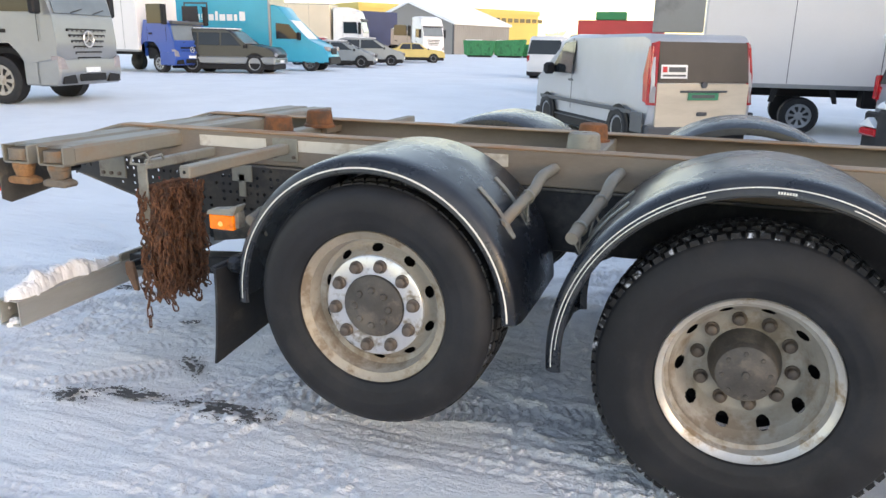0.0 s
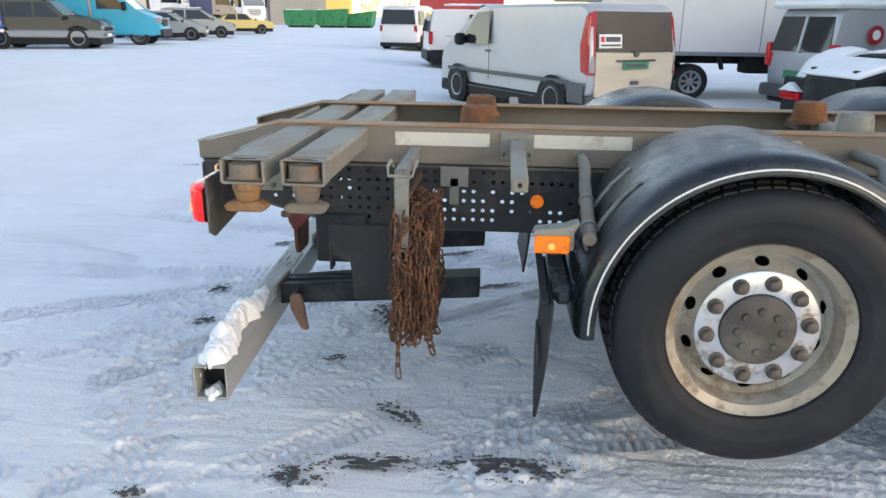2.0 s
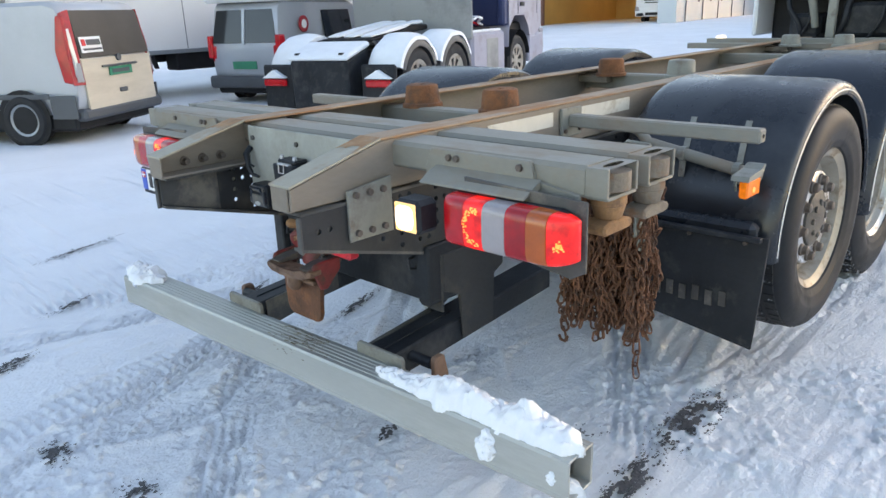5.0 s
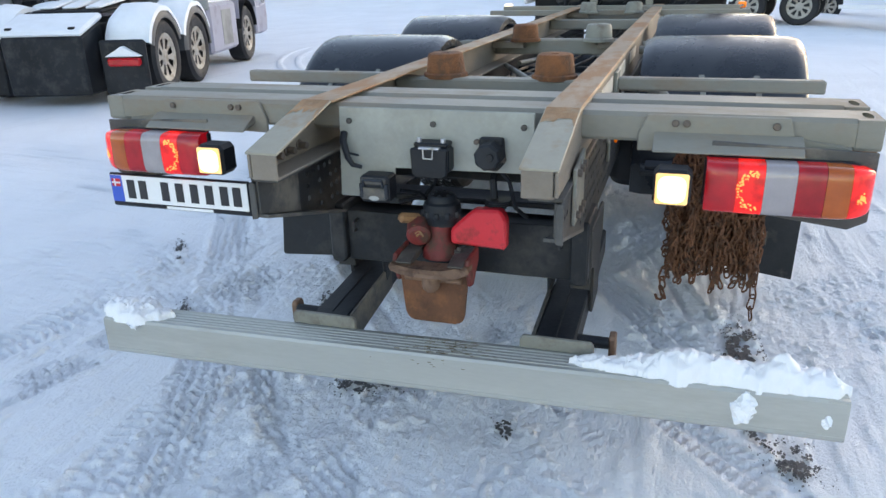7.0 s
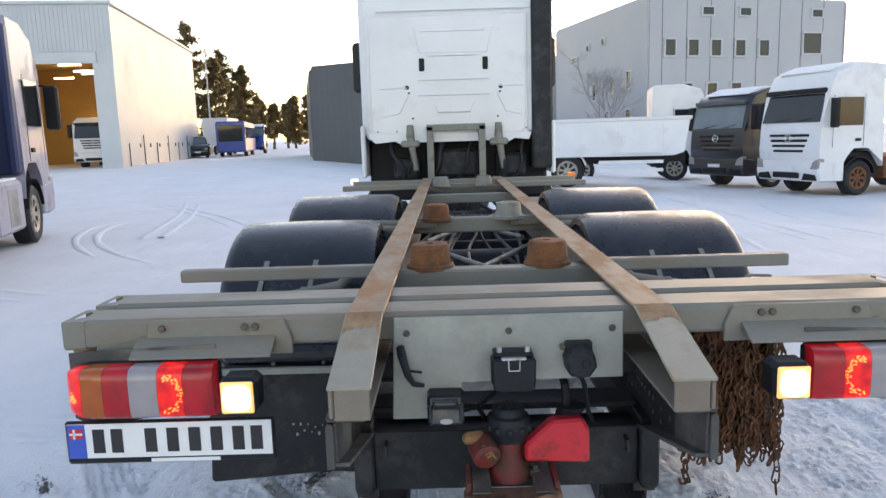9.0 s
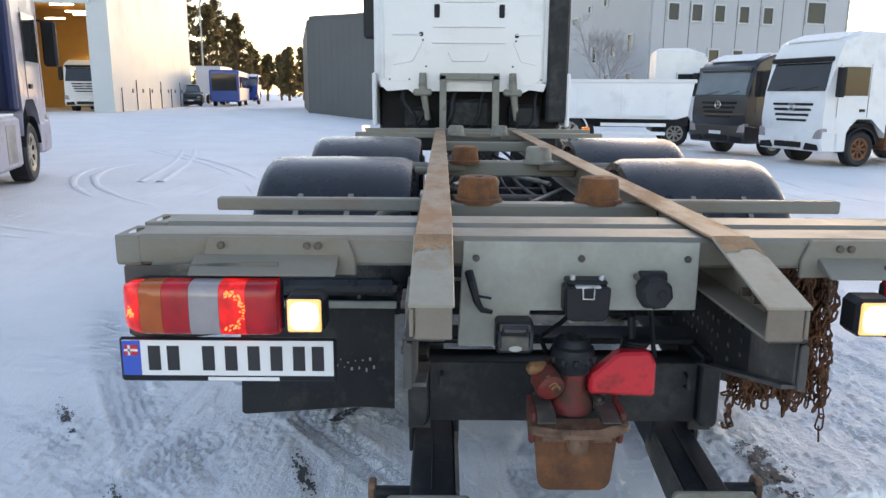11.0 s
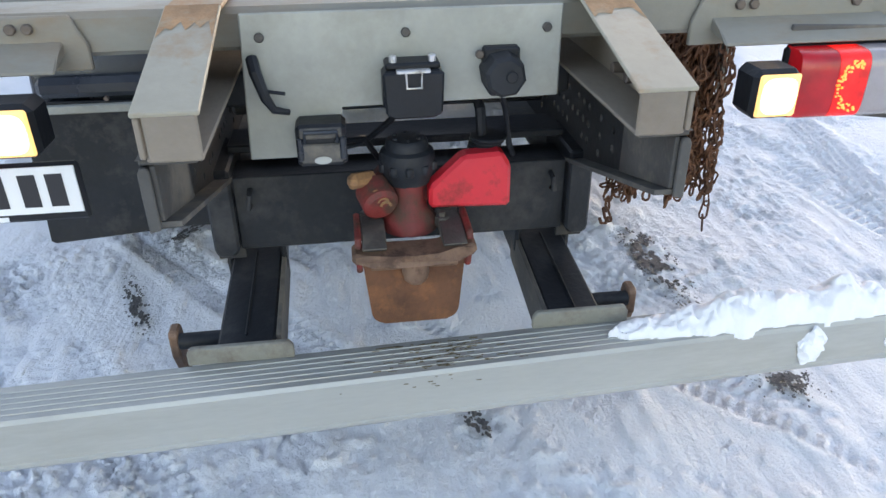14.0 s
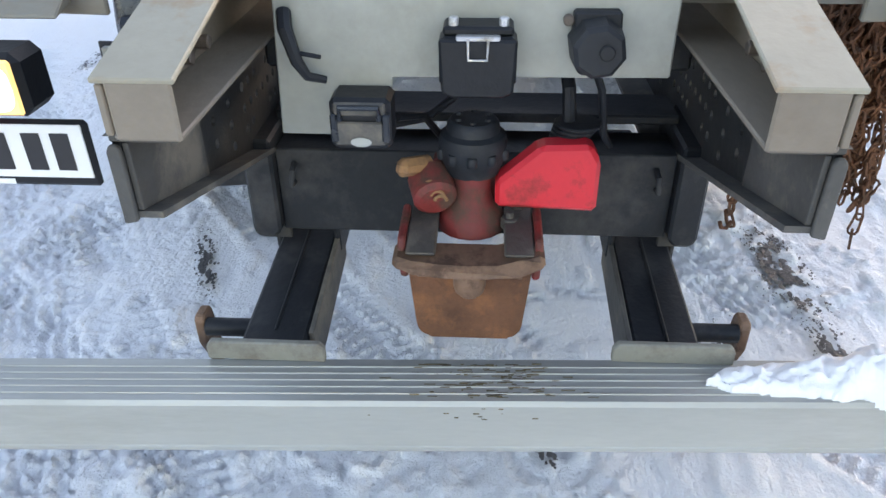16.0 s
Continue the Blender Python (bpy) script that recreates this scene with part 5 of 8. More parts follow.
for s, mt in ((1, "lamp_on"), (-1, "amber_lit")):
    bm = B()
    box(bm, 4.3, s * 1.16, 1.20, 4.38, s * 1.24, 1.26, 0.01)
    wk = part("work_lamp", bm, mt, lorry, "small lit lamp")
    bm = B()
    bar(bm, (3.95, s * 1.13, 1.225), (4.31, s * 1.20, 1.225), 0.03, 0.02)
    part("lamp_arm", bm, "dark", wk)
# fuel tank and side boxes between the axles
for s in (-1, 1):
    bm = B()
    box(bm, 2.35, s * 0.55, 0.50, 4.2, s * 1.16, 1.02, 0.08)
    part("side_tank", bm, "plastic" if s > 0 else "alu", lorry, "dark tank under the frame")

# ---- cab ----
bm = B()
box(bm, 5.15, -1.02, 1.68, 7.35, 1.18, 3.95, 0.07)
cab = part("cab", bm, "white", lorry, "white sleeper cab with pressed rear wall")
bm = B()
box(bm, 5.125, -0.83, 1.70, 5.16, 1.10, 3.12, 0.03)
part("rear_panel", bm, "white", cab, "white pressed panel")
bm = B()
prism(bm, [(0.53, 2.99), (-0.42, 2.97), (-0.34, 2.67), (0.46, 2.68)], "x", 5.118, 5.13, 0.012)
part("pressed_field", bm, "white", cab)
for z0, w in ((2.64, 0.30), (2.36, 0.42), (2.18, 0.43), (3.16, 0.9), (2.92, 0.38), (1.98, 0.2)):
    bm = B()
    box(bm, 5.106, 0.06 - w, z0, 5.128, 0.06 + w, z0 + 0.018, 0.006)
    part("pressed_rib", bm, "white", cab)
for pts in ([(0.62, 2.28), (0.95, 2.28)], [(-0.48, 2.28), (-0.78, 2.28)], [(1.06, 3.1), (1.06, 1.80), (0.98, 1.73), (0.45, 1.72), (0.40, 1.66)], [(-0.80, 3.1), (-0.80, 1.80), (-0.74, 1.73), (-0.34, 1.72), (-0.28, 1.66)], [(0.60, 2.20), (0.72, 1.98), (0.95, 1.94)], [(-0.46, 2.20), (-0.56, 1.98), (-0.74, 1.94)], [(0.30, 2.08), (0.24, 1.98), (-0.12, 1.98), (-0.18, 2.08)]):
    bm = B()
    tube(bm, [(5.122, y, z) for y, z in pts], 0.009, 8)
    part("pressed_edge", bm, "white", cab, smooth=True)
bm = B()
prism(bm, [(1.10, 1.70), (1.02, 1.63), (0.78, 1.66), (0.70, 1.60), (0.52, 1.64), (-0.40, 1.64), (-0.55, 1.60), (-0.66, 1.66), (-0.83, 1.63), (-0.86, 1.72), (1.10, 1.76)], "x", 5.105, 5.15, 0.006)
part("lower_seam", bm, "white", cab, "jagged lower cab seam")
for yy in (0.435, -0.32):
    bm = B()
    box(bm, 5.105, yy - 0.032, 2.47, 5.126, yy + 0.032, 2.62, 0.012)
    part("vent_slot", bm, "black", cab, "dark vent slot")
for yy, zz, r in ((0.62, 2.285, 0.026), (-0.50, 2.27, 0.026), (0.60, 2.22, 0.012), (-0.49, 2.21, 0.012), (0.56, 1.92, 0.012), (-0.46, 1.92, 0.012), (0.76, 1.77, 0.01), (0.99, 1.77, 0.01), (-0.80, 1.77, 0.01)):
    bm = B()
    disc(bm, (5.122, yy, zz), r, 0.012, "x", 14)
    part("grommet", bm, "black", cab)
bm = B()
box(bm, 5.10, -1.12, 1.28, 5.9, -0.87, 3.95, 0.03)
part("air_intake", bm, "dark", cab, "dark ribbed air intake")
bm = B()
box(bm, 5.10, -1.15, 1.22, 7.35, -1.10, 1.85, 0.02)
part("side_skirt", bm, "white", cab, "white lower cab edge")
bm = B()
box(bm, 5.10, 1.15, 1.22, 7.35, 1.2, 1.85, 0.02)
part("side_skirt", bm, "white", cab, "white lower cab edge")
# plain black box, stands for the deep shade under the cab
bm = B()
box(bm, 5.55, -1.10, 0.90, 7.3, 1.15, 1.70, 0.04)
part("cab_underside", bm, "black", cab, "black box for the shade of the engine bay")
bm = B()
for yy in (0.36, -0.26):
    box(bm, 5.0, yy - 0.04, 1.20, 5.07, yy + 0.04, 1.82, 0.008)
box(bm, 5.0, -0.30, 1.76, 5.06, 0.40, 1.84, 0.008)
part("tilt_frame", bm, "grey", cab, "grey cab tilt frame")
for yy in (0.60, -0.46):
    bm = B()
    tube(bm, [(5.08, yy, 1.84), (5.06, yy, 1.70), (5.1, yy - 0.03, 1.5), (5.12, yy - 0.06, 1.30)], [0.04, 0.05, 0.04, 0.035], 10)
    box(bm, 5.02, yy - 0.11, 1.58, 5.1, yy + 0.11, 1.66, 0.02)
    part("cab_damper", bm, "grey", cab, smooth=True)
for s, yy in ((1, 1.18), (-1, -1.12)):
    bm = B()
    box(bm, 6.9, yy + s * 0.05, 2.35, 7.0, yy + s * 0.30, 3.05, 0.04)
    bar(bm, (6.95, yy, 3.0), (6.95, yy + s * 0.2, 3.0), 0.04, 0.04)
    part("wing_mirror", bm, "plastic", cab, "black wing mirror")

# ---- chains and snow on the lorry ----
def link(bm, c, d, side, ln=0.0215, w=0.0112, r=0.0042, seg=4, steps=8):
    """One oval chain link at c, its long axis along d."""
    d, side = d.normalized(), (side - d * side.dot(d)).normalized()
    pts = []
    for k in range(steps):
        a = math.tau * k / steps
        u, v = math.cos(a) * w, math.sin(a) * w + math.copysign(ln - w, math.sin(a))
        pts.append(c + side * u + d * v)
    tube(bm, pts, r, seg, closed=True)


def strand(bm, pts, pitch, rng, **kw):
    """Links along a polyline, each turned a quarter against the last."""
    pts = [Vector(p) for p in pts]
    k, carry = 0, 0.0
    for a, b in zip(pts, pts[1:]):
        d = b - a
        n = carry
        while n < d.length:
            c = a + d.normalized() * n
            t = d.normalized()
            side = t.orthogonal()
            side.rotate(Matrix.Rotation(radians(90 * (k % 2) + rng.uniform(-30, 30)), 3, t))
            link(bm, c, t + Vector([rng.uniform(-0.25, 0.25) for _ in range(3)]), side, **kw)
            n += pitch
            k += 1
        carry = n - d.length


def tyre_chains():
    rng = random.Random(11)
    root = thing("tyre_chain", "bundle of rusty tyre chains hung from a bracket", "chain", (-1.24, -0.86, 0.39))
    inv = Matrix.Translation((1.24, 0.86, -0.39))
    for layer in range(6):
        bm = B()
        for c in range(14):
            y = -0.715 - 0.0225 * c + rng.uniform(-0.01, 0.01)
            x = -1.262 + 0.025 * layer + rng.uniform(-0.014, 0.014)
            edge = abs(c - 6.5) / 6.5
            top = 1.02 - rng.uniform(0, 0.03)
            low = 0.47 + 0.05 * edge * rng.random() + rng.uniform(-0.03, 0.05) - (0.03 if c in (12, 13) else 0)
            z, pts = top, []
            while z > low:
                pts.append((x + rng.uniform(-0.020, 0.020), y + rng.uniform(-0.020, 0.020), z))
                z -= rng.uniform(0.045, 0.075)
            strand(bm, pts, 0.029, rng)
        bm.transform(inv)
        tagged(part("chain_layer", bm, "chain", root), kind="stuff")
    # cross strands tie the bundle
    bm = B()
    for k in range(9):
        z = 0.53 + 0.05 * k
        pts = [(-1.27 + 0.14 * rng.random(), -0.71 - 0.30 * i / 7, z + rng.uniform(-0.03, 0.03)) for i in range(8)]
        strand(bm, pts, 0.036, rng)
    bm.transform(inv)
    tagged(part("cross_chain", bm, "chain", root), kind="stuff")
    bm = B()
    strand(bm, [(-1.255, -1.02, 0.62), (-1.255, -1.024, 0.37)], 0.047, rng, ln=0.031, w=0.012, r=0.0036)
    bm.transform(inv)
    tagged(part("hanging_end", bm, "chain", root, "loose hanging chain end"), kind="stuff")
    bm = B()
    strand(bm, [(-1.22, -0.70, 0.50), (-1.22, -0.70, 0.43), (-1.215, -0.71, 0.40)], 0.04, rng, ln=0.028, w=0.013, r=0.005)
    bm.transform(inv)
    tagged(part("hanging_end", bm, "chain", root, "loose hanging chain end"), kind="stuff")
    bm = B()
    tube(bm, [(-1.215, -0.712, 0.41), (-1.218, -0.70, 0.388), (-1.22, -0.685, 0.392), (-1.222, -0.678, 0.41)], 0.006, 7)
    bm.transform(inv)
    part("hook", bm, "chain", root)
    bm = B()
    tube(bm, [(-1.235, -0.46, 1.03), (-1.235, -1.0, 1.03)], 0.011, 8)
    bm.transform(inv)
    part("hanging_rod", bm, "chain", root)


tyre_chains()


def snow_ridge(name, label, x0, x1, y0, y1, base, tall, seed, spill=0.0):
    """A ragged ridge of snow lying along the bar: a dense height field with crumbly sides."""
    cx, cy = (x0 + x1) / 2, (y0 + y1) / 2
    root = thing(name, label, "snow", on_bar(cx, cy, base), SKEW)
    n, m = 34, max(20, int(abs(y1 - y0) / 0.004))
    bm = B()
    rows = []
    for j in range(m + 1):
        t = j / m
        y = y0 + (y1 - y0) * t
        end = smooth(min(t, 1 - t) * abs(y1 - y0) / 0.05)
        wide = end * (0.62 + 0.5 * noise.noise((y * 5, seed, 1)) + 0.28 * noise.noise((y * 19, seed, 2)))
        mid = 0.25 * noise.noise((y * 4, seed, 5))
        h = end * tall * (0.30 + 0.5 * min(1.0, abs(y - y0) / 0.45)) * (0.8 + 0.8 * noise.noise((y * 4.5, seed, 9)) + 0.55 * noise.noise((y * 14, seed, 4)))
        wide *= 0.72 + 0.35 * min(1.0, abs(y - y0) / 0.4)
        row, on = [], []
        for i in range(n + 1):
            u = 2 * i / n - 1
            q = max(0.0, 1 - ((u - mid) / max(0.05, wide)) ** 2)
            z = max(0.0, h) * q ** 0.55 + (0.012 * q ** 0.3 if q > 0 else 0)
            p = Vector((cx + (x1 - x0) / 2 * u, y, base))
            z += q ** 0.3 * (0.020 * abs(noise.noise(p * 26)) + 0.010 * abs(noise.noise(p * 55)) + 0.003 * noise.noise(p * 120) - 0.006) if z > 0 else 0
            p.z = base - 0.002 + max(0.0, z)
            if spill and u < -0.55 and q > 0:
                p.x -= 0.02 * q
                p.z -= spill * (-(u + 0.55) / 0.45) ** 1.5
            p += 0.010 * q ** 0.3 * noise.noise_vector(p * 30)
            p.z -= 0.008 if q <= 0 else 0.0
            row.append(bm.verts.new(p - Vector((cx, cy, base))))
            on.append(q > 0)
        rows.append((row, on))
    for (a_, ka), (b_, kb) in zip(rows, rows[1:]):
        for i in range(n):
            if ka[i] or ka[i + 1] or kb[i] or kb[i + 1]:
                bm.faces.new((a_[i], a_[i + 1], b_[i + 1], b_[i]))
    part("snow_mass", bm, "loose", root, smooth=True)
    return root


snow_ridge("snow_ridge", "ragged ridge of fresh snow on the underrun bar", -1.985, -1.835, -0.435, -1.228, 0.462, 0.085, 3)
snow_ridge("snow_ridge", "lump of snow on the end of the underrun bar", -1.995, -1.82, 0.96, 1.26, 0.462, 0.095, 8, 0.05)
snow_ridge("snow_clump", "snow packed in the open end of the underrun bar", -1.96, -1.855, -1.10, -1.235, 0.337, 0.05, 5)
rng = random.Random(2)
for cy, cz, r in ((-0.945, 0.405, 0.042), (-1.165, 0.39, 0.018)):
    root = thing("snow_clump", "small clump of snow stuck to the underrun bar", "snow", on_bar(-1.97, cy, cz), SKEW)
    bm = B()
    bmesh.ops.create_icosphere(bm, subdivisions=4, radius=1, matrix=Matrix.Diagonal((r * 0.5, r * 0.8, r * 1.2, 1)))
    for v in bm.verts:
        v.co += 0.012 * noise.noise_vector(v.co * 40) + 0.006 * noise.noise_vector(v.co * 110)
    part("snow_mass", bm, "loose", root, smooth=True)


# bare patches where the asphalt shows
def grit_patch(x, y, rx, ry, turn, n, seed):
    rng = random.Random(seed)
    bm = B()
    c, s = math.cos(radians(turn)), math.sin(radians(turn))
    for k in range(n * 9):
        u, v = rng.gauss(0, 0.6), rng.gauss(0, 0.55)
        if abs(u) > 1.8 or abs(v) > 1.8 or noise.noise((u * 2.2 + seed, v * 2.2, seed)) + 0.4 * noise.noise((u * 7 + seed, v * 7, seed)) < 0.02:
            continue
        px, py = x + c * u * rx - s * v * ry, y + s * u * rx + c * v * ry
        r = 0.0015 + 0.0085 * rng.random() ** 2.2 * (1.25 - 0.6 * math.hypot(u, v))
        m = rng.randint(5, 8)
        a0 = rng.uniform(0, 6)
        ring = [bm.verts.new((px + r * rng.uniform(0.7, 1.2) * math.cos(a0 + math.tau * i / m) * 1.5, py + r * rng.uniform(0.7, 1.2) * math.sin(a0 + math.tau * i / m), 0.012 + 0.004 * rng.random())) for i in range(m)]
        bm.faces.new(ring)
    bmesh.ops.translate(bm, verts=bm.verts[:], vec=(-x, -y, 0))
    ob = part("bare_patch", bm, "grit")
    ob.location = (x, y, rise(x, y))
    return tagged(ob, "dark bare asphalt grit showing through the snow", "asphalt", kind="stuff")


for i, a in enumerate(((-0.84, -1.06, 0.22, 0.07, 2, 420), (-1.36, -1.08, 0.17, 0.05, 3, 220), (-1.47, 0.42, 0.05, 0.16, -20, 200), (-1.56, 0.46, 0.06, 0.10, 10, 80), (-1.70, -0.19, 0.06, 0.03, 30, 22), (-1.62, -1.19, 0.10, 0.07, 0, 90), (-1.3, -0.70, 0.14, 0.05, -40, 90),
                       (-0.9, 0.95, 0.16, 0.03, 20, 120), (-0.3, 0.85, 0.12, 0.03, -30, 80), (-2.5, 1.7, 0.10, 0.05, 30, 90), (-2.0, 2.3, 0.12, 0.03, 25, 70), (-2.65, 0.7, 0.05, 0.08, 0, 60), (-2.55, 0.2, 0.05, 0.07, 0, 50), (-1.2, 1.6, 0.18, 0.03, 30, 100), (-0.4, 2.2, 0.2, 0.03, 35, 80), (-2.2, -1.35, 0.05, 0.04, 0, 40), (-1.5, 3.4, 0.3, 0.05, 20, 90), (-3.0, 3.0, 0.2, 0.05, 10, 70), (-4.2, 4.4, 0.25, 0.05, 5, 70), (1.4, 2.4, 0.3, 0.05, 0, 60), (3.2, -3.2, 0.2, 0.06, 10, 60))):
    grit_patch(*a, 40 + i)


# ruts pressed up by turning wheels further out in the yard
def snow_rut(x, y, heading, bend, length, seed):
    rng = random.Random(seed)
    n = int(length / 0.12)
    for side in (-0.17, 0.17):
        bm = B()
        px, py, a, rows = x, y, radians(heading), []
        for i in range(n + 1):
            a += radians(bend) * 0.12
            px, py = px + 0.12 * math.cos(a), py + 0.12 * math.sin(a)
            t = i / n
            fade = smooth(min(t, 1 - t) * 6)
            h = 0.4 * fade * (0.013 + 0.020 * noise.noise((px * 1.7, py * 1.7, seed)) + 0.012 * noise.noise((px * 8, py * 8, seed)))
            w = 0.075 + 0.03 * noise.noise((px * 3, py * 3, seed + 2.5))
            g = rise(px, py)
            row = []
            for u, q in ((-1.6, -0.05), (-0.7, 0.55), (0.0, 1.0), (0.7, 0.5), (1.6, -0.05)):
                o = side + u * w + 0.012 * noise.noise((px * 9, u, seed))
                z = g + (max(0.002, h) * q if q > 0 else -0.05)
                row.append(bm.verts.new((px - math.sin(a) * o - x, py + math.cos(a) * o - y, z)))
            rows.append(row)
        for r0, r1 in zip(rows, rows[1:]):
            for i in range(4):
                bm.faces.new((r0[i], r0[i + 1], r1[i + 1], r1[i]))
        ob = part("snow_rut", bm, "snow", smooth=True)
        ob.location = (x, y, 0)
        tagged(ob, "low ridge of snow pushed up beside a tyre track", "snow", kind="stuff")


for i, a in enumerate(((5.5, 3.4, 60, -7, 9), (4.0, 4.0, 80, -8, 8), (8.0, 3.2, 20, 2, 12), (9.0, 5.5, 10, 1, 12), (6.0, -4.0, -8, -1, 12), (7.0, -5.4, -4, 1, 12), (5.0, -6.6, 4, -2, 10))):
    snow_rut(*a, 70 + i)

# ---- parked vehicles ----
M.update(
    silver=mat("silver_paint", (0.27, 0.285, 0.30), 0.35, 0.45, 0.06, 1.0, 0.01, 40, stain=(0.21, 0.215, 0.22), cover=0.35, stain_scale=1.0, clear=0.3, soft=0.3),
    van_grey=mat("pale_silver_van_paint", (0.42, 0.44, 0.47), 0.38, 0.3, 0.06, 0.8, 0.01, 40, stain=(0.37, 0.375, 0.38), cover=0.4, stain_scale=0.9, clear=0.3, soft=0.35),
    dusty_white=mat("cream_streaked_paint", (0.56, 0.49, 0.39), 0.55, 0, 0.1, 2.0, 0.03, 50, stain=(0.42, 0.36, 0.28), cover=0.4, stain_scale=1.5, streak=(1, 0.5, 2.5), soft=0.3),
    brown_glass=mat("mud_sprayed_glass", (0.040, 0.035, 0.031), 0.5, 0, 0.2, 2.0, 0.02, 50),
    blue=mat("blue_paint", (0.016, 0.075, 0.34), 0.35, 0, 0.08, 1.0, 0.01, 40, clear=0.3),
    navy=mat("dark_blue_tarpaulin", (0.02, 0.035, 0.11), 0.5, 0, 0.15, 1.0, 0.05, 40),
    cyan=mat("turquoise_paint", (0.015, 0.34, 0.50), 0.4, 0, 0.07, 0.7, 0.01, 40, clear=0.2),
    car_black=mat("black_car_paint", (0.016, 0.019, 0.026), 0.3, 0, 0.15, 1.0, 0.01, 40, clear=0.4),
    yellow=mat("faded_yellow_paint", (0.60, 0.46, 0.16), 0.45, 0, 0.1, 1.0, 0.01, 40),
    car_red=mat("red_paint", (0.40, 0.02, 0.03), 0.4, 0, 0.1, 1.0, 0.01, 40, clear=0.2),
    green=mat("green_container_paint", (0.012, 0.20, 0.075), 0.55, 0, 0.15, 0.8, 0.05, 30, stain=(0.02, 0.10, 0.05), cover=0.4, stain_scale=1.5),
    purple=mat("lilac_lorry_paint", (0.33, 0.32, 0.39), 0.4, 0, 0.08, 1.0, 0.02, 40, stain=(0.30, 0.28, 0.30), cover=0.45, stain_scale=1.6, clear=0.15),
    box_white=mat("white_box_body", (0.72, 0.70, 0.70), 0.5, 0, 0.04, 0.5, 0.02, 30, stain=(0.64, 0.61, 0.585), cover=0.4, stain_scale=0.5, soft=0.35),
    cream=mat("cream_box_body", (0.62, 0.55, 0.44), 0.5, 0, 0.06, 0.6, 0.02, 30),
    grey_box=mat("grey_container_paint", (0.27, 0.275, 0.27), 0.6, 0, 0.08, 0.6, 0.03, 30, stain=(0.20, 0.20, 0.20), cover=0.45, stain_scale=1.0),
    trim_grey=mat("grey_plastic_trim", (0.075, 0.08, 0.088), 0.55, 0, 0.12, 2.0, 0.05, 60),
    green_plate=mat("green_number_plate", (0.02, 0.22, 0.12), 0.45, 0, 0.1, 5.0, 0),
    sheet_white=mat("pale_ribbed_cladding", (0.50, 0.53, 0.55), 0.5, 0, 0.05, 0.3, 0.03, 12, stain=(0.44, 0.465, 0.485), cover=0.4, stain_scale=0.4, soft=0.2),
    sheet_grey=mat("slate_cladding", (0.085, 0.092, 0.10), 0.6, 0, 0.08, 0.3, 0.03, 12),
    hall_grey=mat("far_hall_cladding", (0.24, 0.235, 0.23), 0.6, 0, 0.08, 0.2, 0.02, 10),
    wall_yellow=mat("yellow_wall", (0.55, 0.42, 0.12), 0.6, 0, 0.06, 0.2, 0.02, 10),
    office=mat("grey_office_panels", (0.42, 0.43, 0.45), 0.6, 0, 0.05, 0.2, 0.02, 8),
    office_trim=mat("pale_window_frame", (0.5, 0.51, 0.52), 0.5, 0, 0.05, 1.0, 0.0),
    # the hall's warm lamplight is put into this ochre base colour
    ochre=mat("ochre_painted_lamplight", (0.50, 0.30, 0.09), 0.7, 0, 0.12, 0.5, 0.03, 20),
    tube_light=mat("hall_strip_light", (1, 0.95, 0.8), 0.4, 0, 0, 1.0, 0, emit=(1.0, 0.82, 0.5), power=5.0),
    brick_brown=mat("red_brown_wall", (0.16, 0.075, 0.055), 0.75, 0, 0.15, 0.8, 0.05, 20),
    bark=mat("pine_bark", (0.20, 0.115, 0.07), 0.9, 0, 0.25, 2.0, 0.3, 20),
    needle=mat("pine_needles", (0.115, 0.095, 0.055), 0.8, 0, 0.35, 1.2, 0.0, 20),
    frost=mat("frosted_twigs", (0.36, 0.34, 0.34), 0.85, 0, 0.15, 1.0, 0.0, 20),
    amber_box=mat("amber_box", (0.7, 0.25, 0.02), 0.4, 0, 0.1, 5.0, 0),
)


def slab(bm, pts, t):
    """A flat polygon in space, t thick towards its front."""
    pts = [Vector(p) for p in pts]
    n = (pts[1] - pts[0]).cross(pts[2] - pts[0]).normalized() * t
    lo, hi = [bm.verts.new(p - n * 0.6) for p in pts], [bm.verts.new(p + n) for p in pts]
    bm.faces.new(lo[::-1])
    bm.faces.new(hi)
    for i in range(len(pts)):
        j = (i + 1) % len(pts)
        bm.faces.new((lo[i], lo[j], hi[j], hi[i]))
    return bm


def road_wheel(root, x, y, r, w, s, look_="silver", holes=5):
    """A road wheel, its outer side towards s * y."""
    bm = B()
    q = r * 0.64
    m = Matrix.Translation((x, y, r)) @ pose(0, 0, 0, 0, 10 * (x % 1), 0 if s < 0 else 180)
    lathe(bm, [(0.0, 0.02), (q * 0.25, 0.015), (q * 0.35, 0.03), (q * 0.8, 0.02), (q * 0.9, 0.0), (q, -0.005), (q * 1.03, 0.01)], holes * 6, m, skip=lambda i, k: i == 2 and k % 6 in (1, 2, 3))
    rim = part("wheel", bm, look_, root, smooth=True)
    bm = B()
    lathe(bm, [(q, 0.0), (q * 1.1, -0.02), (r * 0.9, -0.02), (r, 0.02), (r, w - 0.02), (r * 0.9, w), (0.0, w)], 28, m)
    lathe(bm, [(0.0, 0.06), (q, 0.06)], 20, m)
    part("tyre", bm, "rubber", rim, smooth=True)


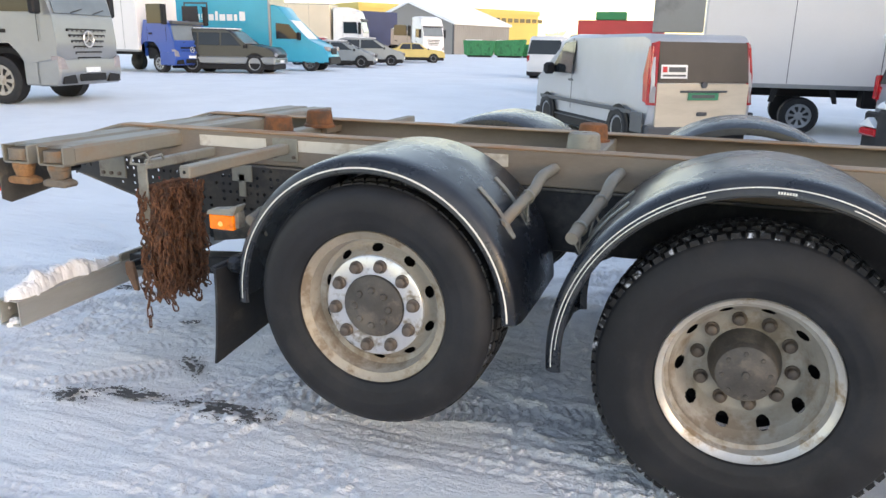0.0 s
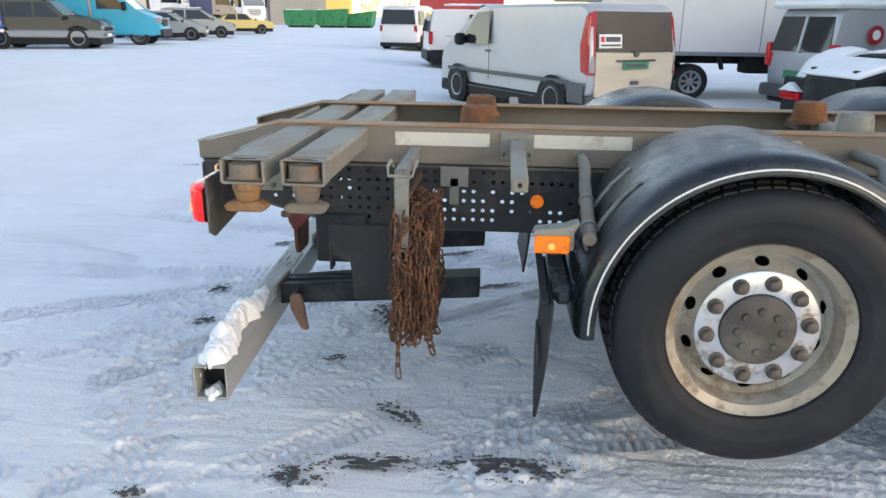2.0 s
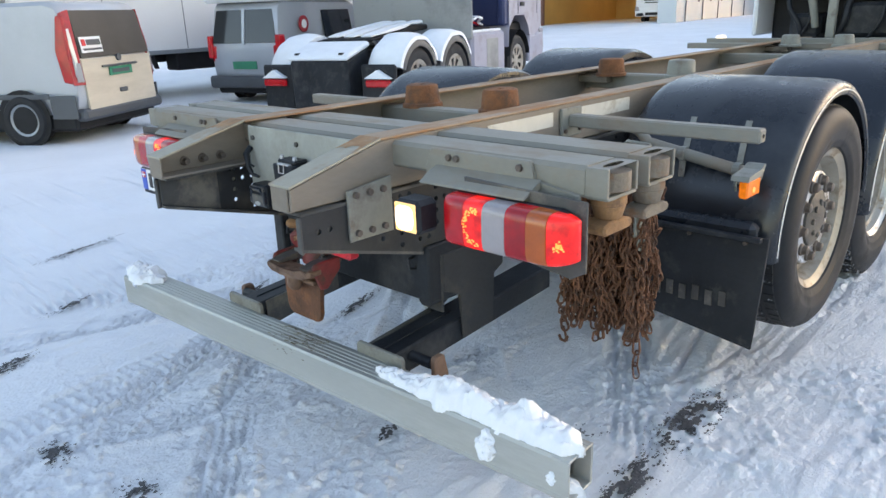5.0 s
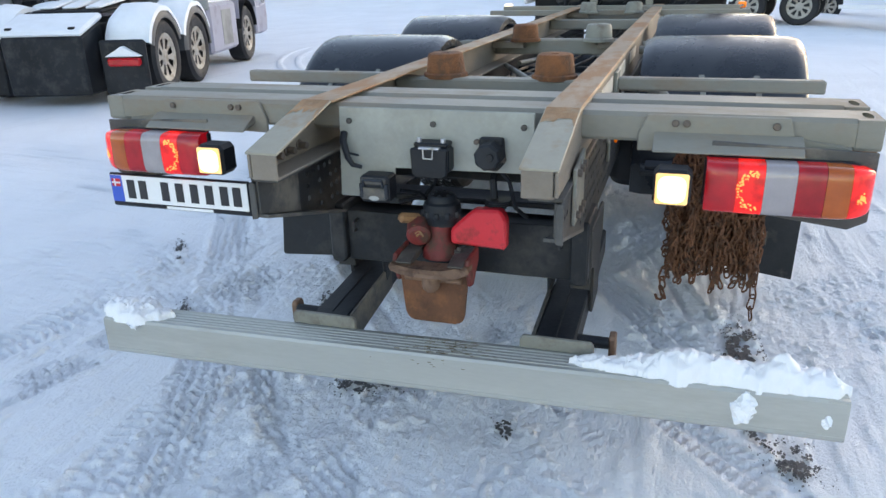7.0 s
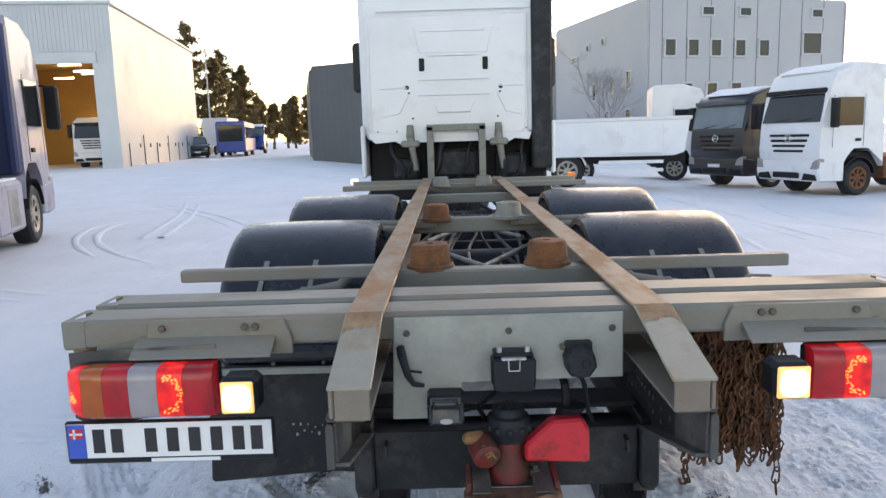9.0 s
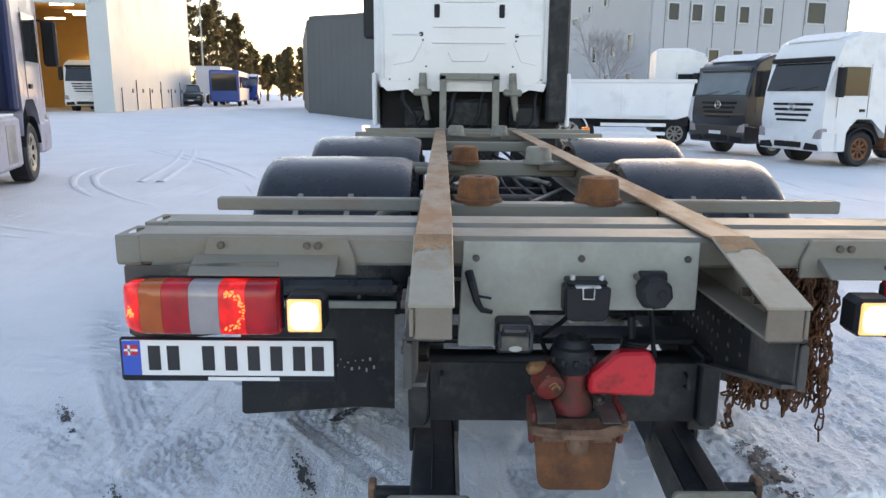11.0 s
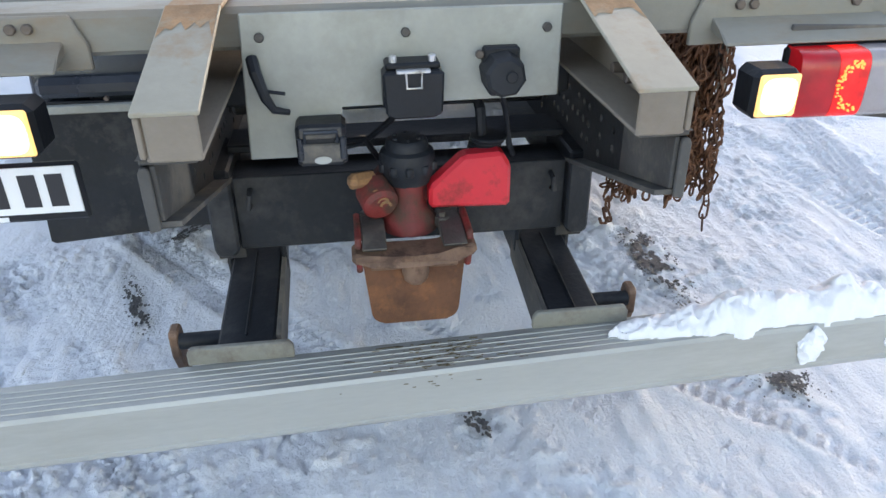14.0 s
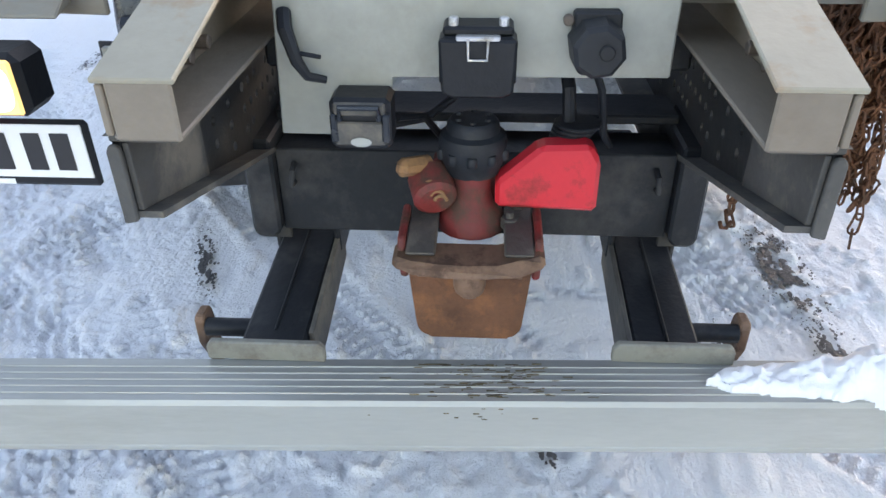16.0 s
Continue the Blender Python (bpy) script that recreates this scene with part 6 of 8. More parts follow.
def car(name, label, category, at, turn, paint, sil, hw, belt, roof, taper, wheels, sides, front=None, rear=None, r=0.31, snow=True, group="parked row", lamps=True, plate="plate_white"):
    """A car or van from its side outline; x ahead, z up. wheels: axle places. sides: window outlines. front, rear: glass from (x, z) to (x, z)."""
    root = thing(name, label, category, (at[0], at[1], rise(*at)), turn, group)
    wide = lambda z: hw * (1 - taper * max(0.0, (z - belt) / (roof - belt)))
    xf, xr = max(p[0] for p in sil), min(p[0] for p in sil)
    bm = B()
    prism(bm, sil, "y", -hw, hw, 0.05)
    for v in bm.verts:
        e = max(0.0, (abs(v.co.x - (xf + xr) / 2) / ((xf - xr) / 2) - 0.8) / 0.2)
        v.co.y *= wide(v.co.z) / hw * (1 - 0.10 * e * e)
    body = part("body", bm, paint, root, smooth=True)
    for k, poly in enumerate(sides):
        for s in (-1, 1):
            bm = B()
            pts = [(x, s * (wide(z) + 0.004), z) for x, z in poly]
            slab(bm, pts if s < 0 else pts[::-1], 0.006)
            part("side_window", bm, "glass", body)
    for g, nm in ((front, "windscreen"), (rear, "rear_window")):
        if g:
            (x0, z0), (x1, z1) = g
            bm = B()
            a, c = wide(z0) - 0.10, wide(z1) - 0.12
            pts = [(x0, -a, z0), (x0, a, z0), (x1, c, z1), (x1, -c, z1)]
            slab(bm, pts if nm == "windscreen" else pts[::-1], 0.012)
            part(nm, bm, "pale_glass" if nm == "windscreen" else "glass", body)
    for x in wheels:
        for s in (-1, 1):
            # flat black disc paints the shaded gap between tyre and body
            bm = B()
            lathe(bm, [(0.0, 0.0), (r + 0.055, 0.0), (r + 0.055, -0.012), (0.0, -0.012)], 24, Matrix.Translation((x, s * (hw + 0.004) - (0 if s > 0 else -0.012), r + 0.01)))
            part("wheel_arch", bm, "black", body)
            road_wheel(root, x, s * (hw + 0.012), r, 0.2, s)
    if lamps:
        for s in (-1, 1):
            bm = B()
            box(bm, xf - 0.16, s * (hw * 0.58), belt * 0.66, xf - 0.01, s * (hw * 0.9), belt * 0.66 + 0.15, 0.03)
            part("headlamp", bm, "clear_lens", body)
            bm = B()
            box(bm, xr + 0.01, s * (hw * 0.76), belt * 0.75, xr + 0.14, s * (hw * 0.93), belt * 0.75 + 0.30, 0.03)
            part("rear_lamp", bm, "red_lens", body)
            bm = B()
            box(bm, xf * 0.42, s * (hw + 0.01), belt - 0.02, xf * 0.42 + 0.10, s * (hw + 0.17), belt + 0.13, 0.03)
            part("door_mirror", bm, "black", body)
        bm = B()
        box(bm, xf - 0.06, -hw * 0.55, belt * 0.62, xf + 0.012, hw * 0.55, belt * 0.62 + 0.14, 0.02)
        part("grille", bm, "black", body)
        bm = B()
        box(bm, xf - 0.03, -0.26, belt * 0.42, xf + 0.022, 0.26, belt * 0.42 + 0.11, 0.004)
        part("number_plate", bm, plate, body)
    bm = B()
    box(bm, xr + 0.1, -hw + 0.03, 0.17, xf - 0.1, hw - 0.03, 0.40, 0.04)
    part("underbody", bm, "black", body)
    if snow:
        bm = B()
        box(bm, xr + 0.65, -hw * 0.72, roof - 0.035, xf * 0.15, hw * 0.72, roof + 0.025, 0.02)
        part("roof_snow", bm, "loose", body, "thin snow on the roof")
    return root, body


SUV = [(-2.30, 0.42), (-2.38, 0.80), (-2.36, 1.12), (-2.22, 1.78), (-2.0, 1.85), (0.1, 1.84), (0.42, 1.74), (1.0, 1.20), (2.05, 1.10), (2.28, 0.92), (2.34, 0.45)]
HATCH = [(-1.95, 0.32), (-2.05, 0.70), (-2.0, 0.95), (-1.6, 1.38), (-1.2, 1.47), (0.0, 1.46), (0.35, 1.38), (1.15, 0.96), (1.85, 0.80), (2.05, 0.60), (2.08, 0.30)]
MPV = [(-2.1, 0.34), (-2.2, 0.8), (-2.15, 1.1), (-1.85, 1.60), (-1.5, 1.68), (0.0, 1.66), (0.4, 1.56), (1.3, 1.0), (2.0, 0.86), (2.2, 0.62), (2.22, 0.32)]
SALOON = [(-2.30, 0.36), (-2.40, 0.66), (-2.32, 0.92), (-1.35, 0.98), (-0.95, 1.38), (-0.7, 1.43), (0.2, 1.42), (0.45, 1.36), (0.95, 0.96), (2.1, 0.88), (2.33, 0.74), (2.36, 0.36)]
BIG_VAN = [(-2.34, 0.30), (-2.40, 0.62), (-2.38, 1.05), (-2.31, 1.56), (-2.24, 1.75), (-2.07, 1.81), (0.70, 1.80), (0.98, 1.73), (1.62, 1.22), (2.15, 1.06), (2.34, 0.80), (2.38, 0.30)]
SMALL_VAN = [(-2.10, 0.32), (-2.18, 0.62), (-2.16, 1.0), (-2.05, 1.72), (-1.9, 1.82), (0.35, 1.80), (0.62, 1.70), (1.22, 1.16), (1.95, 1.0), (2.15, 0.74), (2.18, 0.30)]

# the parked row across the yard
suv, b = car("off_road_car", "black off-road car with silver lower trim", "car", (-18.7, 24.6), 14, "car_black", SUV, 0.92, 1.08, 1.85, 0.16, (-1.35, 1.42), [[(-2.05, 1.16), (-1.1, 1.16), (-1.1, 1.68), (-1.95, 1.68)], [(-1.02, 1.16), (-0.1, 1.16), (-0.1, 1.68), (-1.02, 1.68)], [(-0.02, 1.16), (0.85, 1.16), (0.35, 1.68), (-0.02, 1.68)]], ((0.97, 1.24), (0.46, 1.72)), ((-2.30, 1.2), (-2.18, 1.7)), 0.40)
bm = B()
box(bm, -2.36, -0.945, 0.40, 2.32, 0.945, 0.70, 0.05)
part("lower_trim", bm, "silver", b, "silver lower cladding")
car("hatchback", "silver family car dusted with snow", "car", (-18.9, 35.6), 18, "silver", HATCH, 0.87, 0.92, 1.47, 0.18, (-1.25, 1.30), [[(-1.55, 0.97), (-0.5, 0.97), (-0.5, 1.37), (-1.2, 1.37)], [(-0.42, 0.97), (0.75, 0.97), (0.15, 1.37), (-0.42, 1.37)]], ((1.08, 1.0), (0.38, 1.38)), ((-1.92, 1.0), (-1.6, 1.36)))
car("hatchback", "red car with snow along its roof", "car", (-21.6, 38.2), 18, "car_red", MPV, 0.88, 1.0, 1.66, 0.18, (-1.3, 1.35), [[(-1.8, 1.05), (0.9, 1.05), (0.2, 1.55), (-1.6, 1.55)]], ((1.2, 1.06), (0.45, 1.56)))
car("people_carrier", "pale silver people carrier", "car", (-19.3, 40.5), 20, "silver", MPV, 0.9, 1.0, 1.68, 0.18, (-1.3, 1.4), [[(-1.85, 1.05), (-0.6, 1.05), (-0.6, 1.55), (-1.6, 1.55)], [(-0.5, 1.05), (0.95, 1.05), (0.25, 1.55), (-0.5, 1.55)]], ((1.25, 1.05), (0.42, 1.56)))
car("saloon_car", "old pale yellow saloon car", "car", (-20.2, 50.3), 28, "yellow", SALOON, 0.87, 0.94, 1.43, 0.2, (-1.3, 1.45), [[(-1.15, 0.98), (-0.3, 0.98), (-0.3, 1.36), (-0.9, 1.36)], [(-0.22, 0.98), (0.75, 0.98), (0.35, 1.36), (-0.22, 1.36)]], ((0.9, 1.0), (0.48, 1.36)), ((-1.3, 1.02), (-0.98, 1.36)), snow=False)

# silver-grey van with a cream streaked tail
van, b = car("panel_van", "pale silver panel van with cream streaked tail doors", "van", (-0.20, 10.42), 123.0, "van_grey", BIG_VAN, 0.95, 1.05, 1.90, 0.10, (-1.55, 1.55), [[(0.42, 1.12), (1.45, 1.12), (0.92, 1.66), (0.42, 1.70)]], ((1.58, 1.28), (1.0, 1.80)), None, 0.33, False, "", False)
bm = B()
slab(bm, [(-2.412, -0.78, 0.40), (-2.412, 0.78, 0.40), (-2.395, 0.78, 1.08), (-2.395, -0.78, 1.08)][::-1], 0.02)
part("tailgate", bm, "dusty_white", b, "cream streaked tailgate")
bm = B()
slab(bm, [(-2.40, -0.77, 1.10), (-2.40, 0.77, 1.10), (-2.295, 0.74, 1.69), (-2.295, -0.74, 1.69)][::-1], 0.018)
rw = part("rear_window", bm, "brown_glass", b, "mud-brown rear window")
bm = B()
slab(bm, [(-2.420, 0.30, 1.16), (-2.420, 0.74, 1.16), (-2.387, 0.73, 1.36), (-2.387, 0.29, 1.36)][::-1], 0.004)
sg = part("sticker", bm, "plate_white", rw, "white sticker with a red square and dark bars")
bm = B()
slab(bm, [(-2.419, 0.64, 1.25), (-2.419, 0.71, 1.25), (-2.404, 0.71, 1.33), (-2.404, 0.64, 1.33)][::-1], 0.004)
part("sticker_mark", bm, "flag_red", rw)
bm = B()
slab(bm, [(-2.419, 0.33, 1.255), (-2.419, 0.61, 1.255), (-2.405, 0.61, 1.325), (-2.405, 0.33, 1.325)][::-1], 0.004)
slab(bm, [(-2.430, 0.33, 1.19), (-2.430, 0.71, 1.19), (-2.425, 0.71, 1.215), (-2.425, 0.33, 1.215)][::-1], 0.004)
part("sticker_bar", bm, "trim_grey", rw)
for s in (-1, 1):
    bm = B()
    slab(bm, ([(-2.412, s * 0.775, 0.76), (-2.33, s * 0.900, 0.76), (-2.23, s * 0.835, 1.66), (-2.302, s * 0.735, 1.70)])[::-s], 0.025)
    tl = part("rear_lamp", bm, "red_lens", b, "tall red rear lamp")
    bm = B()
    slab(bm, ([(-2.430, s * 0.806, 0.80), (-2.375, s * 0.868, 0.80), (-2.350, s * 0.855, 1.04), (-2.405, s * 0.798, 1.04)])[::-s], 0.012)
    part("reverse_lens", bm, "clear_lens", tl)
    bm = B()
    prism(bm, [(-2.37, 0.76), (-2.18, 0.80), (-2.12, 1.20), (-2.19, 1.64), (-2.28, 1.64), (-2.34, 1.20)], "y", s * 0.80, s * 0.893, 0.02)
    for v in bm.verts:
        v.co.y *= 1 - 0.07 * max(0.0, v.co.z - 1.05)
    part("lamp_side", bm, "red_lens", tl)
    for x0, x1 in ((-2.36, -1.98), (-1.12, 1.12)):
        bm = B()
        box(bm, x0, s * 0.945, 0.34, x1, s * 0.962, 0.64 if x0 < -2 else 0.36, 0.005)
        part("side_cladding", bm, "trim_grey", b)
    bm = B()
    box(bm, -1.98, s * 0.945, 0.60, 1.9, s * 0.966, 0.665, 0.005)
    part("rub_strip", bm, "trim_grey", b, "dark rubbing strip")
    bm = B()
    box(bm, 0.30, s * 0.952, 0.99, 0.48, s * 0.985, 1.03, 0.01)
    part("door_handle", bm, "trim_grey", b)
    bm = B()
    box(bm, 1.18, s * 0.95, 1.08, 1.33, s * 1.17, 1.30, 0.05)
    part("door_mirror", bm, "black", b, "black door mirror")
    bm = B()
    box(bm, 0.37, s * 0.951, 0.5, 0.378, s * 0.958, 1.75, 0)
    part("door_gap", bm, "black", b)
bm = B()
box(bm, -2.45, -0.92, 0.30, -2.25, 0.92, 0.46, 0.04)
part("rear_bumper", bm, "trim_grey", b, "dark grey bumper")
bm = B()
box(bm, -2.442, -0.26, 0.84, -2.428, 0.26, 0.95, 0.003)
np_ = part("number_plate", bm, "green_plate", b, "green number plate")
bm = B()
box(bm, -2.446, -0.19, 0.87, -2.4415, 0.20, 0.92, 0)
part("plate_bar", bm, "trim_grey", np_)
bm = B()
box(bm, -2.45, -0.40, 0.955, -2.42, 0.40, 0.985, 0.008)
box(bm, -2.445, -0.09, 0.60, -2.425, 0.09, 0.66, 0.02)
disc(bm, (-2.43, 0.0, 1.07), 0.05, 0.03, "x", 16)
part("tail_handle", bm, "trim_grey", b)

# small delivery van behind the tractor
small, b = car("delivery_van", "white small delivery van with snow on its roof", "van", (6.20, 10.75), 19, "van_grey", SMALL_VAN, 0.83, 1.0, 1.82, 0.12, (-1.3, 1.35), [[(-0.72, 1.08), (0.32, 1.08), (0.28, 1.62), (-0.72, 1.62)], [(0.50, 1.08), (1.05, 1.08), (0.62, 1.58), (0.50, 1.60)]], ((1.2, 1.2), (0.65, 1.70)), ((-2.16, 1.08), (-2.06, 1.66)), 0.32, True, "")
bm = B()
box(bm, -2.205, -0.27, 0.62, -2.185, 0.27, 0.76, 0.003)
part("number_plate", bm, "green_plate", b, "green number plate")
bm = B()
box(bm, -2.24, -0.85, 0.28, -2.05, 0.85, 0.50, 0.04)
part("rear_bumper", bm, "trim_grey", b)
bm = B()
box(bm, -2.22, -0.80, 1.79, 0.75, 0.80, 1.92, 0.05)
part("roof_snow", bm, "loose", b, "thick overhanging snow on the roof")
bm = B()
slab(bm, [(-2.178, -0.03, 1.06), (-2.178, 0.03, 1.06), (-2.072, 0.03, 1.68), (-2.072, -0.03, 1.68)][::-1], 0.012)
part("door_gap", bm, "van_grey", b)
for s in (-1, 1):
    bm = B()
    box(bm, -2.20, s * 0.72, 0.82, -2.02, s * 0.832, 1.22, 0.02)
    part("rear_lamp", bm, "red_lens", b, "red rear lamp")
    bm = B()
    disc(bm, (-1.38, s * 0.805, 1.38), 0.15, 0.02, "y", 20)
    bd = part("round_badge", bm, "car_red", b, "round dark red and white badge")
    bm = B()
    disc(bm, (-1.38, s * 0.817, 1.38), 0.08, 0.008, "y", 20)
    part("badge_centre", bm, "plate_white", bd)
wv, wb = car("panel_van", "white panel van with black lower cladding", "van", (-1.1, 20.9), 12, "box_white", BIG_VAN, 0.95, 1.05, 1.95, 0.10, (-1.55, 1.55), [[(-1.15, 1.22), (-0.25, 1.22), (-0.25, 1.66), (-1.15, 1.66)]], ((1.6, 1.26), (1.0, 1.80)), ((-2.42, 1.15), (-2.28, 1.72)), 0.33, True, "")
for s in (-1, 1):
    bm = B()
    box(bm, -2.36, s * 0.945, 0.28, 1.9, s * 0.966, 0.62, 0.01)
    part("lower_cladding", bm, "black", wb, "black lower cladding")
    bm = B()
    box(bm, -2.40, s * 0.86, 0.78, -2.28, s * 0.958, 1.16, 0.02)
    part("rear_lamp", bm, "red_lens", wb, "red rear lamp")
    bm = B()
    box(bm, -1.9, s * 0.952, 1.02, -0.2, s * 0.960, 1.035, 0)
    part("slide_rail", bm, "trim_grey", wb)
bm = B()
box(bm, -2.46, -0.93, 0.28, -2.30, 0.93, 0.60, 0.03)
part("rear_bumper", bm, "black", wb, "black rear bumper")
sv, sb = car("delivery_van", "small white van parked tail-on", "van", (-5.05, 30.2), 80, "box_white", SMALL_VAN, 0.87, 1.0, 1.82, 0.12, (-1.3, 1.35), [[(-1.85, 1.08), (-1.1, 1.08), (-1.1, 1.62), (-1.8, 1.62)]], None, ((-2.16, 1.08), (-2.06, 1.66)), 0.32, True, "")


def frame_wheels(root, xs, hw, r=0.50, look_="rim"):
    for x in xs:
        for s in (-1, 1):
            road_wheel(root, x, s * hw, r, 0.30, s, look_, 8)


def lorry_cab(root, xf, hw, z0, top, paint, depth=2.2, screen=(2.05, 2.85), teeth=False, roof_snow=True, dark=False, low=0.0, rows=4, gap=0.15, badge=1.0):
    """A forward-control cab, its front at xf."""
    sil = [(xf - depth, z0 + 0.35), (xf - depth, top), (xf - 1.1, top), (xf - 0.45, top - 0.22), (xf - 0.26, screen[1] + 0.08), (xf - 0.05, screen[0] - 0.05), (xf, 1.35), (xf - 0.02, z0 + 0.30), (xf - 0.75, z0 + 0.30), (xf - 0.9, z0 + 0.75), (xf - 1.15, z0 + 0.98), (xf - 1.7, z0 + 0.98), (xf - 2.0, z0 + 0.75)]
    bm = B()
    prism(bm, sil, "y", -hw, hw, 0.05)
    for v in bm.verts:
        if v.co.z > screen[1]:
            v.co.y *= 1 - 0.05 * (v.co.z - screen[1])
        if v.co.x > xf - 0.15:
            v.co.y *= 0.96
    cab_ = part("cab", bm, paint, root, smooth=True)
    bm = B()
    slab(bm, [(xf - 0.035, -hw * 0.9, screen[0]), (xf - 0.035, hw * 0.9, screen[0]), (xf - 0.255, hw * 0.86, screen[1]), (xf - 0.255, -hw * 0.86, screen[1])], 0.02)
    part("windscreen", bm, "glass" if dark else "pale_glass", cab_)
    bm = B()
    box(bm, xf - 0.30, -hw * 0.9, screen[1] + 0.02, xf - 0.10, hw * 0.9, screen[1] + 0.16, 0.03)
    part("sun_visor", bm, "black" if dark else "trim_grey", cab_)
    for s in (-0.45, 0.25):
        bm = B()
        bar(bm, (xf + 0.005, s * hw, screen[0] + 0.02), (xf - 0.05, (s + 0.42) * hw, screen[0] + 0.12), 0.02, 0.02)
        part("wiper", bm, "black", cab_)
    for k in range(rows):
        z = 1.75 - low + 0.5 * (rows - 4) * gap - k * gap
        bm = B()
        w = hw * (0.62 - 0.05 * k)
        box(bm, xf - 0.03, -w, z - 0.035 * gap / 0.15, xf + 0.012, w, z + 0.035 * gap / 0.15, 0.012)
        g = part("grille_slot", bm, "black", cab_)
        if teeth:
            for j in range(9):
                y = -w + (j + 0.6) * 2 * w / 9.2
                bm = B()
                box(bm, xf + 0.008, y - 0.045, z - 0.030, xf + 0.022, y + 0.045, z - 0.002, 0.006)
                part("grille_tooth", bm, paint, g)
    bm = B()
    lathe(bm, [(0.10 * badge, 0.0), (0.115 * badge, -0.02), (0.13 * badge, 0.0), (0.115 * badge, 0.02), (0.10 * badge, 0.0)], 24, Matrix.Translation((xf + 0.03, 0, 1.68 - low)) @ pose(0, 0, 0, 0, 0, 90))
    for a in (90, 210, 330):
        bar(bm, (xf + 0.03, 0, 1.68 - low), (xf + 0.03, 0.11 * badge * math.cos(radians(a)), 1.68 - low + 0.11 * badge * math.sin(radians(a))), 0.02 * badge, 0.02)
    part("emblem", bm, "ring", cab_, "round bright emblem")
    bm = B()
    prism(bm, [(xf - 0.55, z0), (xf - 0.55, z0 + 0.55), (xf + 0.02, z0 + 0.62), (xf + 0.06, z0 + 0.30), (xf - 0.02, z0 + 0.02)], "y", -hw, hw, 0.04)
    bp = part("bumper", bm, paint, cab_, smooth=True)
    bm = B()
    box(bm, xf + 0.02, -hw * 0.42, z0 + 0.10, xf + 0.072, hw * 0.42, z0 + 0.27, 0.02)
    part("bumper_opening", bm, "black", bp)
    bm = B()
    box(bm, xf + 0.06, -0.26, z0 + 0.30, xf + 0.076, 0.26, z0 + 0.41, 0.004)
    part("number_plate", bm, "plate_white", bp)
    for s in (-1, 1):
        bm = B()
        prism(bm, [(s * hw * 0.70, z0 + 0.33), (s * hw * 0.99, z0 + 0.36), (s * hw * 0.99, z0 + 0.68), (s * hw * 0.80, z0 + 0.60)], "x", xf - 0.18, xf + 0.05, 0.03)
        part("headlamp", bm, "clear_lens", cab_)
        bm = B()
        slab(bm, ([(xf - 1.45, s * (hw + 0.004), 2.0), (xf - 0.45, s * (hw + 0.004), 2.0), (xf - 0.52, s * (hw + 0.002), 2.78), (xf - 1.45, s * (hw + 0.002), 2.78)])[:: -s], 0.006)
        part("door_window", bm, "glass", cab_)
        bm = B()
        box(bm, xf - 1.40, s * hw, 1.55, xf - 1.20, s * (hw + 0.03), 1.63, 0.01)
        part("door_handle", bm, "black", cab_)
        for xx in (xf - 1.50, xf - 0.40):
            bm = B()
            box(bm, xx - 0.006, s * (hw - 0.002), z0 + 0.98, xx + 0.006, s * (hw + 0.004), min(top - 0.3, 2.85), 0)
            part("door_seam", bm, "black", cab_)
        bm = B()
        prism(bm, [(s * hw * 0.50, z0 + 0.06), (s * hw * 0.92, z0 + 0.06), (s * hw * 0.90, z0 + 0.22), (s * hw * 0.56, z0 + 0.26)], "x", xf - 0.04, xf + 0.058, 0.01)
        part("fog_lamp_opening", bm, "black", bp)
        bm = B()
        box(bm, xf - 0.35, s * (hw + 0.06), 1.95, xf - 0.18, s * (hw + 0.30), 2.75, 0.04)
        bar(bm, (xf - 0.3, s * hw, 2.75), (xf - 0.28, s * (hw + 0.2), 2.72), 0.04, 0.04)
        part("wing_mirror", bm, "black", cab_)
        bm = B()
        box(bm, xf - 0.86, s * (hw - 0.25), z0 + 0.02, xf - 0.42, s * hw, z0 + 0.55, 0.03)
        part("step", bm, paint, cab_)
        bm = B()
        lathe(bm, [(0.58, -0.25), (0.60, -0.02), (0.56, 0.0), (0.55, -0.25)], 20, Matrix.Translation((xf - 1.42, s * hw - (0 if s > 0 else -0.25), 0.52)), 10, 170)
        part("wheel_arch", bm, "black", cab_)
    bm = B()
    box(bm, xf - depth, -hw * 0.85, 0.55, xf - 0.3, hw * 0.85, 1.25, 0.03)
    part("engine_bay", bm, "black", cab_)
    if roof_snow:
        bm = B()
        prism(bm, [(xf - depth + 0.1, top - 0.01), (xf - depth + 0.1, top + 0.05), (xf - 1.1, top + 0.06), (xf - 0.45, top - 0.15), (xf - 0.42, top - 0.21), (xf - 1.1, top - 0.01)], "y", -hw * 0.8, hw * 0.8, 0.03)
        part("roof_snow", bm, "loose", cab_, "snow on the cab roof")
    return cab_


def chassis(root, x0, x1, mt="black"):
    bm = B()
    for s in (-1, 1):
        box(bm, x0, s * 0.36, 0.70, x1, s * 0.44, 0.98, 0.01)
    box(bm, x0, -0.4, 0.72, x0 + 0.1, 0.4, 0.9, 0.01)
    part("chassis", bm, mt, root)


def lorry_thing(label, at, turn, group=""):
    return thing("parked_lorry", label, "lorry", (at[0], at[1], rise(*at)), turn, group)


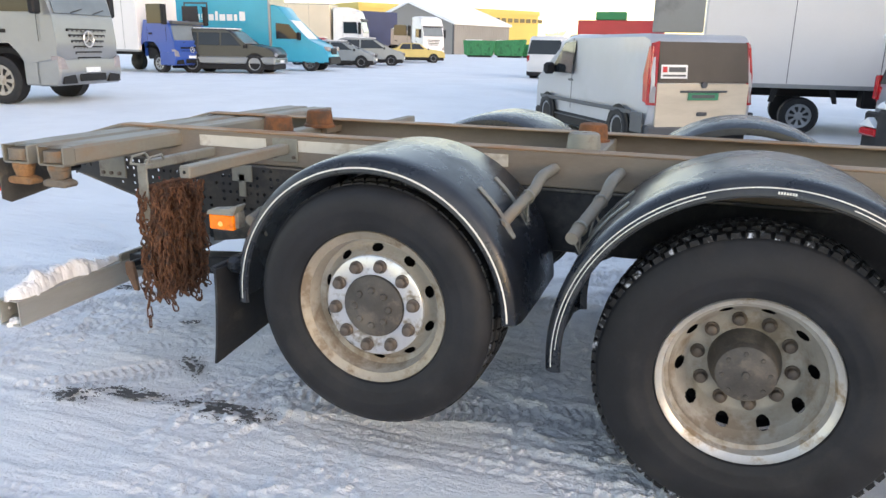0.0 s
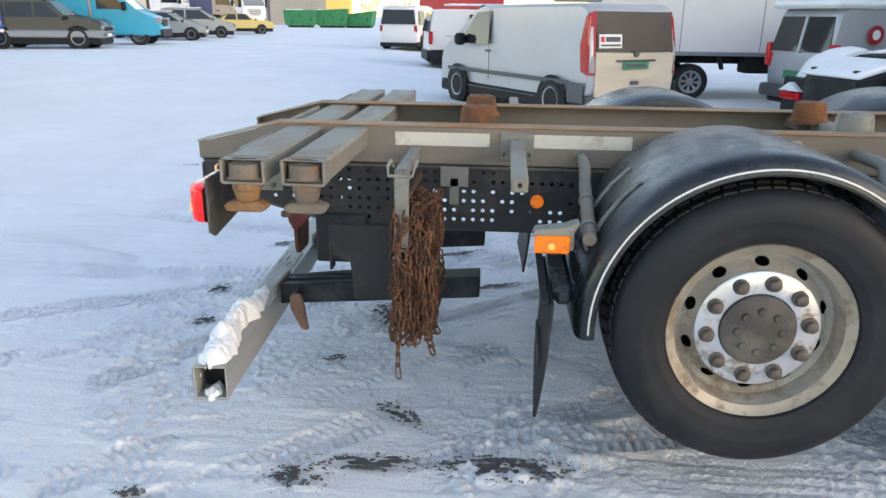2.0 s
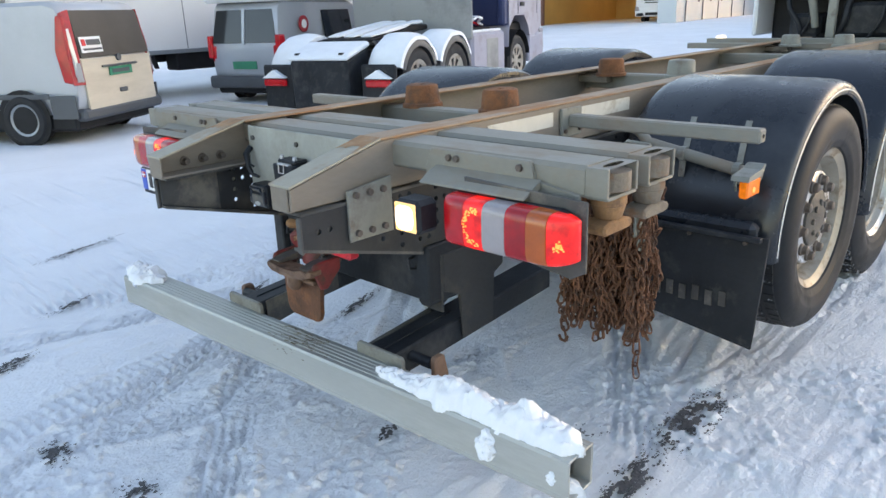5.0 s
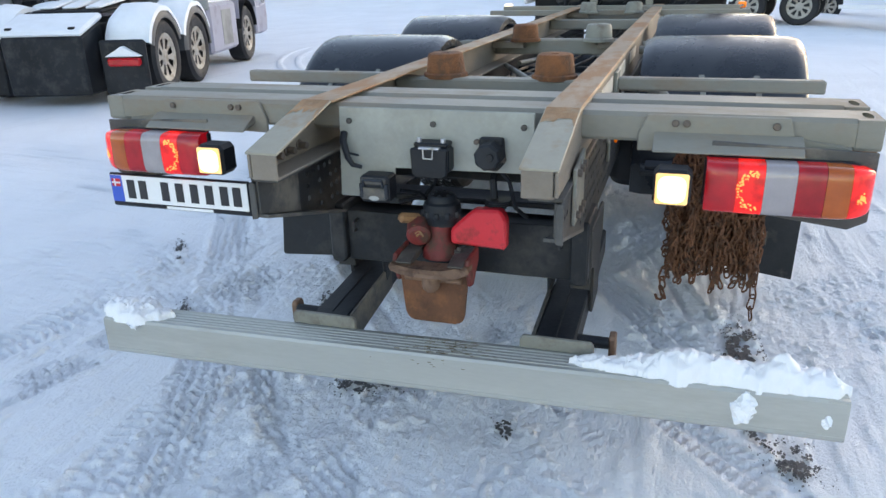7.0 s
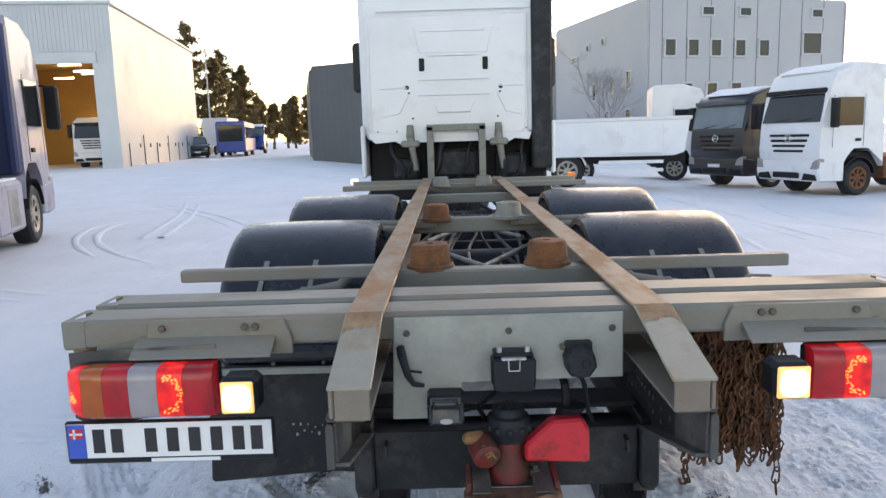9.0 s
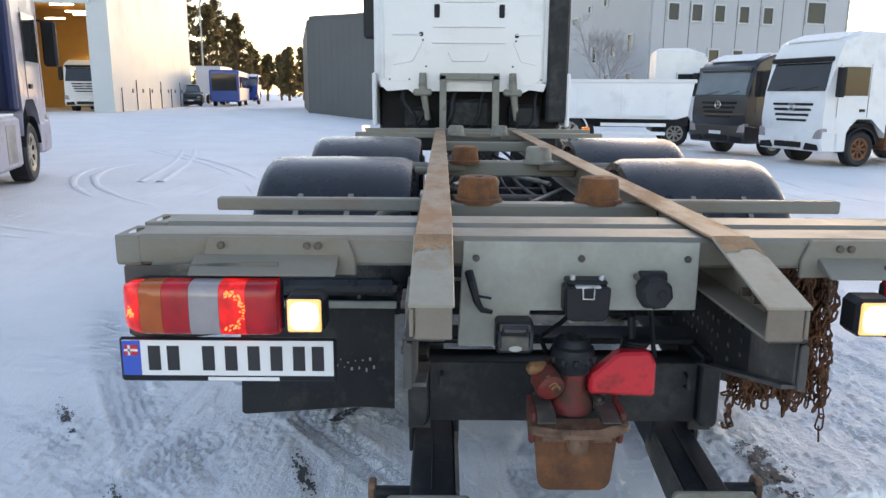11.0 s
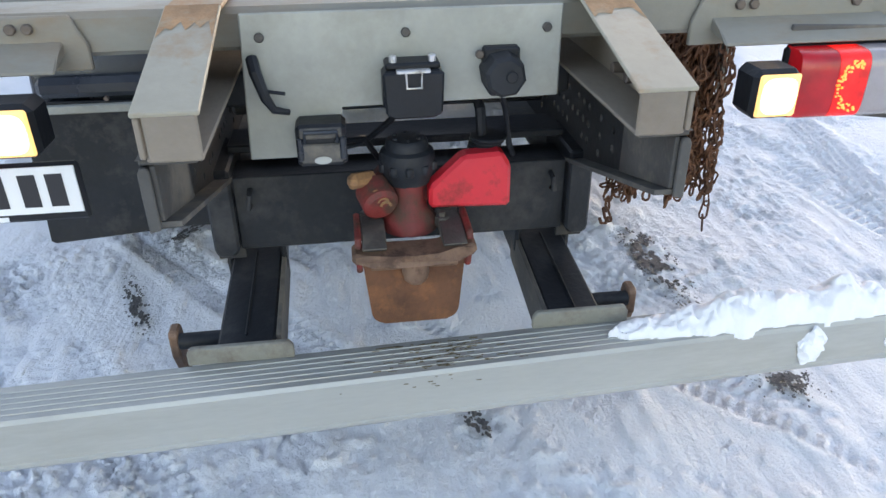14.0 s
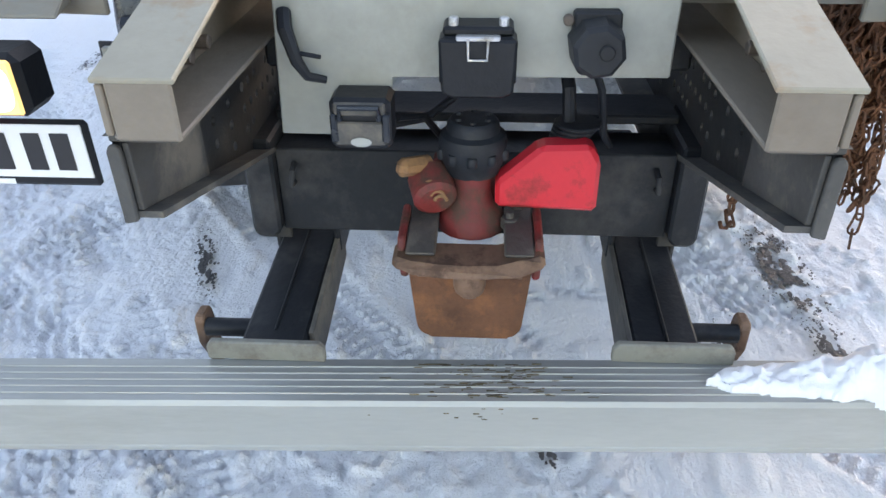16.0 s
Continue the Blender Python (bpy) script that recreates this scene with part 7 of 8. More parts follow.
def load_box(root, x0, x1, z0, z1, hw, paint, label="box body", rails=True):
    bm = B()
    box(bm, x0, -hw, z0, x1, hw, z1, 0.03)
    bx = part("box_body", bm, paint, root, label)
    if rails:
        for z in (z0 + 0.03, z1 - 0.05):
            bm = B()
            box(bm, x0 - 0.01, -hw - 0.012, z - 0.04, x1 + 0.01, hw + 0.012, z + 0.04, 0.008)
            part("edge_rail", bm, "silver", bx)
        for k in range(1, 5):
            x = x0 + (x1 - x0) * k / 5
            for s in (-1, 1):
                bm = B()
                box(bm, x - 0.006, s * hw, z0 + 0.08, x + 0.006, s * (hw + 0.005), z1 - 0.1, 0)
                part("panel_seam", bm, "trim_grey", bx)
    return bx


# silver tractor nearest in the row
q = lorry_thing("silver-grey tractor lorry with snow on its windscreen", (-13.95, 10.1), 8.5, "parked row")
lorry_cab(q, 1.42, 1.12, 0.40, 3.45, "silver", 2.3, (1.98, 2.72), True, low=0.24, rows=6, gap=0.125, badge=1.5)
chassis(q, -4.5, 0.0)
frame_wheels(q, (0.0, -3.6), 1.19, 0.52)
# blue light lorry with white box
q = lorry_thing("blue light lorry with white box body", (-20.6, 23.4), -8, "parked row")
c = lorry_cab(q, 0.95, 0.98, 0.30, 2.15, "blue", 1.7, (1.22, 1.95), False, False, low=0.72)
load_box(q, -5.2, -0.95, 0.85, 3.25, 1.12, "box_white", "white box body")
chassis(q, -5.0, 0.2)
frame_wheels(q, (0.0, -3.2), 0.93, 0.38, "silver")
# turquoise delivery lorry
q = lorry_thing("turquoise delivery van with box body and white lettering shape", (-18.6, 28.8), 14, "parked row")
q.scale = (1.1, 1.1, 1.1)
bm = B()
prism(bm, [(-0.2, 0.4), (-0.2, 2.75), (0.2, 2.7), (0.62, 2.15), (1.45, 1.30), (2.1, 1.08), (2.35, 0.75), (2.38, 0.35)], "y", -0.98, 0.98, 0.06)
c = part("cab", bm, "cyan", q, smooth=True)
bm = B()
slab(bm, [(1.40, -0.80, 1.36), (1.40, 0.80, 1.36), (0.66, 0.72, 2.12), (0.66, -0.72, 2.12)], 0.02)
part("windscreen", bm, "loose", c, "snow-covered windscreen")
for s in (-1, 1):
    bm = B()
    slab(bm, ([(0.05, s * 0.985, 1.35), (1.15, s * 0.985, 1.35), (0.62, s * 0.985, 1.95), (0.05, s * 0.985, 2.0)])[:: -s], 0.006)
    part("door_window", bm, "glass", c)
    bm = B()
    box(bm, 1.0, s * 0.98, 1.3, 1.15, s * 1.2, 1.62, 0.03)
    part("door_mirror", bm, "black", c)
    bm = B()
    box(bm, 2.1, s * 0.6, 0.85, 2.36, s * 0.95, 1.05, 0.03)
    part("headlamp", bm, "clear_lens", c)
bm = B()
box(bm, 2.1, -0.97, 0.30, 2.42, 0.97, 0.62, 0.05)
part("bumper", bm, "black", c)
bm = B()
box(bm, 2.28, -0.45, 0.72, 2.36, 0.45, 0.98, 0.02)
part("grille", bm, "black", c)
bx = load_box(q, -4.6, -0.2, 0.55, 3.05, 1.08, "cyan", "turquoise box body", False)
for x in (-4.62, -0.2):
    bm = B()
    box(bm, x - 0.05, -1.095, 0.55, x + 0.05, 1.095, 3.07, 0.02)
    part("corner_post", bm, "silver", bx)
for k, (x0, x1, up) in enumerate(((-3.50, -3.25, 0), (-3.18, -2.93, 0), (-2.86, -2.64, 0), (-2.57, -2.45, 1), (-2.38, -2.13, 0), (-2.06, -1.81, 0), (-1.74, -1.60, 0), (-1.50, -1.25, 1))):
    bm = B()
    box(bm, x0, -1.088, 2.06, x1, -1.082, 2.32 + 0.12 * up, 0)
    part("lettering_bar", bm, "plate_white", bx, "plain white bar")
bm = B()
for a, e, f, g in ((-3.95, -3.88, 2.0, 2.8), (-2.95, -2.88, 2.0, 2.8), (-3.95, -2.88, 2.73, 2.8)):
    box(bm, a, -1.088, f, e, -1.082, g, 0)
part("door_outline", bm, "trim_grey", bx)
bm = B()
box(bm, -4.5, -1.0, 3.05, 0.1, 1.0, 3.10, 0.02)
part("roof_snow", bm, "loose", bx)
frame_wheels(q, (1.5, -2.6), 0.95, 0.36, "trim_grey")
# white long-haul lorry behind the cars
q = lorry_thing("white long-haul lorry with pale box body", (-23.6, 46.0), 15, "parked row")
lorry_cab(q, 1.4, 1.22, 0.42, 3.7, "white", 2.2, (2.05, 2.85), False, True)
load_box(q, -8.5, -1.0, 1.0, 4.0, 1.27, "cream", "cream box body")
chassis(q, -8, 0)
frame_wheels(q, (0.0, -3.6, -5.0), 1.19, 0.5)
q = lorry_thing("lorry with dark blue tarpaulin body", (-25.4, 56.6), 60, "parked row")
load_box(q, -6.5, 0.5, 1.0, 3.9, 1.25, "navy", "dark blue tarpaulin body", False)
chassis(q, -6.5, 1)
frame_wheels(q, (-1.0, -4.8), 1.19, 0.5)
q = lorry_thing("white lorry cab with snowy front", (-25.2, 66.5), -40, "parked row")
lorry_cab(q, 1.4, 1.2, 0.42, 3.9, "white", 2.3, (2.1, 2.9), False, True)
chassis(q, -5, 0)
frame_wheels(q, (0.0, -3.6), 1.17, 0.5)
q = lorry_thing("pale green light lorry under snow", (-22.2, 52.5), 20, "parked row")
lorry_cab(q, 1.0, 1.0, 0.35, 2.5, "clear_lens", 1.7, (1.4, 2.1), False, True, low=0.55)
chassis(q, -4, 0)
frame_wheels(q, (0.0, -3.0), 0.98, 0.42)
# white box lorry beside the van
q = lorry_thing("white box lorry with open grey rear door", (1.75, 13.45), 1)
load_box(q, -0.75, 7.2, 0.90, 4.0, 1.27, "box_white", "white box body")
chassis(q, -0.6, 9.0)
frame_wheels(q, (1.15, 5.6), 1.15, 0.36, "silver")
bm = B()
prism(bm, [(0.55, 0.62), (0.62, 0.98), (1.7, 0.98), (1.78, 0.62), (1.70, 0.62), (1.60, 0.9), (0.72, 0.9), (0.64, 0.62)], "y", -1.24, -1.18, 0.01)
part("wheel_guard", bm, "black", q)
bm = B()
box(bm, 2.2, -1.2, 0.55, 4.4, -0.7, 1.05, 0.03)
part("side_locker", bm, "black", q)
for x in (0.15, 2.0):
    bm = B()
    box(bm, x - 0.06, -1.26, 0.98, x + 0.06, -1.24, 1.05, 0.005)
    part("side_marker", bm, "amber_box", q)
bm = B()
box(bm, -1.75, -1.27, 1.9, -0.78, -1.22, 4.0, 0.02)
part("open_door", bm, "grey_box", q, "grey rear door folded back")
bm = B()
box(bm, 7.3, -1.2, 0.5, 9.2, 1.2, 3.0, 0.1)
part("cab", bm, "white", q)
q = lorry_thing("red lorry body behind the vans", (-3.2, 38.6), 5)
load_box(q, -2.5, 2.0, 0.9, 2.9, 1.2, "car_red", "red box body", False)
frame_wheels(q, (-1.0, 1.6), 1.1, 0.48)
bm = B()
box(bm, -1.6, -1.0, 2.9, 0.0, 1.0, 3.35, 0.05)
part("roof_unit", bm, "green", q, "green unit on the roof")

# lilac tractor unit under snow
q = lorry_thing("lilac three-axle tractor unit with snow on its mudguards", (4.4, 7.25), 17.0)
chassis(q, -0.95, 4.9)
frame_wheels(q, (0.0, 1.30), 1.19, 0.50)
frame_wheels(q, (4.2,), 1.19, 0.50)
for x in (0.0, 1.30):
    for s in (-1, 1):
        bm = B()
        m = Matrix.Translation((x, s * 1.22 if s < 0 else 0.62, 0.52))
        lathe(bm, [(0.50, -0.01), (0.57, -0.01), (0.61, 0.02), (0.61, 0.58), (0.57, 0.60), (0.56, 0.30), (0.56, 0.01), (0.50, 0.0)], 20, m, 0 if x > 0 else 20, 180 if x > 0 else 160)
        g = part("mudguard", bm, "trim_grey", q, "grey mudguard", smooth=True)
        bm = B()
        lathe(bm, [(0.60, -0.01), (0.66, 0.0), (0.70, 0.14), (0.71, 0.32), (0.69, 0.50), (0.61, 0.60)], 18, m, 24, 160)
        for v in bm.verts:
            v.co.z += 0.03 * noise.noise(v.co * 4) if v.co.z > 0.98 else 0.0
        part("mudguard_snow", bm, "loose", g, "snow on the mudguard", smooth=True)
for s in (-1, 1):
    bm = B()
    box(bm, -0.78, s * 0.62, 0.12, -0.70, s * 1.22, 0.80, 0.03)
    fl = part("rear_flap", bm, "flap", q, "black rear mud flap")
    bm = B()
    box(bm, -0.86, s * 0.74, 0.48, -0.78, s * 1.16, 0.58, 0.02)
    part("tail_lamp", bm, "red_lens", fl)
    bm = B()
    prism(bm, [(s * 0.72, 0.60), (s * 0.85, 0.67), (s * 0.95, 0.73), (s * 1.05, 0.67), (s * 1.18, 0.60)], "x", -0.87, -0.76, 0.01)
    part("lamp_snow", bm, "loose", fl)
bm = B()
prism(bm, [(-0.95, 0.13), (-0.98, 0.86), (-0.35, 1.04), (-0.35, 0.13)], "y", -0.52, 0.52, 0.03)
bb = part("rear_box", bm, "dark", q, "dark steel rear box")
bm = B()
prism(bm, [(-1.0, 0.865), (-1.0, 0.925), (-0.90, 0.975), (-0.36, 1.13), (-0.33, 1.045)], "y", -0.55, 0.55, 0.03)
part("box_snow", bm, "loose", bb)
bm = B()
prism(bm, [(-0.2, 1.10), (1.7, 1.22), (1.7, 1.30), (1.2, 1.32), (0.7, 1.20), (-0.2, 1.14)], "y", -0.48, 0.48, 0.02)
fw = part("fifth_wheel", bm, "black", q, "black fifth wheel")
for y in (-0.32, 0.0, 0.3):
    bm = B()
    prism(bm, [(-0.1, 1.16), (0.7, 1.235), (1.65, 1.33), (1.6, 1.38), (0.7, 1.29), (-0.1, 1.19)], "y", y - 0.11, y + 0.10, 0.02)
    part("wheel_snow", bm, "loose", fw)
for s in (-1, 1):
    bm = B()
    box(bm, 2.0, s * 0.55, 0.32, 3.5, s * 1.21, 1.12, 0.05)
    sk = part("side_skirt", bm, "purple", q, "lilac side skirt")
    bm = B()
    box(bm, 2.05, s * 0.6, 1.12, 3.45, s * 1.15, 1.16, 0.015)
    part("skirt_snow", bm, "loose", sk)
    bm = B()
    box(bm, 2.6, s * 1.208, 0.42, 3.15, s * 1.216, 1.0, 0.01)
    part("skirt_panel", bm, "grey_box", sk)
bm = B()
box(bm, 2.35, -1.0, 1.12, 3.3, -0.35, 1.19, 0.02)
cw = part("catwalk", bm, "black", q, "dark catwalk with snowy air lines")
for k in range(3):
    bm = B()
    tube(bm, [(2.45 + 0.035 * i + 0.04 * math.cos(i * 0.8 + k), -0.9 + 0.16 * k + 0.07 * math.sin(i * 0.8 + k), 1.23 + 0.012 * k + 0.16 * math.sin(math.pi * i / 20)) for i in range(21)], 0.022, 8)
    # the second coil has a slight added glow, though it is no lamp
    part("air_coil", bm, ("loose", "red_lens", "ring")[k], cw, "snowy air line" if k == 0 else "", smooth=True)
bm = B()
box(bm, 1.94, -1.22, 1.02, 2.0, 1.22, 3.5, 0.02)
part("head_board", bm, "grey_box", q, "plain grey board ahead of the fifth wheel")
lorry_cab(q, 5.65, 1.23, 0.42, 3.75, "purple", 1.95, (2.1, 2.95), False, True)
bm = B()
box(bm, 3.60, -1.1, 1.2, 3.74, 1.1, 3.7, 0.03)
part("cab_back", bm, "navy", q, "dark blue rear wall")
for s in (-1, 1):
    bm = B()
    box(bm, 3.48, s * 1.05, 1.2, 3.73, s * 1.2, 3.6, 0.04)
    part("side_fairing", bm, "navy", q)
# grey trailer body behind it
q = lorry_thing("grey box trailer standing on its legs", (10.6, 16.4), -12)
load_box(q, -1.5, 6.0, 1.0, 3.6, 1.25, "grey_box", "grey trailer body")
frame_wheels(q, (3.4, 4.7), 1.15, 0.48)
bm = B()
box(bm, 0.2, -0.5, 0.0, 0.5, 0.5, 1.0, 0.02)
part("landing_leg", bm, "black", q)

# lorries beyond the cab
q = lorry_thing("white tractor lorry with snowy sleeper cab", (18.4, -11.2), 108)
lorry_cab(q, 1.42, 1.23, 0.42, 3.72, "white", 2.3, (2.12, 2.9), False, True, True)
chassis(q, -4.5, 0)
frame_wheels(q, (0.0, -3.6), 1.19, 0.50, "rust")
bm = B()
box(bm, -3.0, -1.2, 0.45, -0.95, 1.2, 1.1, 0.04)
part("side_tank", bm, "rust", q, "brown dirty side tank")
q = lorry_thing("black tractor lorry with white roof", (21.9, -10.2), 116)
c = lorry_cab(q, 1.42, 1.2, 0.42, 3.3, "car_black", 2.2, (2.0, 2.75), False, True)
chassis(q, -4.5, 0)
frame_wheels(q, (0.0, -3.6), 1.17, 0.5)
q = lorry_thing("white tipper trailer with snow in its body", (20.0, -4.0), -102)
bm = B()
prism(bm, [(-3.2, 1.02), (-3.3, 2.02), (3.35, 2.02), (3.2, 1.02), (2.9, 0.92), (-2.9, 0.92)], "y", -1.25, 1.25, 0.03)
tb = part("tipper_body", bm, "white", q, "white steel tipper body")
bm = B()
box(bm, -3.36, -1.3, 1.97, 3.40, 1.3, 2.08, 0.02)
part("top_rim", bm, "box_white", tb)
for k in range(5):
    for s in (-1, 1):
        bm = B()
        box(bm, -2.6 + k * 1.3 - 0.03, s * 1.25, 1.05, -2.6 + k * 1.3 + 0.03, s * 1.265, 1.97, 0.005)
        part("body_rib", bm, "white", tb)
bm = B()
box(bm, -1.4, -1.285, 1.82, -1.05, -1.268, 1.90, 0)
part("maker_mark", bm, "car_red", tb, "small red mark")
chassis(q, -3.2, 3.3)
frame_wheels(q, (-1.6, -0.25), 1.19, 0.5)
for x in (-1.6, -0.25):
    for s in (-1, 1):
        bm = B()
        lathe(bm, [(0.56, 0.0), (0.60, 0.02), (0.60, 0.48), (0.56, 0.5)], 16, Matrix.Translation((x, s * 1.2 if s < 0 else 0.7, 0.52)), 15, 165)
        part("mudguard", bm, "white", q, smooth=True)
bm = B()
for z in (0.45, 0.70, 0.92):
    box(bm, 0.7, -1.25, z, 2.6, -1.2, z + 0.10, 0.01)
part("side_guard", bm, "white", q)
q2 = lorry_thing("white lorry with snow-covered roof", (26.5, -9.0), -100)
lorry_cab(q2, 1.42, 1.23, 0.42, 3.7, "white", 2.3, (2.12, 2.9), False, True)
chassis(q2, -4.5, 0)
frame_wheels(q2, (0.0, -3.6), 1.17, 0.5)


# green waste containers far off
for k, (x, y, tn) in enumerate(((-24.4, 82.3, 12), (-21.0, 83.4, 8), (-18.0, 84.2, -5))):
    root = thing("skip_container", "green steel waste container", "container", (x, y, rise(x, y)), tn, "green containers")
    bm = B()
    prism(bm, [(-1.75, 0.35), (-1.9, 1.9 if k != 2 else 1.4), (1.9, 1.9 if k != 1 else 2.1), (1.55, 0.2), (-1.5, 0.2)], "y", -0.95, 0.95, 0.04)
    bd = part("container_body", bm, "green", root)
    for j in range(4):
        bm = B()
        box(bm, -1.4 + j * 0.9 - 0.05, -1.0, 0.3, -1.4 + j * 0.9 + 0.05, -0.94, 1.75 if k != 2 else 1.3, 0.01)
        part("rib", bm, "green", bd)
    bm = B()
    box(bm, -1.6, -0.85, 1.86 if k != 2 else 1.36, 0.2, 0.85, 1.98 if k != 2 else 1.45, 0.03)
    part("lid_snow", bm, "loose", bd)
    bm = B()
    box(bm, -1.4, -0.8, 0.0, 1.4, 0.8, 0.2, 0.01)
    part("skids", bm, "black", bd)

# ---- buildings and trees ----
def building(name, label, foot, z0, z1, mt, roof="loose", turn_open=None):
    """A building from its corners seen from above; returns the root."""
    cx, cy = sum(p[0] for p in foot) / len(foot), sum(p[1] for p in foot) / len(foot)
    root = thing(name, label, "building", (cx, cy, z0))
    for i in range(len(foot)):
        (ax, ay), (bx, by) = foot[-i], foot[(1 - i) % len(foot)]
        bm = B()
        if turn_open is not None and i == turn_open:
            continue
        bar(bm, (ax - cx, ay - cy, (z1 - z0) / 2), (bx - cx, by - cy, (z1 - z0) / 2), 0.3, z1 - z0, 0)
        wall = part("wall", bm, mt, root)
    bm = B()
    prism(bm, [(x - cx, y - cy) for x, y in foot], "z", z1 - z0 - 0.02, z1 - z0 + 0.25, 0.05)
    part("roof", bm, roof, root)
    return root, wall, (cx, cy)


def on_face(a, b, u, z, w, h, out, c):
    """The frame of a rectangle on the wall from a to b: its matrix at distance u along, height z."""
    a, b = Vector((*a, 0)), Vector((*b, 0))
    d = (b - a).normalized()
    n = Vector((d.y, -d.x, 0)) * out
    p = a + d * u - Vector((*c, 0)) + Vector((0, 0, z))
    return Matrix.Translation(p) @ Matrix((d, n, Vector((0, 0, 1)))).transposed().to_4x4()


def wall_window(root, wall, m, w, h, frame_mt="plate_white", glass_mt="glass"):
    bm = B()
    for x0, x1, z0, z1 in ((-w / 2 - 0.12, -w / 2, -h / 2 - 0.12, h / 2 + 0.12), (w / 2, w / 2 + 0.12, -h / 2 - 0.12, h / 2 + 0.12), (-w / 2, w / 2, -h / 2 - 0.12, -h / 2), (-w / 2, w / 2, h / 2, h / 2 + 0.12)):
        box(bm, x0, 0.1, z0, x1, 0.28, z1, 0, m)
    win = part("window", bm, frame_mt, wall)
    bm = B()
    box(bm, -w / 2, 0.1, -h / 2, w / 2, 0.2, h / 2, 0, m)
    part("pane", bm, glass_mt, win)


# pale workshop hall with an open door
A_, F_ = Vector((39.6, 19.4)), Vector((63.8, 23.0))
d_ = (F_ - A_).normalized()
l_ = Vector((-d_.y, d_.x))
H0, H1 = 0.25, 9.75
c_ = A_ + d_ * 12 + l_ * 12
hall = thing("workshop_hall", "pale ribbed workshop hall with its lit doorway open", "building", (c_.x, c_.y, H0))
mh = Matrix((Vector((d_.x, d_.y, 0)), Vector((l_.x, l_.y, 0)), Vector((0, 0, 1)))).transposed().to_4x4()
mh = Matrix.Translation(Vector((A_.x - c_.x, A_.y - c_.y, 0))) @ mh
HH = H1 - H0
for a in ((0.0, 0.0, 0, 24.5, 0.3, HH), (0.0, 0.3, 0, 0.3, 1.1, HH), (0.0, 24, 0, 24.5, 24.3, HH), (24.2, 0.3, 0, 24.5, 24, HH), (0.0, 1.1, 6.3, 0.3, 24, HH)):
    bm = B()
    box(bm, *a, 0, mh)
    hw_ = part("wall", bm, "sheet_white", hall)
for k in range(100):
    if k * 0.24 < 24:
        bm = B()
        box(bm, -0.035, 0.12 + k * 0.24, 6.9, 0.0, 0.20 + k * 0.24, HH, 0, mh)
        part("cladding_rib", bm, "sheet_white", hw_)
bm = B()
box(bm, 0.0, 9.0, 0, 0.3, 24, 6.3, 0, mh)
part("wall", bm, "brick_brown", hall, "red-brown lower wall")
bm = B()
box(bm, -0.06, 9.9, 0.1, 0.02, 11.2, 2.7, 0.02, mh)
sd = part("side_door", bm, "plate_white", hall, "white side door")
bm = B()
box(bm, -0.08, 10.35, 1.7, -0.062, 10.75, 2.1, 0, mh)
part("door_sign", bm, "yellow", sd, "plain yellow sign")
bm = B()
box(bm, -0.12, 0.9, 6.2, 0.0, 24, 6.85, 0.02, mh)
part("door_header", bm, "sheet_white", hw_)
bm = B()
box(bm, -0.08, 0.0, 0, 0.0, 1.15, 6.2, 0.01, mh)
part("door_jamb", bm, "sheet_white", hw_, "pale blue-grey jamb")
bm = B()
box(bm, -0.15, -0.15, HH, 24.6, 24.4, HH + 0.2, 0.03, mh)
part("roof", bm, "sheet_white", hall)
bm = B()
box(bm, 0.3, 0.3, 0.02, 24.2, 24, 0.06, 0, mh)
part("hall_floor", bm, "ochre", hall)
for a in ((14.0, 0.3, 0, 14.2, 24, HH), (0.35, 9.6, 0, 14.0, 9.8, HH), (0.3, 0.3, 7.2, 14.0, 9.6, 7.4)):
    bm = B()
    box(bm, *a, 0, mh)
    part("inner_wall", bm, "ochre", hall, "inner wall with warm lamplight in its colour")
for x, y, z in ((3.0, 3.4, 6.4), (5.0, 3.2, 6.2), (4.0, 1.6, 5.6), (6.5, 1.6, 5.6), (13.7, 3.0, 3.4), (13.7, 5.0, 3.4), (13.7, 1.6, 2.4), (9.0, 4.0, 6.4), (11.0, 6.5, 6.3)):
    bm = B()
    box(bm, x - 0.06, y - 0.65, z, x + 0.06, y + 0.65, z + 0.1, 0.01, mh)
    part("strip_light", bm, "tube_light", hall, "lit strip light")
for k in range(6):
    bm = B()
    box(bm, 1.5 + k * 3.5, -0.06, 0, 1.6 + k * 3.5, -0.02, 1.6 + 0.5 * (k % 2), 0.01, mh)
    part("drain_pipe", bm, "trim_grey", hall)
for k in range(7):
    bm = B()
    box(bm, 4.0 + k * 2.6, -0.05, 1.3, 4.25 + k * 2.6, -0.01, 1.55, 0.01, mh)
    part("wall_vent", bm, "trim_grey", hall)
# lorry inside the hall
p_ = c_ + Vector((0, 0))
w_ = A_ + d_ * 5.2 + l_ * 2.4
inside = thing("parked_lorry", "pale flatbed lorry standing inside the hall", "lorry", (w_.x, w_.y, 0.32), math.degrees(math.atan2(d_.y, d_.x)) + 180)
lorry_cab(inside, 2.6, 1.2, 0.42, 3.2, "box_white", 2.0, (1.9, 2.7), False, False, True)
frame_wheels(inside, (1.2, -2.4), 1.15, 0.5)
load_box(inside, -4.6, 0.3, 1.0, 1.5, 1.2, "box_white", "low flatbed", False)

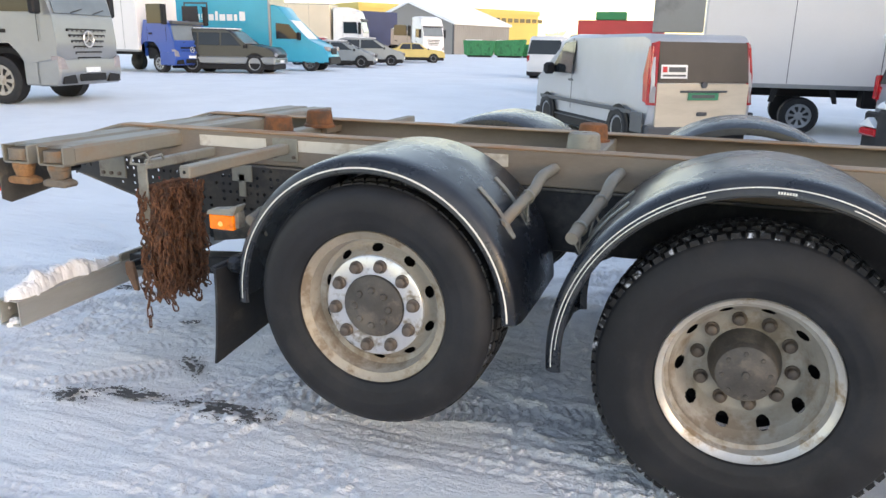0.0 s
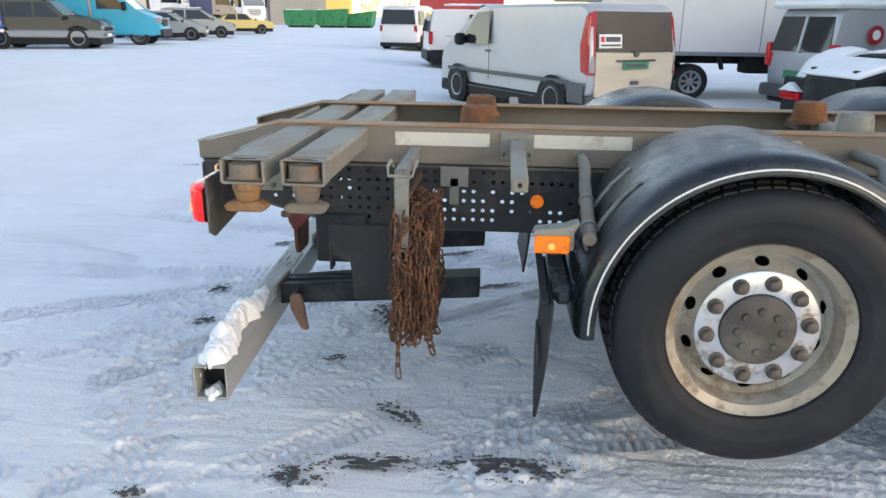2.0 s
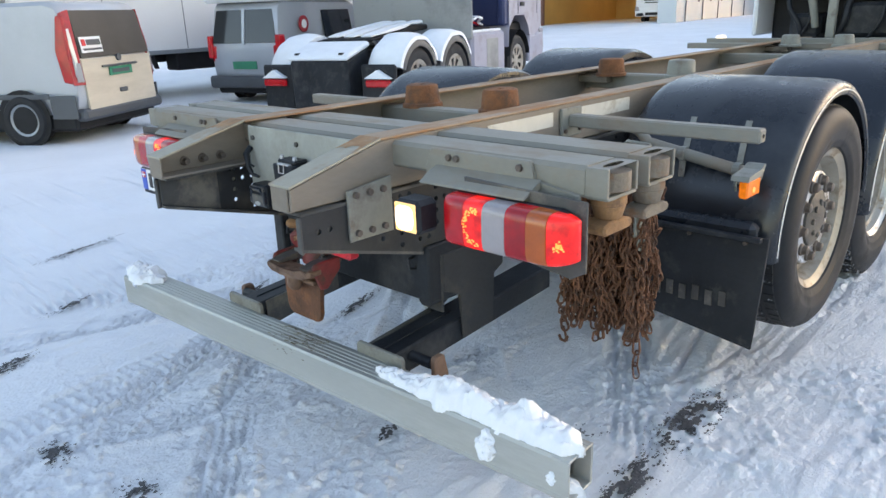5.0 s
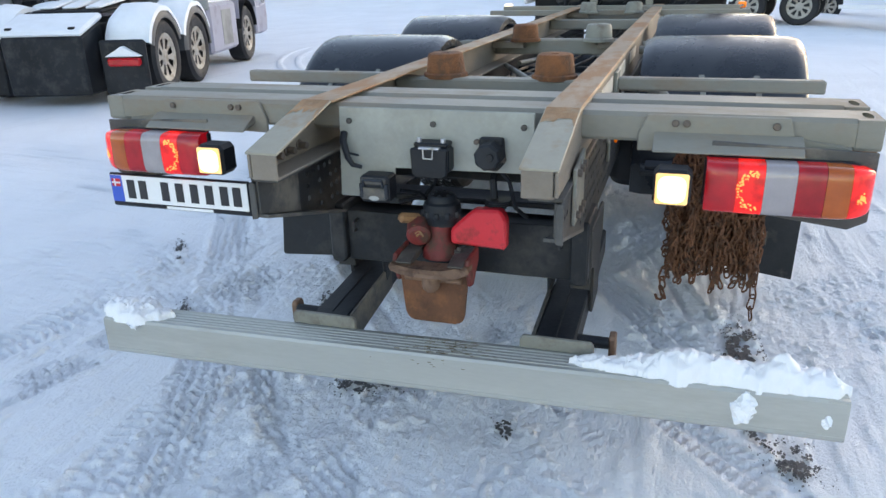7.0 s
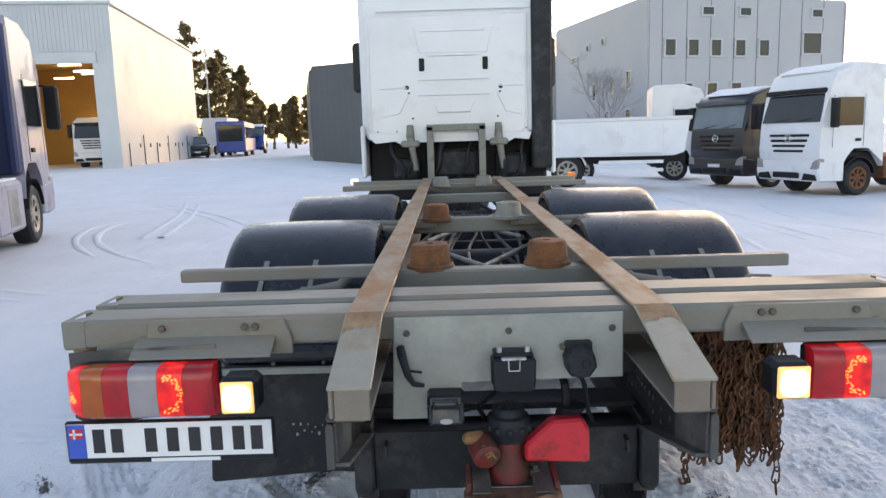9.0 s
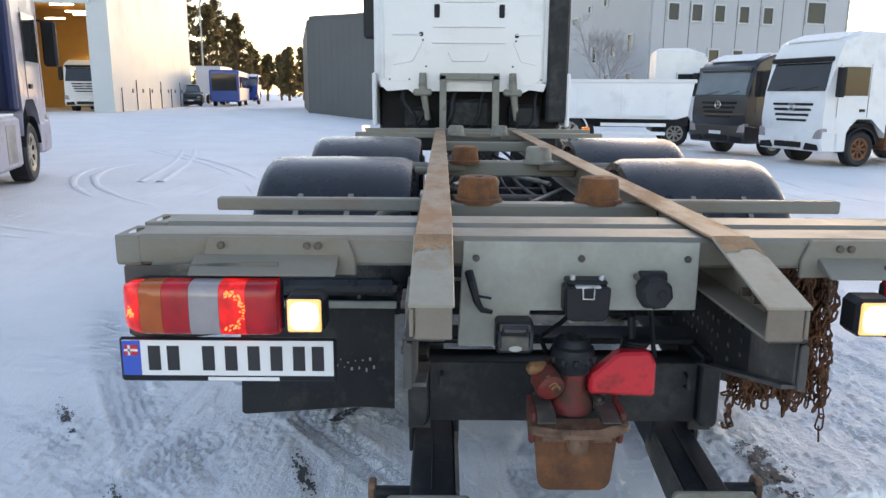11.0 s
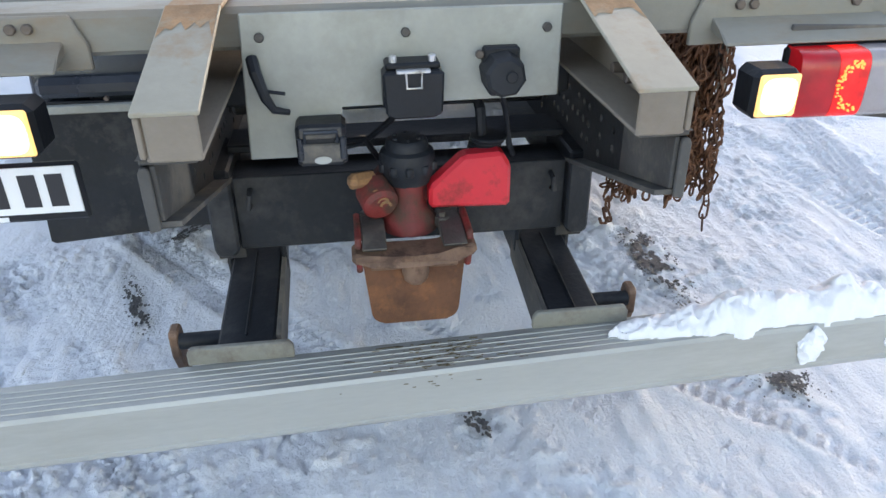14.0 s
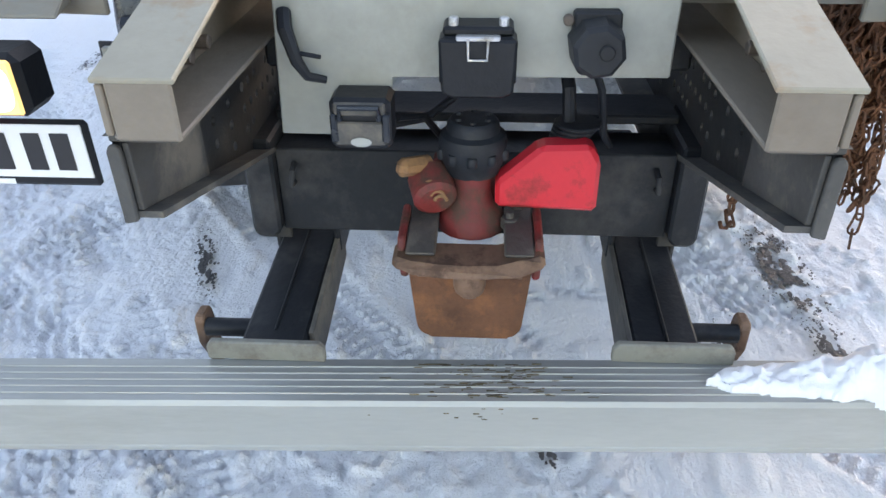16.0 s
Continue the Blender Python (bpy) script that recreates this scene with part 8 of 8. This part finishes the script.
# slate-grey building
sl, wl_, cc = building("slate_building", "dark slate-grey clad building", [(42.6, 8.5), (36.5, -2.0), (60, -2.0), (60, 12.0)], 0.1, 5.95, "sheet_grey", "sheet_grey")
for k in range(24):
    bm = B()
    m = on_face((42.6, 8.5), (36.5, -2.0), 0.4 + k * 0.46, 3.2, 1, 1, 1, cc)
    box(bm, -0.02, 0.15, -3.0, 0.02, 0.158, 2.6, 0, m)
    part("cladding_rib", bm, "sheet_grey", wl_)

# office block
FO = [(54.2, -15.5), (60.0, -33.5), (78, -28), (72.5, -11.2)]
of, ow, oc = building("office_block", "grey panel-clad office block with small windows", FO, -0.3, 11.6, "office", "office")
for u, z, w, h in ((1.8, 8.2, 0.9, 1.2), (3.9, 8.2, 0.9, 1.2), (6.0, 8.2, 0.9, 1.2), (8.3, 8.2, 0.9, 1.2), (10.6, 8.2, 0.9, 1.2), (5.2, 11.0, 1.0, 0.55), (8.7, 11.0, 1.0, 0.55), (15.8, 11.0, 1.0, 0.55), (15.4, 8.6, 1.8, 1.6), (3.4, 4.9, 0.9, 1.1), (5.7, 4.9, 0.9, 1.1), (8.0, 4.9, 0.9, 1.1)):
    wall_window(of, ow, on_face(FO[0], FO[1], u, z, 1, 1, 1, oc), w, h, "office_trim")
for u, z, w, h in ((8.0, 9.4, 0.5, 0.5), (11.2, 9.6, 0.5, 0.5), (5.0, 8.6, 1.2, 0.5), (9.4, 5.4, 0.7, 1.3), (13.0, 5.8, 0.7, 1.3), (16.0, 6.0, 0.7, 1.3), (12.0, 3.0, 0.8, 1.2), (16.0, 3.0, 0.8, 1.2)):
    wall_window(of, ow, on_face(FO[3], FO[0], u, z, 1, 1, 1, oc), w, h, "office_trim")
for k in range(9):
    bm = B()
    m = on_face(FO[0], FO[1], k * 2.2 + 1.1, 6, 1, 1, 1, oc)
    box(bm, -0.02, 0.15, -6, 0.02, 0.17, 6, 0, m)
    part("panel_joint", bm, "trim_grey", ow)
bm = B()
box(bm, 3.0, -15, 0, 12, -8, 9.2, 0.05)
part("side_wing", bm, "office", of)
bm = B()
box(bm, 8, 3.0, 0, 16, 12, 9.8, 0.05)
part("left_wing", bm, "office", of)

# far hall, yellow building
fh = thing("far_hall", "far grey gabled hall with snowy roof", "building", (-41.9, 103.3, 0.3), -17.8)
bm = B()
prism(bm, [(-8.4, 0), (-8.4, 4.45), (0, 7.35), (8.4, 4.45), (8.4, 0)], "y", 0, 15, 0.0)
fw_ = part("wall", bm, "hall_grey", fh)
for s in (-1, 1):
    bm = B()
    slab(bm, ([(s * 8.7, -0.25, 4.35), (s * 8.7, 15.3, 4.35), (0, 15.3, 7.45), (0, -0.25, 7.45)])[::s], 0.22)
    part("roof", bm, "loose", fh, "snow-covered roof slope")
for x in (-8.38, 8.38):
    bm = B()
    box(bm, x - 0.12, -0.06, 0, x + 0.12, 0.1, 4.6, 0)
    part("corner_trim", bm, "trim_grey", fw_)
for k in range(30):
    bm = B()
    box(bm, 8.4, 0.4 + k * 0.5, 0, 8.43, 0.5 + k * 0.5, 4.5, 0)
    part("cladding_rib", bm, "hall_grey", fw_)
yb = thing("far_building", "far yellow building with a row of windows", "building", (-59.1, 121.9, 0.3), 55.2)
bm = B()
box(bm, 0, 0, 0, 44, 10, 8.1, 0)
yw = part("wall", bm, "wall_yellow", yb)
bm = B()
box(bm, -0.2, -0.2, 7.6, 44.2, 10.2, 8.5, 0)
part("fascia", bm, "wall_yellow", yb)
bm = B()
box(bm, 0.2, 0.2, 8.5, 43.8, 9.8, 8.65, 0.05)
part("roof", bm, "loose", yb)
for k in range(8):
    bm = B()
    box(bm, 32 + k * 1.7, -0.1, 6.1, 33.2 + k * 1.7, 0.05, 6.9, 0)
    part("window", bm, "glass", yw)
# blue bus and lorries between the halls
bus = thing("bus", "blue bus parked far off", "bus", (66.5, 20.2, 0.42), 190)
bm = B()
box(bm, -5.5, -1.25, 0.4, 5.5, 1.25, 3.1, 0.12)
bb = part("body", bm, "blue", bus)
for s in (-1, 1):
    for k in range(6):
        bm = B()
        box(bm, -5.0 + k * 1.7, s * 1.245, 1.6, -3.5 + k * 1.7, s * 1.262, 2.6, 0.02)
        part("side_window", bm, "glass", bb)
bm = B()
box(bm, 5.45, -1.05, 1.35, 5.53, 1.05, 2.75, 0.03)
part("windscreen", bm, "glass", bb)
frame_wheels(bus, (3.4, -2.8), 1.2, 0.48)
car("pickup_truck", "dark pickup by the hall corner", "car", (62.0, 22.6), 200, "car_black", SUV, 0.92, 1.08, 1.85, 0.16, (-1.35, 1.42), [[(-1.0, 1.16), (0.85, 1.16), (0.35, 1.68), (-1.0, 1.68)]], ((0.97, 1.24), (0.46, 1.72)), None, 0.40, True, "")
q = lorry_thing("white box lorry far off", (72.0, 24.0), 185)
load_box(q, -6, 0, 1.0, 3.8, 1.25, "box_white", "white box body", False)
frame_wheels(q, (-1.0, -4.2), 1.15, 0.48)
q = lorry_thing("blue lorry far off", (74.0, 20.5), 185)
lorry_cab(q, 1.4, 1.2, 0.42, 3.0, "blue", 2.0, (1.9, 2.6), False, True)
frame_wheels(q, (0.0,), 1.15, 0.48)
post = thing("light_pole", "tall thin grey light pole", "pole", (80.0, 27.0, 0.4))
bm = B()
tube(bm, [(0, 0, 0), (0, 0, 11)], [0.12, 0.07], 8)
part("pole", bm, "silver", post)


nd = M["needle"].node_tree
tl_, mx_ = nd.nodes.new("ShaderNodeBsdfTranslucent"), nd.nodes.new("ShaderNodeMixShader")
tl_.inputs[0].default_value = (0.30, 0.22, 0.10, 1)
mx_.inputs[0].default_value = 0.6
nd.links.new(nd.nodes["Principled BSDF"].outputs[0], mx_.inputs[1])
nd.links.new(tl_.outputs[0], mx_.inputs[2])
nd.links.new(mx_.outputs[0], nd.nodes["Material Output"].inputs[0])


def pine(x, y, h, seed, crown=0.5):
    rng = random.Random(seed)
    root = thing("pine_tree", "tall pine with bare trunk and dark uneven crown", "tree", (x, y, 0.35), rng.uniform(0, 360), "trees behind the halls")
    bm = B()
    lean = rng.uniform(-0.3, 0.3)
    tube(bm, [(lean * t * t, 0.2 * math.sin(3 * t), h * t) for t in (0, 0.25, 0.5, 0.75, 1.0)], [0.22, 0.19, 0.15, 0.09, 0.03], 8)
    limbs = []
    for k in range(46):
        t = 1 - crown * (k + rng.random()) / 46
        a, ln = rng.uniform(0, math.tau), h * 0.20 * min(1.0, (1.04 - t) / 0.45) * rng.uniform(0.45, 1.1) + 0.25
        p = Vector((lean * t * t, 0, h * t))
        e = p + Vector((math.cos(a) * ln, math.sin(a) * ln, rng.uniform(-0.1, 0.35) * ln))
        tube(bm, [p, (p + e) / 2 + Vector((0, 0, 0.1)), e], [0.05, 0.035, 0.015], 5)
        limbs.append((p, e))
    part("trunk", bm, "bark", root)
    bm = B()
    for p, e in limbs:
        for k in range(24):
            c = p.lerp(e, rng.uniform(0.25, 1.08)) + Vector([rng.gauss(0, 0.17) for _ in range(3)])
            for j in range(5):
                d = Vector([rng.gauss(0, 1) for _ in range(3)]).normalized()
                s = d.orthogonal().normalized() * rng.uniform(0.06, 0.14)
                q = c + Vector([rng.gauss(0, 0.10) for _ in range(3)])
                ln = rng.uniform(0.18, 0.42)
                bm.faces.new([bm.verts.new(v) for v in (q - s, q + d * ln * 0.5 - s * 0.8, q + d * ln, q + d * ln * 0.5 + s, q + s)])
    ob = part("crown", bm, "needle", root)
    return tagged(ob, kind="stuff")


for i, (x, y, h) in enumerate(((84, 30.4, 15.0), (86, 28.3, 11.2), (90, 28.2, 12.4), (92, 26.6, 10.8), (102, 27.0, 7.4), (108, 26.5, 6.6), (112, 24.0, 7.8), (118, 26.5, 7.0), (100, 29.5, 8.4), (124, 24.0, 8.4), (105, 30.5, 9.0), (128, 22.5, 7.2))):
    pine(x, y, h, 60 + i, 0.74 if i % 3 else 0.86)


def frosted_tree(x, y, h, seed, label="leafless frosted birch before the office block", bark="frost"):
    rng = random.Random(seed)
    root = thing("birch_tree", label, "tree", (x, y, -0.25))
    bm = B()
    tw = B()

    def grow(p, d, ln, r, n):
        e = p + d * ln
        tube(bm if n > 2 else tw, [p, (p + e) / 2 + Vector([rng.gauss(0, 0.03 * ln) for _ in range(3)]), e], [r, r * 0.8, r * 0.6], 5 if n > 2 else 3)
        if n:
            for k in range(3 if n > 1 else 4):
                dd = (d + Vector((rng.gauss(0, 0.42), rng.gauss(0, 0.42), rng.gauss(0.12, 0.3)))).normalized()
                grow(p.lerp(e, rng.uniform(0.5, 1.0)), dd, ln * rng.uniform(0.55, 0.8), r * 0.6, n - 1)

    grow(Vector((0, 0, 0)), Vector((0, 0, 1)), h * 0.30, 0.12, 6)
    part("trunk", bm, bark, root)
    tagged(part("twig_crown", tw, bark, root), kind="stuff")


frosted_tree(49.5, -10.8, 11.5, 5)
frosted_tree(50.8, -12.2, 9.5, 6)
for i, (x, y, h) in enumerate(((-27.5, 146.0, 7.5), (-24.0, 150.0, 6.5), (-21.0, 148.0, 7.0), (-18.0, 152.0, 6.0))):
    frosted_tree(x, y, h, 80 + i, "leafless brown birch far off", "bark")
